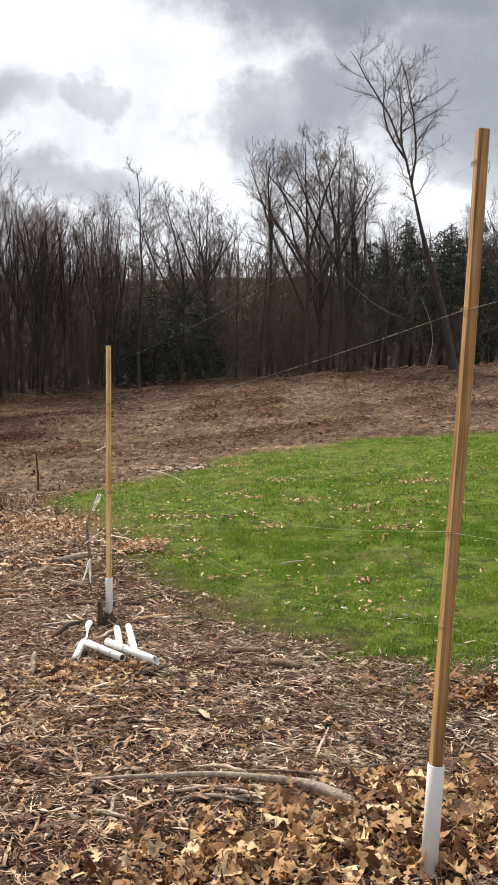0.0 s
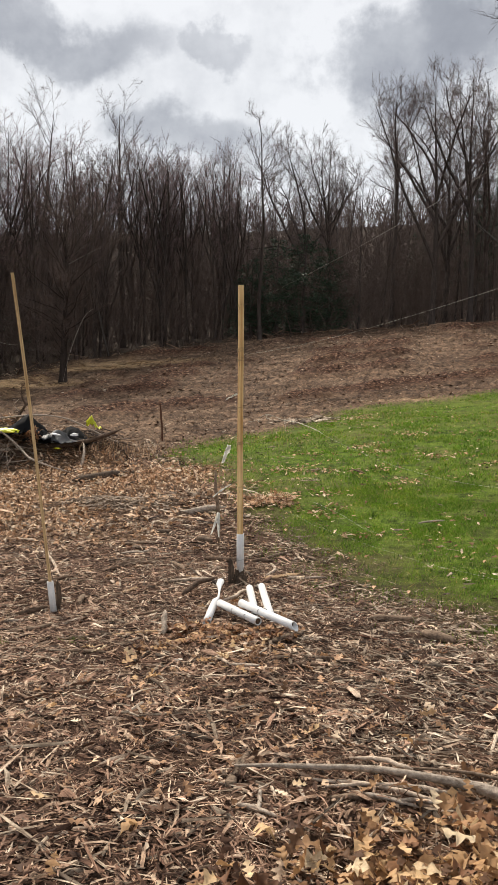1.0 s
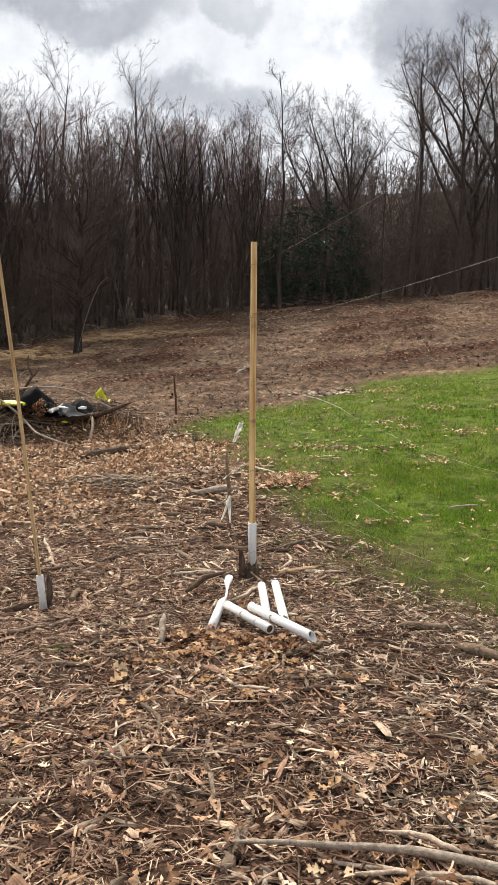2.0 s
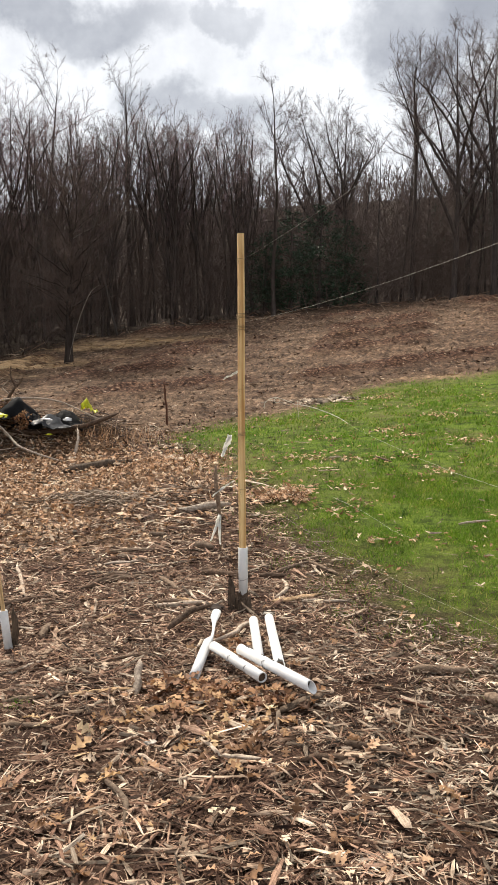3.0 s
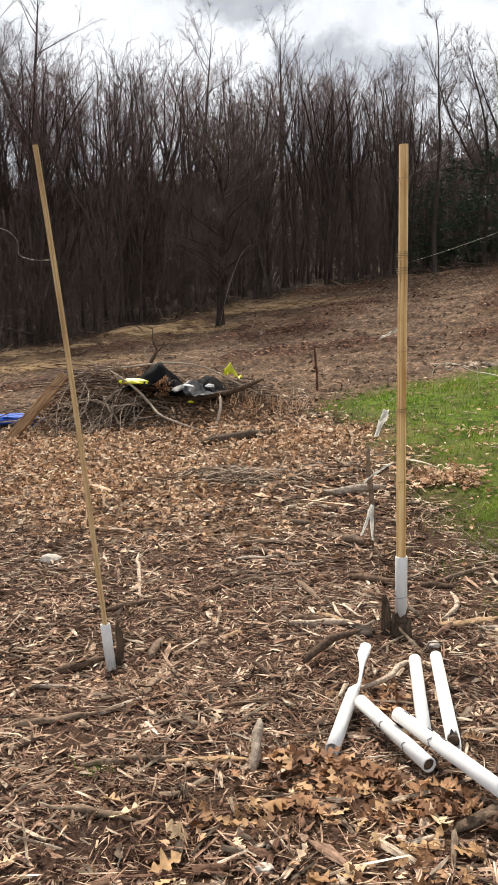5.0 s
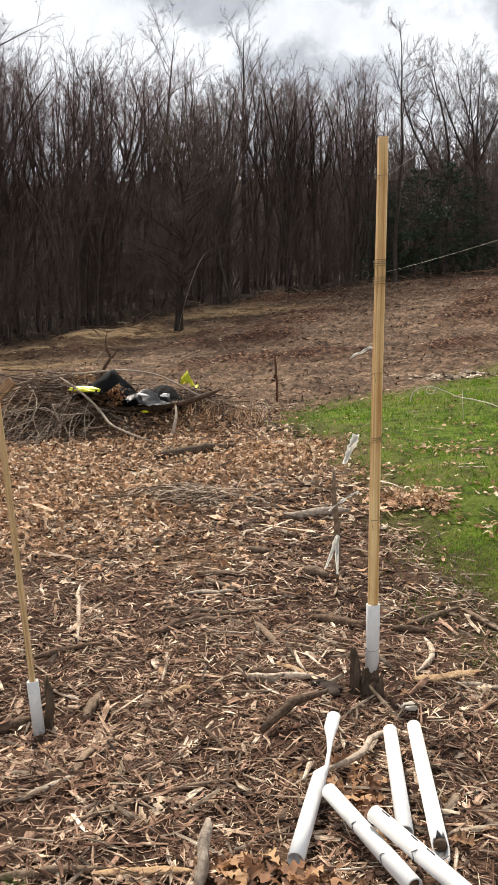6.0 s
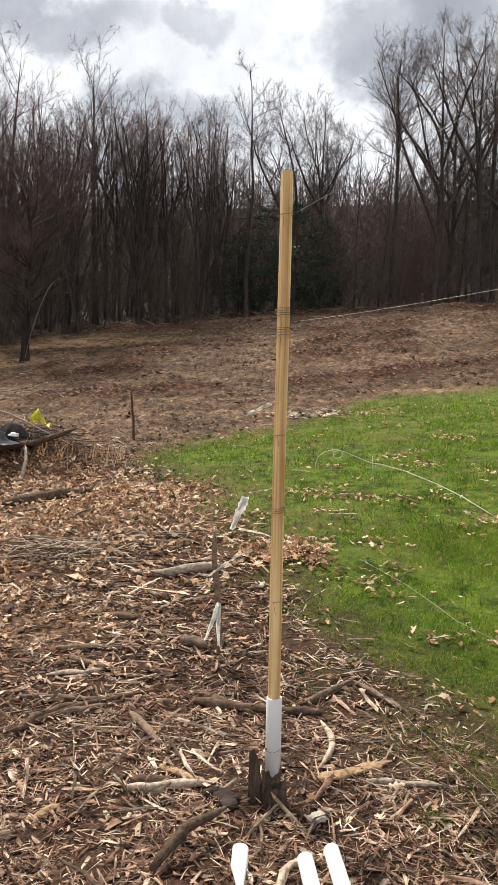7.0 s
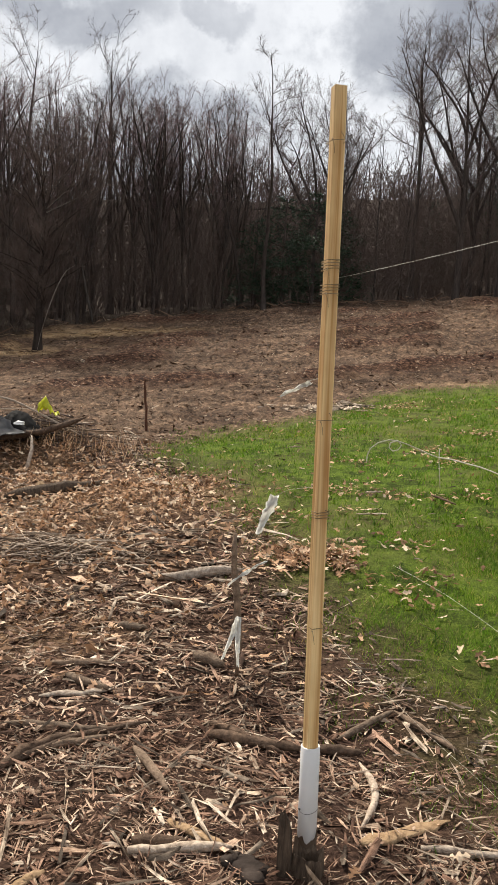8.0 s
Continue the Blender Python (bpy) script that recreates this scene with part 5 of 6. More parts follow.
def tree_meshes(seed, tall, r0, limbs, first, angle, side, twigs, fork=0.0, trunk_wander=0.035, bend=(0, 0), bark=BARK, twig=TWIG, fine=0.0065, subs=1.6, mains=()):
    """Trunk with limbs, and the crown of twigs, as two meshes."""
    rng = np.random.default_rng(seed)
    wood, crown = Pile(), Pile()
    n = 12
    trunk = limb(rng, (0, 0, -0.2), (0, 0, 1), tall, n, trunk_wander, 0.05)
    k = np.linspace(0, 1, n + 1)
    trunk[:, 0] += bend[0] * tall * k ** 1.3
    trunk[:, 1] += bend[1] * tall * k ** 1.3
    rt = r0 * (1 - k) ** 0.9 + 0.007
    rt[0] *= 1.35
    wood.put(*tube_arrays(trunk, rt, 7, False))
    heads = [(trunk, rt, k)]
    for at, way, length in mains:
        p0 = np.array([np.interp(at, k, trunk[:, c]) for c in range(3)])
        second = limb(rng, p0, np.array(way) / np.linalg.norm(way), length, n, 0.075, 0.02)
        r2 = max(np.interp(at, k, rt) * 0.85, r0 * 0.24) * (1 - np.linspace(0, 1, n + 1)) ** 0.8 + 0.012
        wood.put(*tube_arrays(second, r2, 6, False))
        heads.append((second, r2, first + (1 - first) * np.linspace(-0.2, 1, n + 1)))
    if fork:
        j = int(n * fork)
        a = rng.uniform(0, 6.28)
        second = limb(rng, trunk[j], (0.45 * math.cos(a), 0.45 * math.sin(a), 1), tall * (1 - fork) * 0.95, n, trunk_wander * 1.6, 0.06)
        r2 = rt[j] * 0.8 * (1 - np.linspace(0, 1, n + 1)) ** 0.9 + 0.010
        wood.put(*tube_arrays(second, r2, 6, False))
        heads.append((second, r2, fork + (1 - fork) * np.linspace(0, 1, n + 1)))
    for path, rr, kk in heads:
        for i in range(limbs):
            h = first + (0.98 - first) * (i + rng.uniform(0, 1)) / limbs
            if h < kk[0]:
                continue
            p0 = np.array([np.interp(h, kk, path[:, c]) for c in range(3)])
            rb = np.interp(h, kk, rr)
            a, t = rng.uniform(0, 6.283), radians(angle + rng.normal(0, 10))
            way = np.array([math.sin(t) * math.cos(a), math.sin(t) * math.sin(a), math.cos(t)])
            length = side * tall * (0.35 + 0.65 * math.sin(math.pi * min(1, 0.30 + 0.75 * (1 - h)))) * rng.uniform(0.5, 1.2)
            L = limb(rng, p0, way, length, 6, 0.14, 0.04)
            rl = np.linspace(min(rb * 0.6, 0.012 + 0.010 * length), 0.005, 7)
            wood.put(*tube_arrays(L, rl, 3, False))
            for _ in range(int(3 + length * subs)):
                h2 = rng.uniform(0.15, 1.0)
                q = np.array([np.interp(h2, np.linspace(0, 1, 7), L[:, c]) for c in range(3)])
                w2 = (L[-1] - L[0]) / (np.linalg.norm(L[-1] - L[0]) + 1e-6) + rng.normal(0, 0.5, 3) + np.array([0, 0, 0.22])
                w2 /= np.linalg.norm(w2)
                l2 = length * rng.uniform(0.25, 0.6) * (1.15 - 0.6 * h2) + 0.2
                S = limb(rng, q, w2, l2, 3, 0.26, 0.03)
                crown.put(*tube_arrays(S, np.linspace(0.007, 0.0035, 4), 3, False))
                m = int(twigs * 4.6)
                h3 = rng.uniform(0.1, 1.0, m) ** 0.7
                q3 = np.stack([np.interp(h3, np.linspace(0, 1, 4), S[:, c]) for c in range(3)], 1)
                w3 = w2 * 0.6 + rng.normal(0, 0.75, (m, 3)) + np.array([0, 0, 0.12])
                w3 /= np.linalg.norm(w3, axis=1)[:, None]
                crown.put(*slivers(q3, q3 + w3 * rng.uniform(0.15, 0.5, (m, 1)), fine * 0.5))
    return wood.mesh("trunk", bark, True), crown.mesh("twig_crown", twig)


def make_tree(meshes, x, y, turn, size, label, group="bare trees along the field edge"):
    ob = thing("bare_tree", (x, y, zat(x, y)), label, "tree", group, "", turn)
    ob.scale = (size, size, size)
    part("trunk", meshes[0], None, ob)
    part("twig_crown", meshes[1], None, ob)
    return ob


def stand(master, x, y, turn, size, label=""):
    m = copy_thing(master, pose(x, y, zat(x, y), 0, 0, turn))
    m.scale = (size, size, size)
    if label:
        m["label"] = label
    return m


rnd = random.Random(21)
STEMS = (
    ((0.10, (0.13, 0.06, 1), 8.2), (0.24, (-0.17, 0.05, 1), 7.0), (0.40, (0.24, -0.1, 1), 5.4), (0.52, (-0.2, -0.2, 1), 4.4)),
    ((0.30, (0.2, 0.12, 1), 6.4), (0.42, (-0.26, 0.1, 1), 5.3), (0.55, (0.3, -0.2, 1), 4.0), (0.62, (-0.15, 0.3, 1), 3.5)),
    ((0.22, (0.2, -0.1, 1), 7.2), (0.35, (-0.22, -0.1, 1), 6.0), (0.50, (0.1, 0.3, 1), 4.6)),
    ((0.06, (-0.10, 0.1, 1), 8.8), (0.18, (0.2, 0.1, 1), 7.4), (0.33, (-0.3, 0.1, 1), 5.8), (0.45, (0.32, 0, 1), 4.8)),
    ((0.28, (-0.16, 0.2, 1), 6.6), (0.38, (0.25, 0, 1), 5.7), (0.48, (-0.3, -0.1, 1), 4.7), (0.60, (0.12, -0.3, 1), 3.7)))
SPREAD = ((0.32, (0.34, 0.10, 1), 7.2), (0.42, (-0.38, 0.12, 1), 6.2), (0.52, (0.30, -0.40, 1), 5.2), (0.60, (-0.35, 0.30, 1), 4.4))
slim = [make_tree(tree_meshes(100 + i, 10.0, 0.075, 10, 0.42, 29, 0.16, 3, 0.0, 0.03, twig=REDTWIG if i % 3 else TWIG, fine=0.0046, subs=2.3, mains=STEMS[i]), x, y, 40 * i, 1.0, "slim bare tree with reddish budding twigs") for i, (x, y) in enumerate(((-13.5, 38.4), (-16.6, 37.2), (-10.2, 39.4), (-19.5, 35.2), (-8.0, 40.6)))]
plain = [make_tree(tree_meshes(150 + i, 9.6, 0.065, 14, 0.34, 28, 0.17, 3, 0.0, 0.03, fine=0.008, subs=1.4), x, y, 55 * i, 1.0, "slim bare tree deep in the wood") for i, (x, y) in enumerate(((-12.0, 46.0), (-17.0, 44.0), (-22.0, 42.0)))]
broad = [make_tree(tree_meshes(200 + i, 11.9, 0.14, 11, 0.36, 40, 0.18, 5, (0.25, 0.4, 0.0)[i], subs=3.9, fine=0.0043, mains=SPREAD[i:]), x, y, 70 * i, 1.0, "tall spreading bare tree with dark trunk") for i, (x, y) in enumerate(((2.6, 41.2), (4.35, 41.0), (0.75, 42.6)))]
# the big leaning tree, its fork high above the pines
make_tree(tree_meshes(303, 11.6, 0.22, 10, 0.72, 55, 0.20, 3, 0.0, 0.03, (-0.27, 0.0), fine=0.005, subs=4.5, mains=((0.86, (-0.20, 0.05, 1), 7.8), (0.83, (0.34, -0.05, 1), 6.6), (0.92, (-0.55, 0.1, 0.8), 4.4), (0.97, (0.0, 0.2, 1), 3.4))), 9.35, 38.0, 0, 0.92, "tall leaning bare tree with a high open crown")
make_tree(tree_meshes(307, 6.2, 0.34, 11, 0.50, 44, 0.40, 6, 0.0, 0.05, (0, 0), BARK, TWIG, subs=4.2, fine=0.0055, mains=((0.80, (-0.42, 0.1, 0.9), 7.4), (0.86, (-0.95, -0.1, 0.22), 4.6), (0.78, (0.5, 0, 0.75), 5.6), (0.9, (0.1, -0.3, 0.95), 6.2), (0.88, (-0.2, 0.6, 0.8), 6.0))), -4.7, 44.8, 0, 0.87, "broad bare tree with pale forking limbs")
small_tree = make_tree(tree_meshes(312, 6.4, 0.15, 46, 0.13, 50, 0.40, 8, 0.0, 0.03, bark=DARKBARK, twig=BRUSH, fine=0.006, subs=3.6), -11.8, 30.1, 0, 1.0, "small bushy bare tree standing in the cleared field")
crooked = make_tree(tree_meshes(313, 10.6, 0.10, 12, 0.40, 45, 0.16, 6, 0.0, 0.09, (-0.10, 0)), -5.6, 39.6, 0, 1.0, "thin crooked dark bare tree")
tall_left = make_tree(tree_meshes(317, 15.0, 0.22, 18, 0.45, 30, 0.19, 7, 0.55, 0.03), -23.6, 36.0, 0, 1.0, "tall dark bare tree above the thicket")

for x, y, t, s in ((3.4, 43.4, 30, 0.95), (5.4, 43.0, 120, 0.92), (6.9, 44.0, 10, 0.72), (-2.6, 45.5, 80, 0.86), (11.5, 44.0, 100, 0.7), (14.0, 45.0, 30, 0.8)):
    stand(rnd.choice(broad), x, y, t, s)


def canopy(x, y):
    """How high a tree may stand at a place, so that the wood's outline rises and falls as it does."""
    line = np.interp(x * 40 / y, [-30, -23.5, -20, -17.5, -15.5, -13.4, -11.4, -9, -6.6, -2.5, 5, 9, 14], [16.6, 15.6, 15.0, 14.0, 13.6, 13.6, 13.5, 13.2, 13.2, 14.2, 14.0, 11.8, 11.6])
    return 1.5 + (line - 1.5) * y / 40 - zat(x, y)


for k in range(175):
    x = rnd.uniform(-36, 17) if k < 130 else rnd.uniform(-34, -7)
    back = rnd.choice((0.6, 1.5, 3, 5, 9, 14, 20))
    y = float(treeline(x)) + back + rnd.uniform(-0.5, 2.5)
    gap = -6.5 < x * 40 / y < 9
    if (x * 40 / y > 5.5 and k % 3) or (-6.2 < x * 40 / y < -0.3 and k % 4):
        continue
    kin = slim if back < 4 and not gap else plain
    stand(rnd.choice(kin), x, y, rnd.uniform(0, 360), float(canopy(x, y)) * rnd.uniform(0.74, 0.97) / 10.4)
for k in range(26):
    x = -33 + 25.5 * (k + rnd.random()) / 26
    y = float(treeline(x)) + rnd.uniform(1.0, 7.0)
    stand(slim[k % 5], x, y, rnd.uniform(0, 360), float(canopy(x, y)) * rnd.uniform(0.88, 1.0) / 10.2)
for ob in slim + plain:
    size = float(canopy(ob.location.x, ob.location.y)) * 0.93 / 10.2
    ob.scale = (size, size, size)
for x, y, s in ((-6.9, 40.6, 0.85), (-21.5, 34.0, 0.9)):
    stand(crooked, x, y, rnd.uniform(0, 360), s, "thin crooked bare tree at the wood's edge")
for x, y, s in ((-30.0, 33.0, 0.95), (-16.8, 40.0, 0.80), (-12.6, 40.0, 0.76)):
    stand(tall_left, x, y, rnd.uniform(0, 360), s, "tall dark bare tree in the wood")
for x, y, s in ((-20.5, 31.6, 0.9), (-17.2, 34.5, 0.75), (-24.5, 29.6, 1.05), (-14.2, 36.2, 0.6), (-27.5, 29.0, 1.0)):
    stand(small_tree, x, y, rnd.uniform(0, 360), s, "bushy bare tree at the edge of the thicket")


def pine_meshes(seed, tall, wide, first):
    rng = np.random.default_rng(seed)
    wood, green = Pile(), Pile()
    trunk = limb(rng, (0, 0, -0.1), (0, 0, 1), tall, 8, 0.015, 0.05)
    wood.put(*tube_arrays(trunk, np.linspace(0.02 * tall, 0.02, 9), 7, False))
    tiers = int(tall * 2.2)
    for i in range(tiers):
        h = first + (0.99 - first) * i / tiers
        p0 = np.array([np.interp(h, np.linspace(0, 1, 9), trunk[:, c]) for c in range(3)])
        for _ in range(rng.integers(4, 7)):
            a = rng.uniform(0, 6.283)
            length = wide * (1.06 - h) ** 0.8 * rng.uniform(0.55, 1.15) + 0.15
            B = limb(rng, p0, (math.cos(a), math.sin(a), rng.uniform(-0.1, 0.45)), length, 4, 0.10, 0.05)
            wood.put(*tube_arrays(B, np.linspace(0.02, 0.006, 5), 3, False))
            m = max(8, int(length * 18))
            c = np.stack([np.interp(rng.uniform(0.25, 1.05, m), np.linspace(0, 1, 5), B[:, j]) for j in range(3)], 1) + rng.normal(0, 0.09, (m, 3))
            for _ in range(3):
                d = rng.normal(0, 1, (m, 3)) * np.array([1, 1, 0.55])
                d /= np.linalg.norm(d, axis=1)[:, None]
                e = np.cross(d, rng.normal(0, 1, (m, 3)))
                e /= np.linalg.norm(e, axis=1)[:, None] + 1e-9
                l, w = rng.uniform(0.12, 0.30, (m, 1)), rng.uniform(0.012, 0.034, (m, 1))
                v = np.stack([c - e * w, c + e * w, c + d * l], 1).reshape(-1, 3)
                green.put(v, np.arange(3 * m).reshape(-1, 3))
    return wood.mesh("trunk", BARK, True), green.mesh("needles", NEEDLES)


def make_pine(meshes, x, y, size, label):
    ob = thing("pine_tree", (x, y, zat(x, y)), label, "pine tree", "dark pines behind the bare trees")
    ob.scale = (size, size, size)
    part("trunk", meshes[0], None, ob)
    part("needles", meshes[1], None, ob)
    return ob


pines = [make_pine(pine_meshes(401, 9.5, 2.3, 0.25), 10.0, 52.0, 1.0, "dark green ragged pine behind bare trees"), make_pine(pine_meshes(402, 8.5, 2.0, 0.2), 6.6, 54.0, 1.0, "dark green pine behind bare trees"), make_pine(pine_meshes(403, 5.6, 2.2, 0.05), -3.7, 41.3, 0.95, "young bushy dark pine in the wood's edge")]
for k, x, y, s in ((0, 12.6, 53.0, 0.95), (1, 14.6, 50.0, 0.9), (0, 17.5, 52.0, 0.9), (1, 8.4, 55.5, 1.02), (0, 4.6, 57.0, 0.85), (2, -5.0, 41.0, 0.92), (2, -6.3, 41.2, 0.75), (2, -2.5, 42.0, 0.8), (0, 7.6, 47.5, 0.82), (1, 9.6, 46.6, 0.88), (0, 11.3, 47.2, 0.9), (1, 13.2, 46.4, 0.85), (0, 15.2, 47.0, 0.9), (2, 13.4, 44.0, 0.95), (2, 15.5, 43.5, 1.0), (1, 20.0, 50.0, 1.0), (2, -16.5, 41.5, 0.7), (2, -18.5, 40.5, 0.6), (1, 1.2, 60.0, 0.7), (0, 2.8, 60.0, 0.75), (0, 5.6, 49.5, 0.92), (1, 7.2, 50.5, 1.0), (0, 9.0, 49.8, 1.0), (1, 11.4, 50.2, 1.05), (0, 14.0, 51.0, 1.0), (1, 12.4, 48.2, 0.95)):
    copy_thing(pines[k], pose(x, y, zat(x, y), 0, 0, 137 * x)).scale = (s, s, s)


def brushwood(name, count, seed, near, far, tall, twigs, label, thick):
    """Uncounted thin stems of a thicket, between two distances behind the wood's edge."""
    rng = np.random.default_rng(seed)
    pile = Pile()
    for _ in range(count):
        x = rng.uniform(-34, 20) if far < 40 else rng.uniform(-80, 50)
        y = float(treeline(x)) + near + (far - near) * rng.uniform(0, 1) ** 1.3
        h = rng.uniform(*tall)
        if far < 40 and ((-7.2 < x < -1.8 and y < 42.6 and rng.uniform() < 0.75) or (x > 5.0 and rng.uniform() < 0.6)):
            continue
        S = limb(rng, (x, y, zat(x, y) - 0.05), (rng.normal(0, 0.32), rng.normal(0, 0.32), 1), h, 4, 0.14, 0.02)
        r = rng.uniform(*thick)
        pile.put(*tube_arrays(S, np.linspace(r, r * 0.4, 5), 3, False))
        k = rng.uniform(0.15, 1, twigs)
        q = np.stack([np.interp(k, np.linspace(0, 1, 5), S[:, c]) for c in range(3)], 1)
        w = rng.normal(0, 0.6, (twigs, 3)) + np.array([0, 0, 0.5])
        pile.put(*slivers(q, q + w / np.linalg.norm(w, axis=1)[:, None] * h * rng.uniform(0.12, 0.40, (twigs, 1)), r * 0.55))
    return tagged(new(name, pile.mesh(name, BRUSH)), label, "undergrowth", "", "stuff")


brushwood("underbrush", 4600, 501, 0.0, 13, (2.0, 6.4), 26, "dense dark tangle of bare undergrowth in the wood", (0.006, 0.015))
brushwood("far_woods", 2800, 502, 13, 110, (5, 9), 12, "dark bare woods on the slope beyond", (0.04, 0.09))

# a pale curved sapling, a leaning pole and a fallen limb at the wood's edge
rough_log([(-11.75, 29.9, 1.25), (-11.6, 29.9, 2.1), (-11.25, 29.9, 3.2), (-10.9, 29.9, 4.0), (-10.55, 29.9, 4.2)], [0.004, 0.005, 0.011, 0.010, 0.006], BIRCH, "thin pale curved sapling beside the small tree", "sapling", "sapling", 6, 81)
rough_log([(-11.95, 36.0, zat(-11.95, 36.0) - 0.1), (-12.4, 36.0, 4.3), (-13.0, 36.0, 6.6)], [0.05, 0.045, 0.03], PALEBARK, "thin grey pole leaning at the wood's edge", "sapling", "sapling", 6, 82)
rough_log([(8.35, 39.6, zat(8.35, 39.6) - 0.1), (8.7, 39.6, 6.2), (8.55, 39.6, 7.4), (8.0, 39.6, 8.6)], [0.016, 0.014, 0.012, 0.006], BIRCH, "thin white birch at the wood's edge", "sapling", "sapling", 6, 83)
rough_log([(4.2, 40.0, 9.6), (5.3, 39.6, 8.4), (6.3, 39.3, 7.7), (7.0, 39.2, 7.5)], [0.03, 0.07, 0.08, 0.05], PALEBARK, "broken pale limb caught between the trunks", "branch", "branch", 6, 84)

# ---- mulch, leaves and grass ----
gen = np.random.default_rng(77)


def settle(x, y, v, lift):
    """Moves local shapes (n, k, 3) to their places on the ground."""
    v = v.copy()
    v[:, :, 0] += x[:, None]
    v[:, :, 1] += y[:, None]
    v[:, :, 2] += (height(x, y) + lift)[:, None]
    return v


def turned(v, yaw, tilt, roll):
    cy, sy, ct, st, cr, sr = np.cos(yaw), np.sin(yaw), np.cos(tilt), np.sin(tilt), np.cos(roll), np.sin(roll)
    x, y, z = v[..., 0], v[..., 1], v[..., 2]
    y, z = y * cr[:, None] - z * sr[:, None], y * sr[:, None] + z * cr[:, None]
    x, z = x * ct[:, None] - z * st[:, None], x * st[:, None] + z * ct[:, None]
    x, y = x * cy[:, None] - y * sy[:, None], x * sy[:, None] + y * cy[:, None]
    return np.stack([x, y, z], -1)


def scatter(n, x0, x1, y0, y1, keep):
    x, y = gen.uniform(x0, x1, n), gen.uniform(y0, y1, n)
    ok = gen.uniform(0, 1, n) < keep(x, y)
    return x[ok], y[ok]


SHARDS = ("wood_chips", "grey_wood_chips", "field_debris", "straw", "lawn_chips", "field_sticks", "ridge_slash")


def chips(name, x, y, long, wide, mat, label, category="wood chips", thick=0.35, tilt=0.16, lift=0.004):
    """Splinters with a ridge, pointed or torn ends and random lie."""
    n = len(x)
    shard = name in SHARDS
    l = np.minimum(np.exp(gen.normal(math.log(long), 0.6, n)), long * 2.8) * 0.5
    w = np.exp(gen.normal(math.log(wide), 0.45, n)) * 0.5
    t = w * thick * gen.uniform(0.5, 1.5, n)
    e = gen.uniform(0.15, 1.05, (n, 4))
    bow = gen.normal(0, 0.25, n) * w * 2
    z0 = np.zeros(n)
    arch = gen.normal(0, 0.07, n) * l
    if shard:
        m = gen.uniform(-0.5, 0.5, (n, 2)) * l[:, None]
        q = gen.uniform(-1, 1, (n, 6)) * t[:, None]
        v = np.stack([
            np.stack([-l, -w * e[:, 0], q[:, 0]], -1), np.stack([-l * gen.uniform(0.75, 1, n), w * e[:, 1], q[:, 1]], -1),
            np.stack([m[:, 0], -w + bow, q[:, 2] + arch], -1), np.stack([m[:, 1], w + bow, q[:, 3] + arch], -1),
            np.stack([l, -w * e[:, 2], q[:, 4]], -1), np.stack([l * gen.uniform(0.75, 1, n), w * e[:, 3], q[:, 5]], -1)], 1)
        f = np.array([[0, 2, 1], [1, 2, 3], [2, 4, 3], [3, 4, 5]])
    else:
        v = np.stack([
            np.stack([-l, -w * e[:, 0], -t], -1), np.stack([-l * gen.uniform(0.8, 1, n), w * e[:, 1], -t], -1), np.stack([-l * gen.uniform(0.7, 0.98, n), w * (e[:, 0] - 0.6), t * 0.7], -1),
            np.stack([z0, -w + bow, -t], -1), np.stack([z0, w + bow, -t], -1), np.stack([z0, bow + w * (e[:, 2] - 0.6), t], -1),
            np.stack([l, -w * e[:, 2], -t], -1), np.stack([l * gen.uniform(0.8, 1, n), w * e[:, 3], -t], -1), np.stack([l * gen.uniform(0.7, 0.98, n), w * (e[:, 3] - 0.6), t * 0.6], -1)], 1)
        v[:, 3:6, 2] += arch[:, None]
        f = np.array([[0, 2, 1], [0, 3, 5], [0, 5, 2], [1, 2, 5], [1, 5, 4], [3, 6, 8], [3, 8, 5], [4, 5, 8], [4, 8, 7], [6, 7, 8]])
    v = v + gen.normal(0, 1, v.shape) * (w * 0.22)[:, None, None]
    fibre = v.copy()
    fibre[:, :, 2] = gen.uniform(0, 9, n)[:, None]
    yaw = 7.0 * drift(x, y, 0.8, 5) + gen.normal(0, 1.15, n)
    v = turned(v, yaw, gen.normal(0, tilt, n), gen.normal(0, 0.4, n))
    v = settle(x, y, v, lift + t * 0.8 + gen.exponential(0.008, n))
    f = (f[None] + (np.arange(n) * v.shape[1])[:, None, None]).reshape(-1, 3)
    me = mesh_of(name, v.reshape(-1, 3), f, mat)
    me.attributes.new("fibre", "FLOAT_VECTOR", "POINT").data.foreach_set("vector", fibre.astype(np.float32).ravel())
    return tagged(new(name, me), label, category, "", "stuff")


OAK = np.array([(0, 0.012), (0.10, 0.04), (0.17, 0.16), (0.25, 0.20), (0.30, 0.06), (0.37, 0.08), (0.48, 0.30), (0.57, 0.33), (0.62, 0.09), (0.70, 0.10), (0.79, 0.26), (0.87, 0.21), (0.92, 0.08), (1.0, 0.0)])


SMALL = np.array([(0, 0.02), (0.24, 0.23), (0.36, 0.12), (0.60, 0.33), (0.74, 0.15), (1.0, 0.0)])


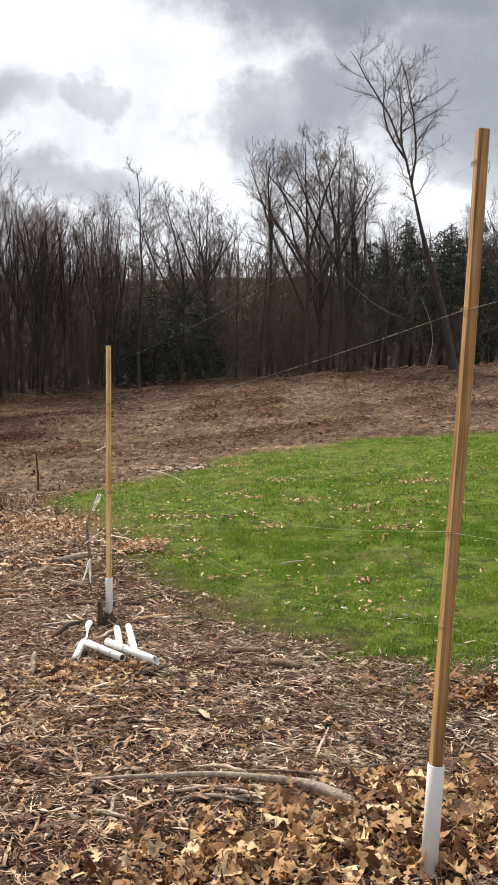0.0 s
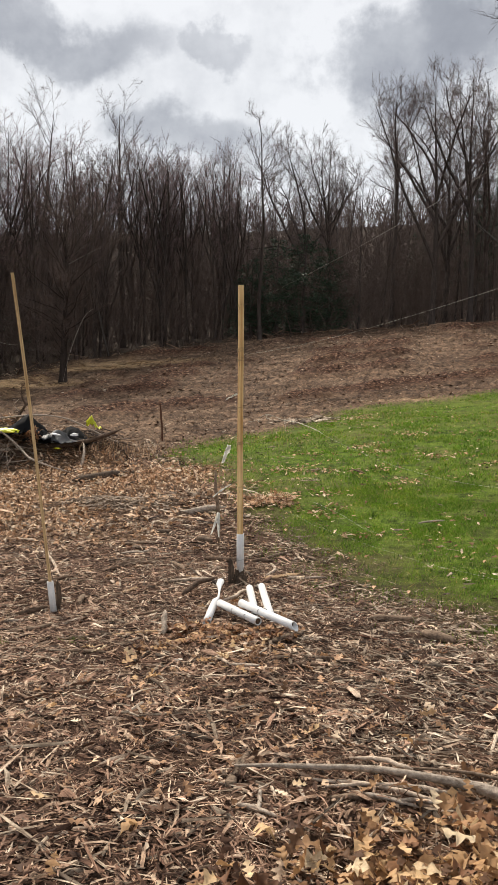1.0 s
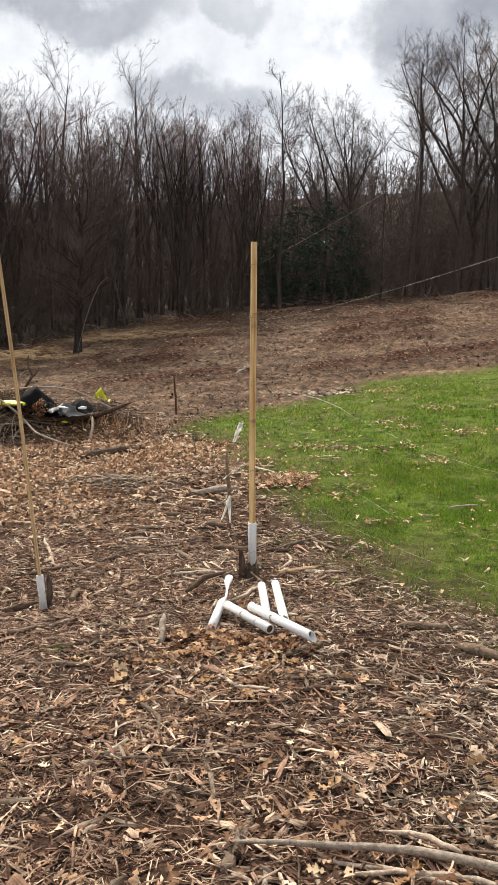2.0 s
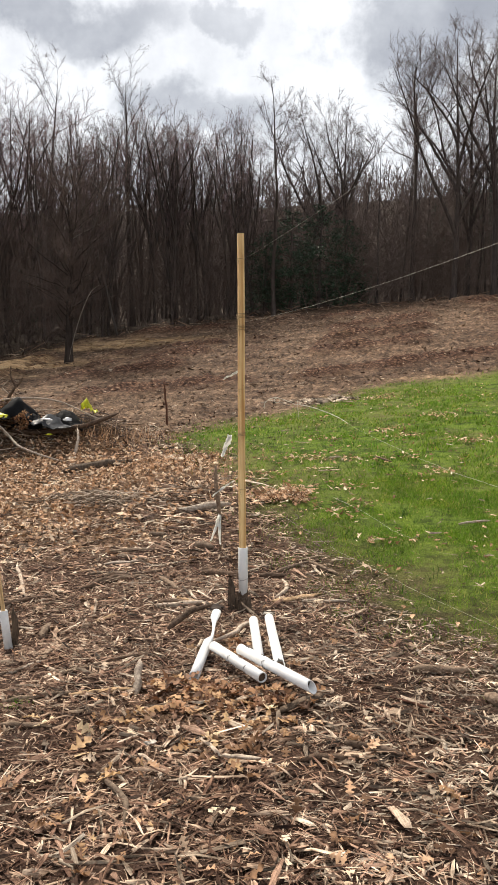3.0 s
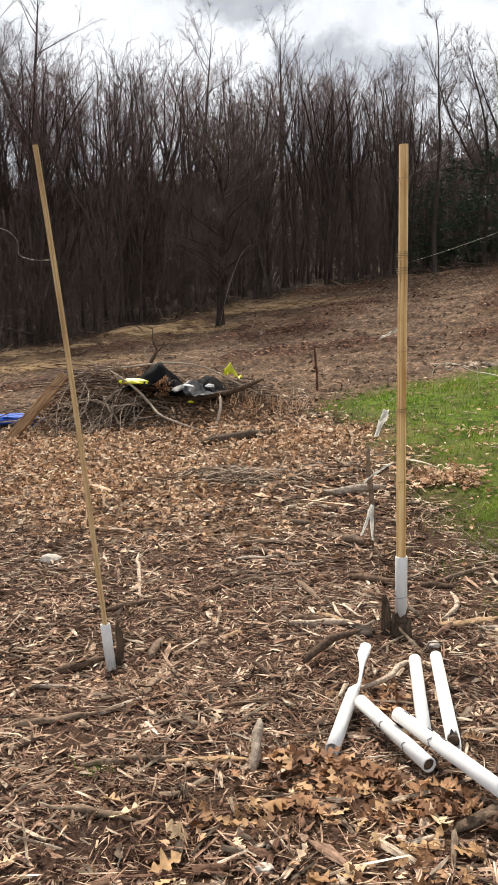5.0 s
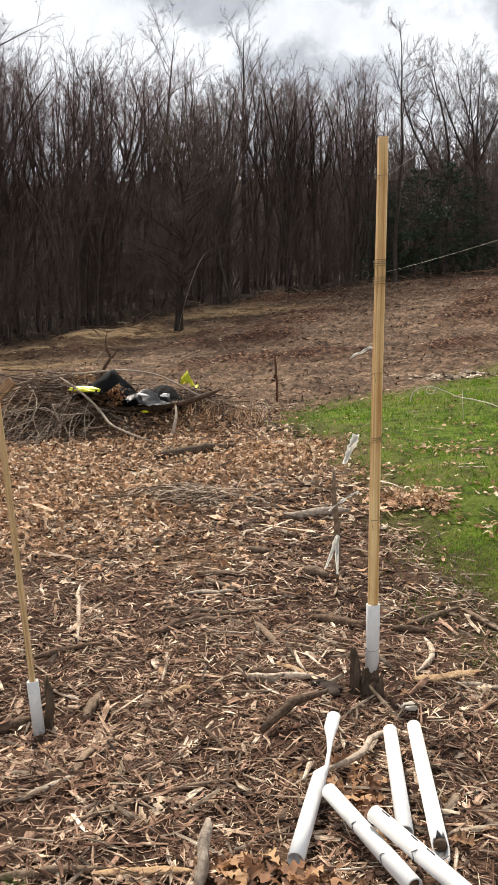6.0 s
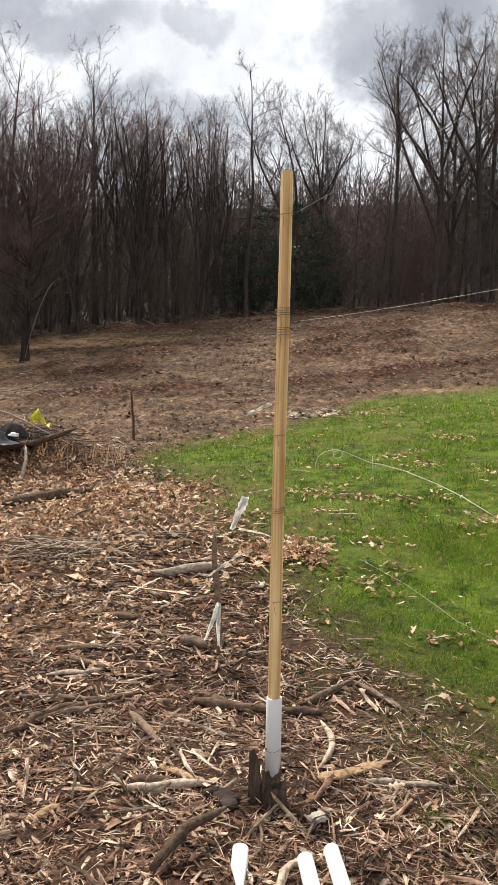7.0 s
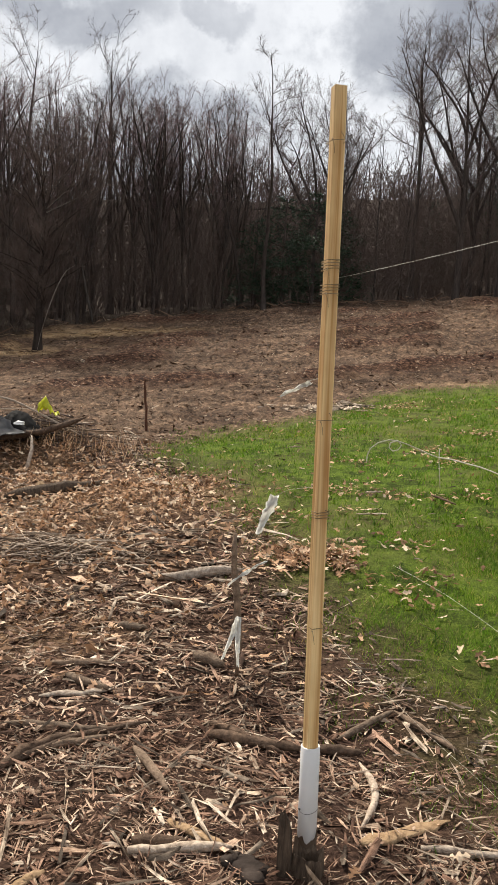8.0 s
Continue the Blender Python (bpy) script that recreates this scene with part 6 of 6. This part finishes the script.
def leaves(name, x, y, size, mat, label, lift=0.012, curl=0.5, tilt=0.35, stack=0.02, shape=OAK):
    """Lobed oak leaves, folded along the rib and curled."""
    n, k = len(x), len(shape)
    s = size * np.minimum(np.exp(gen.normal(0, 0.27, n)), 1.35)
    px = np.concatenate([shape[:, 0]] * 3)
    py = np.concatenate([shape[:, 1], -shape[:, 1], np.zeros(k)])
    px, py = px[None] - 0.5, py[None] * gen.uniform(0.6, 1.05, n)[:, None]
    py = py * (1 + gen.normal(0, 0.12, (n, 3 * k)))
    c1, c2 = gen.normal(0.35, curl, n)[:, None], gen.normal(0.25, curl, n)[:, None]
    pz = c1 * py ** 2 * 1.6 + c2 * px ** 2 * 0.9 + 0.25 * np.abs(py) * gen.uniform(-0.6, 1.2, n)[:, None] + gen.normal(0, 0.02, (n, 3 * k))
    v = np.stack([px * s[:, None], py * s[:, None], pz * s[:, None]], -1)
    v = turned(v, gen.uniform(0, 6.283, n), gen.normal(0, tilt, n), gen.normal(0, tilt, n) + np.where(gen.uniform(0, 1, n) < 0.35, np.pi, 0))
    low = v[:, :, 2].min(axis=1)
    v = settle(x, y, v, lift - low * 0.6 + gen.exponential(stack, n))
    f = []
    for i in range(k - 1):
        f += [[2 * k + i, 2 * k + i + 1, i + 1], [2 * k + i, i + 1, i], [2 * k + i, k + i + 1, 2 * k + i + 1], [2 * k + i, k + i, k + i + 1]]
    f = (np.array(f)[None] + (np.arange(n) * 3 * k)[:, None, None]).reshape(-1, 3)
    return tagged(new(name, mesh_of(name, v.reshape(-1, 3), f, mat)), label, "leaves", "", "stuff")


def off_lawn(x, y):
    return np.clip(1 - soft(lawn_depth(x, y) + 0.25 * wobble(x, y, 2.2) + 0.1 * wobble(x, y, 9.0), -0.25, 0.55), 0.012, 1)


def patchy(x, y):
    return 0.55 + 0.45 * np.clip(wobble(x, y, 1.9) + 0.6, 0, 1)


def bed(x, y):
    return np.clip(spots(x, y, LEAFBEDS) * 1.4, 0, 1)


def beside_path(x, y):
    inner = soft(x - 0.75 + 0.78 * y + 0.4 * wobble(x, y, 1.3), -1.0, 0.25) * soft(0.31 * y + 0.35 - x + 0.3 * wobble(x, y, 1.6), -0.9, 0.2)
    return np.maximum(inner, 0.2 * np.clip(1.6 - np.hypot(x + 1.0, y - 4.5) / 4.5, 0, 1)) * soft(y, -1.0, 2.6)


# fine and coarse chips, thick near the path and thinner further off
def grey_side(x, y):
    return soft(x + 0.45 * wobble(x, y, 1.7) + 0.15 * (y - 6), -1.1, 0.1)


def clump(x, y):
    bare = 1 - 0.5 * spots(x, y, [(-1.15, 6.85, 0.9, 0.55), (-0.5, 7.3, 0.6, 0.4)])
    return bare * (0.28 + 0.72 * soft(drift(x, y, 0.22, 41), 0.32, 0.58))


x, y = scatter(200000, -6.5, 3.4, -1.0, 9.5, lambda x, y: off_lawn(x, y) * clump(x, y) * beside_path(x, y) * (1 - 0.85 * grey_side(x, y)))
chips("wood_chips", x, y, 0.046, 0.0066, CHIP, "fine brown shredded wood mulch", lift=0.001)
x, y = scatter(200000, -6.0, 3.4, 0.0, 9.5, lambda x, y: off_lawn(x, y) * clump(x, y) * np.clip((1 - patchy(x + 3, y)) * 0.6 + 0.9 * grey_side(x, y), 0, 1) * beside_path(x, y))
chips("grey_wood_chips", x, y, 0.052, 0.0066, GREYCHIP, "grey weathered shredded wood mulch", lift=0.004)
x, y = scatter(40000, -6.5, 3.4, -1.0, 9.5, lambda x, y: off_lawn(x, y) * beside_path(x, y) * (1 - 0.8 * grey_side(x, y)) * (0.25 + 0.75 * soft(drift(x, y, 0.5, 43), 0.35, 0.6)) * (1 - 0.5 * spots(x, y, [(-1.15, 6.85, 0.9, 0.55)])))
chips("coarse_wood_chips", x, y, 0.074, 0.0112, CHIP, "coarse brown wood splinters on the mulch", lift=0.008, thick=0.24, tilt=0.12)
x, y = scatter(9500, -6.0, 3.4, -1.0, 9.5, lambda x, y: off_lawn(x, y) * beside_path(x, y) * (0.2 + 0.8 * soft(drift(x, y, 0.6, 47), 0.40, 0.6)))
chips("pale_wood_splinters", x, y, 0.13, 0.0105, GREYCHIP, "pale grey wood splinters on the mulch", lift=0.010, thick=0.28, tilt=0.12)
x, y = scatter(30000, -9.5, -0.5, 9.0, 16.0, lambda x, y: off_lawn(x, y) * (1 - 0.5 * bed(x, y)))
chips("wood_chips", x, y, 0.08, 0.013, CHIP, "brown shredded mulch near the brush pile", lift=0.002)
x, y = scatter(3800, -9.5, -0.5, 9.0, 16.0, lambda x, y: off_lawn(x, y) * (0.2 + 0.8 * soft(drift(x, y, 0.9, 53), 0.4, 0.65)))
chips("pale_wood_splinters", x, y, 0.20, 0.020, GREYCHIP, "pale splinters near the brush pile", lift=0.010)
x, y = scatter(16000, -12, 8, -8.0, 10.0, lambda x, y: off_lawn(x, y) * (1 - beside_path(x, y)) * np.clip(1.5 - np.hypot(x + 1, y - 4) / 9, 0, 1))
chips("wood_chips", x, y, 0.075, 0.013, CHIP, "brown shredded mulch at the edges", lift=0.002)
x, y = scatter(95000, -3.4, 1.3, 2.7, 7.6, lambda x, y: off_lawn(x, y) * soft(beside_path(x, y), 0.3, 0.9) * clump(x + 5, y))
chips("wood_chips", x, y, 0.055, 0.0036, CHIP, "fine shredded bark and wood fibres of the mulch", lift=0.0)

# oak leaves
near_bed = [(0.62, 3.05, 0.42, 0.24), (0.18, 2.93, 0.40, 0.16), (1.15, 3.25, 0.35, 0.25), (0.66, 3.45, 0.16, 0.12), (-0.2, 2.72, 0.3, 0.12)]
x, y = scatter(7500, -1.0, 1.9, 2.3, 4.3, lambda x, y: np.clip(spots(x, y, near_bed) * 1.3, 0, 1))
pick = gen.uniform(0, 1, len(x)) < 0.72
leaves("oak_leaves", x[~pick], y[~pick], 0.084, RUSTLEAF, "rust-brown oak leaves in a deep drift", stack=0.02, curl=0.95, tilt=0.38)
x, y = x[pick], y[pick]
leaves("oak_leaves", x, y, 0.094, TANLEAF, "deep drift of pale tan oak leaves", stack=0.02, curl=0.95, tilt=0.38)
PIPE_LINES = ((-1.011, 6.335, -0.882, 5.745), (-0.930, 6.395, -0.775, 5.715), (-1.139, 5.85, -0.826, 5.472), (-0.972, 5.685, -0.588, 5.372), (-1.172, 5.575, -1.193, 5.965))


def off_pipes(x, y, gap=0.052):
    free = np.ones(np.shape(x))
    for x0, y0, x1, y1 in PIPE_LINES:
        dx, dy = x1 - x0, y1 - y0
        k = np.clip(((x - x0) * dx + (y - y0) * dy) / (dx * dx + dy * dy), 0, 1)
        free *= np.hypot(x - x0 - k * dx, y - y0 - k * dy) > gap
    return free


x, y = scatter(1700, -1.6, -0.5, 4.75, 5.85, lambda x, y: off_pipes(x, y) * np.clip(spots(x, y, [(-1.06, 5.38, 0.23, 0.13), (-0.80, 5.32, 0.13, 0.09), (-1.30, 5.48, 0.12, 0.09)]) * 1.1, 0, 1))
leaves("oak_leaves", x, y, 0.080, RUSTLEAF, "heap of rust-brown oak leaves around the pipes", stack=0.012, curl=0.7, tilt=0.3)
x, y = scatter(420, -1.3, -0.8, 5.6, 6.2, lambda x, y: off_pipes(x, y, 0.06) * np.clip(spots(x, y, [(-1.0, 5.95, 0.18, 0.16)]) * 1.3, 0, 1))
leaves("oak_leaves", x, y, 0.075, RUSTLEAF, "brown oak leaves between the pipes", stack=0.008)
x, y = scatter(2600, -3.4, 1.8, 2.4, 9.5, lambda x, y: off_lawn(x, y) * np.clip(0.15 + 0.85 * spots(x, y, [(-0.75, 4.7, 0.7, 0.5), (-0.4, 4.3, 0.6, 0.5), (-1.7, 4.3, 0.8, 0.5), (-0.9, 3.6, 0.6, 0.5), (-1.0, 4.9, 0.5, 0.3)]), 0, 1))
leaves("oak_leaves", x, y, 0.058, LITTER, "scattered brown and tan oak leaves on the mulch", stack=0.010)
x, y = scatter(1000, -1.9, -0.3, 4.2, 5.6, lambda x, y: off_pipes(x, y) * np.clip(spots(x, y, [(-1.0, 4.85, 0.14, 0.10), (-0.85, 5.12, 0.20, 0.08), (-1.35, 5.12, 0.12, 0.12), (-0.75, 4.95, 0.10, 0.10), (-1.25, 4.62, 0.08, 0.06)]) * 0.8, 0, 1))
leaves("oak_leaves", x, y, 0.080, TANLEAF, "loose drifts of tan oak leaves on the mulch", stack=0.010, curl=0.7)
x, y = scatter(150, -1.8, 0.6, 2.8, 5.2, lambda x, y: 0.4 + 0 * x)
leaves("oak_leaves", x, y, 0.076, TANLEAF, "scattered pale yellow oak leaves", stack=0.012)
x, y = scatter(24000, -10.5, -1.4, 8.0, 14.8, lambda x, y: off_lawn(x, y) * np.clip(spots(x, y, LEAFBEDS[:5] + LEAFBEDS[7:]) * 1.1 + 0.05, 0, 1))
leaves("leaf_litter", x, y, 0.066, LITTER, "thick tan and brown leaf litter before the brush pile", stack=0.016, curl=0.9, tilt=0.45, shape=SMALL)
x, y = scatter(2200, -2.1, -0.8, 9.5, 10.9, lambda x, y: np.clip(spots(x, y, [(-1.40, 10.2, 0.24, 0.26), (-1.15, 10.1, 0.1, 0.2)]) * 1.3, 0, 1))
leaves("oak_leaves", x, y, 0.085, LITTER, "small drift of tan oak leaves on the lawn", stack=0.018)
x, y = scatter(520, 1.0, 1.9, 4.4, 5.1, lambda x, y: np.clip(spots(x, y, [(1.4, 4.75, 0.3, 0.2)]) * 1.4, 0, 1))
leaves("oak_leaves", x, y, 0.085, RUSTLEAF, "drift of brown oak leaves at the lawn edge", stack=0.03)
tufts = [(-0.70, 10.5, 0.22, 0.16), (-0.89, 10.77, 0.16, 0.10), (-0.78, 9.61, 0.20, 0.12), (-0.64, 9.36, 0.16, 0.1), (-1.13, 11.55, 0.12, 0.1), (-0.32, 11.82, 0.16, 0.12), (-1.13, 13.76, 0.2, 0.16), (0.0, 13.8, 0.25, 0.2), (-0.46, 18.9, 0.4, 0.25), (1.2, 8.2, 0.18, 0.14), (1.6, 12.2, 0.3, 0.16), (0.6, 15.8, 0.4, 0.2), (-0.70, 12.05, 0.18, 0.16), (0.0, 12.0, 0.14, 0.12), (-0.55, 9.9, 0.2, 0.15), (0.3, 11.2, 0.2, 0.2), (-1.3, 12.3, 0.4, 0.2), (0.9, 13.1, 0.3, 0.2), (-0.2, 8.6, 0.3, 0.15), (-0.3, 14.6, 0.3, 0.25), (1.9, 10.6, 0.3, 0.2), (-1.9, 11.4, 0.4, 0.25), (3.0, 14.5, 0.5, 0.3)]
x, y = scatter(22000, -3.5, 6, 6.5, 20, lambda x, y: (lawn_depth(x, y) > 0) * np.clip(spots(x, y, tufts) * 0.7 + 0.02 + 0.30 * soft(drift(x, y, 0.5, 71), 0.55, 0.8), 0, 1))
x2, y2 = scatter(90000, -3.5, 6, 6.5, 20, lambda x, y: (lawn_depth(x, y) > 0) * spots(x, y, tufts) ** 1.5 * 0.45)
x, y = np.concatenate([x, x2]), np.concatenate([y, y2])
leaves("oak_leaves", x, y, 0.058, LITTER, "fallen brown leaves scattered on the lawn", stack=0.012, lift=0.014, shape=SMALL)
x, y = scatter(16000, -3.5, 7, 5.0, 20, lambda x, y: (lawn_depth(x, y) > 0) * (0.07 + 0.25 * soft(-y, -9, -5.5)))
chips("lawn_chips", x, y, 0.055, 0.013, GREYCHIP, "pale wood chips scattered on the lawn", lift=0.022)


def blades_at(x, y, tall, wide):
    """One bent blade of grass at each place."""
    n = len(x)
    a, h, w = gen.uniform(0, 6.283, n), tall * gen.uniform(0.45, 1.3, n), wide * gen.uniform(0.6, 1.3, n)
    bx, by = gen.normal(0, 0.6, n) * h, gen.normal(0, 0.6, n) * h
    z = np.zeros(n)
    v = np.stack([np.stack([np.cos(a) * w, np.sin(a) * w, z - 0.006], -1), np.stack([-np.cos(a) * w, -np.sin(a) * w, z - 0.006], -1), np.stack([bx, by, h], -1)], 1)
    v = settle(x, y, v, np.zeros(n))
    return v


def blades(name, n, x0, x1, y0, y1, tall, wide, label):
    x, y = gen.uniform(x0, x1, n), gen.uniform(y0, y1, n)
    d = lawn_depth(x, y) + 0.22 * wobble(x, y, 2.2) + 0.08 * wobble(x, y, 9.0)
    ok = gen.uniform(0, 1, n) < soft(d, -0.45, 1.0 + 1.0 * soft(-x, -0.5, 0.5) * soft(-y, -11.0, -9.0)) * soft(x1 - x + 0.4 * wobble(x, y, 2.0), 0.0, 1.4) * np.clip(0.04 + soft(drift(x, y, 0.30, 61), 0.30, 0.66) * (0.25 + 1.1 * soft(drift(x, y, 1.3, 67), 0.25, 0.7)), 0.04, 1)
    x, y = x[ok], y[ok]
    v = blades_at(x, y, tall, wide)
    n = len(x)
    return tagged(new(name, mesh_of(name, v.reshape(-1, 3), np.arange(3 * n).reshape(-1, 3), GRASS)), label, "grass", "", "stuff")


blades("grass", 390000, -2.2, 4.0, 4.6, 11.0, 0.036, 0.0024, "short fresh green lawn grass")
x, y = scatter(60000, -3.0, 5.0, 5.4, 16.0, lambda x, y: (lawn_depth(x, y) > 0.2) * soft(drift(x, y, 0.16, 73), 0.66, 0.85))
v = blades_at(x, y, 0.062, 0.0042)
tagged(new("lawn_weeds", mesh_of("lawn_weeds", v.reshape(-1, 3), np.arange(3 * len(x)).reshape(-1, 3), WEED)), "dark green broad-leaved weeds in the lawn", "weeds", "", "stuff")
blades("grass", 150000, -4.0, 7.5, 11.0, 22.9, 0.05, 0.006, "short fresh green lawn grass further off")

for px, py in ((-2.44, 5.28), (-1.95, 5.28), (-0.55, 6.75)):
    tuft = blades_at(np.full(70, px) + gen.normal(0, 0.03, 70), np.full(70, py) + gen.normal(0, 0.03, 70), 0.035, 0.0022)
    tagged(new("weed_tuft", mesh_of("weed_tuft", tuft.reshape(-1, 3), np.arange(210).reshape(-1, 3), GRASS)), "small green weed tuft coming up through the mulch", "weed", "weed tufts in the mulch")

# cleared field: broken sticks, clods and ridges of debris

x, y = scatter(170000, -24, 17, 15.0, 42.5, lambda x, y: (lawn_depth(x, y) < 0.1) * (y < treeline(x) + 1) * (0.10 + 0.5 * soft(drift(x, y * 2.2, 1.6, 83), 0.45, 0.75) + 0.4 * ridge(x, y)))
chips("field_debris", x, y, 0.075, 0.020, FIELDBIT, "broken brown sticks and bark on the cleared field", "debris", 0.6, 0.3, 0.008)
x, y = scatter(130000, -24, 17, 20.0, 42.5, lambda x, y: (lawn_depth(x, y) < -0.1) * (y < treeline(x) + 1) * ridge(x, y) ** 1.3)
chips("ridge_slash", x, y, 0.10, 0.024, RIDGEBIT, "rows of raked rust-brown slash across the field", "debris", 0.35, 0.15, 0.02 + 0.16 * ridge(x, y) * gen.uniform(0, 1, len(x)))
x, y = scatter(24000, -24, 17, 15.0, 42.5, lambda x, y: (lawn_depth(x, y) < 0.1) * (0.12 + 0.7 * ridge(x, y)) * (y < treeline(x) + 1))
chips("field_sticks", x, y, 0.11, 0.016, GREYCHIP, "pale sticks strewn over the cleared field", "debris", 0.8, 0.2, 0.03 + 0.15 * ridge(x, y))
x, y = scatter(5000, -30, 17, 28, 46, lambda x, y: np.exp(-((y - treeline(x) - 0.4) / 0.9) ** 2))
chips("edge_slash", x, y, 0.6, 0.022, FIELDBIT, "grey cut branches heaped along the wood's edge", "debris", 0.9, 0.3, 0.08)
x, y = scatter(16000, -24, 8, 21, 35, lambda x, y: zones(x, y)[3])
chips("straw", x, y, 0.30, 0.014, STRAW, "dry yellow straw on the field", "straw", 0.3, 0.2, 0.01)

x, y = scatter(1500, -3.2, -0.6, 18.3, 19.9, lambda x, y: spots(x, y, [(-1.75, 19.1, 0.55, 0.25)]))
chips("pale_bark_scraps", x, y, 0.16, 0.04, GREYCHIP, "pale flat scraps of bark at the lawn's far edge", "debris", 0.4, 0.1, 0.01)
n = 500
x, y = gen.normal(-4.75, 0.5, n), gen.normal(14.35, 0.35, n)
h, a = gen.uniform(0.12, 0.36, n), gen.uniform(0, 6.283, n)
v = np.stack([np.stack([np.cos(a) * 0.005, np.sin(a) * 0.005, 0 * a - 0.01], -1), np.stack([-np.cos(a) * 0.005, -np.sin(a) * 0.005, 0 * a - 0.01], -1), np.stack([gen.normal(0, 0.4, n) * h, gen.normal(0, 0.4, n) * h, h], -1)], 1)
v = settle(x, y, v, np.zeros(n))
tagged(new("dry_grass", mesh_of("dry_grass", v.reshape(-1, 3), np.arange(3 * n).reshape(-1, 3), LITTER)), "rust-brown dead grass beside the brush pile", "grass", "", "stuff")
n = 3800
u, w = gen.normal(0, 0.45, n), gen.normal(0, 0.4, n)
leaves("leaf_litter", BX - 0.35 + 1.6 * u, BY - 0.2 + 0.8 * w, 0.08, LITTER, "brown leaves caught in the brush pile", 0.04 + 0.78 * np.clip(1 - 1.1 * (u * u + w * w), 0, 1) * gen.uniform(0.6, 1.0, n), 0.8, 0.7, 0.02, SMALL)

n = 130
leaves("oak_leaves", gen.normal(-5.80, 0.055, n), gen.normal(13.52, 0.03, n), 0.06, RUSTLEAF, "cluster of rust-red dead leaves caught on the plastic", 0.30 + 0.26 * gen.uniform(0, 1, n), 0.7, 0.9, 0.0, SMALL)

# ---- single splinters and leaves that stand out, laid on the ground ----
for px, py, r, words in ((-3.76, 7.66, 0.062, "pale lump of stone in the mulch"), (-1.20, 4.93, 0.022, "small white pebble on the mulch"), (-0.98, 6.72, 0.028, "flat pale stone on the mulch")):
    crumpled("stone", (px, py, zat(px, py) + r * 0.5), (r * 1.3, r, r * 0.6), STONE, words, px, 20, 0.42, "stone")
ground_ob = bpy.data.objects["ground"]


def share(name, k, keep):
    """Small meshes of one piece each, out of the same shapes as the litter."""
    out = []
    for i in range(k):
        one = keep(i)
        me = one.data
        co = np.empty(len(me.vertices) * 3, dtype=np.float32)
        me.vertices.foreach_get("co", co)
        co = co.reshape(-1, 3)
        mid = np.array([0.0, 0.0, zat(0, -6)])
        co -= mid
        me.vertices.foreach_set("co", co.ravel())
        me.name = name
        bpy.data.objects.remove(one)
        out.append(me)
    return out


spot_x, spot_y = np.array([0.0]), np.array([-6.0])
OAK_TAN = island_material("single_tan_leaf", [(0.0, (0.20, 0.105, 0.055)), (0.5, (0.42, 0.26, 0.14)), (1.0, (0.68, 0.51, 0.31))], 0.7, 40, 0.3, 0.25, True)
SPLIT = island_material("single_wood_splinter", [(0.0, (0.07, 0.04, 0.028)), (0.5, (0.26, 0.165, 0.11)), (1.0, (0.62, 0.50, 0.38))], 0.9, 90, 0.2, 0.0, True)
splinter_meshes = share("wood_splinter", 14, lambda i: chips("wood_splinter", spot_x, spot_y, 0.16, 0.025, SPLIT, "x", thick=0.3, tilt=0.1, lift=0.012))
leaf_meshes = share("oak_leaf", 14, lambda i: leaves("oak_leaf", spot_x, spot_y, 0.070, OAK_TAN, "x", stack=0.012))
lot = random.Random(9)
for name, meshes, count in (("wood_splinter", splinter_meshes, 290), ("oak_leaf", leaf_meshes, 130)):
    made = 0
    while made < count:
        px, py = lot.uniform(-2.6, 0.9), lot.uniform(2.9, 8.6)
        if float(lawn_depth(px, py)) > -0.15 or (abs(px + 0.95) < 0.4 and abs(py - 5.9) < 0.6) or math.hypot(px + 1.16, py - 6.88) < 0.2:
            continue
        if name == "oak_leaf" and py > 5.6 and lot.random() < 0.7:
            continue
        ob = new(name, lot.choice(meshes))
        ob.parent = ground_ob
        ob.matrix_world = pose(px, py, zat(px, py) + 0.006, 0, 0, lot.uniform(0, 360))
        made += 1
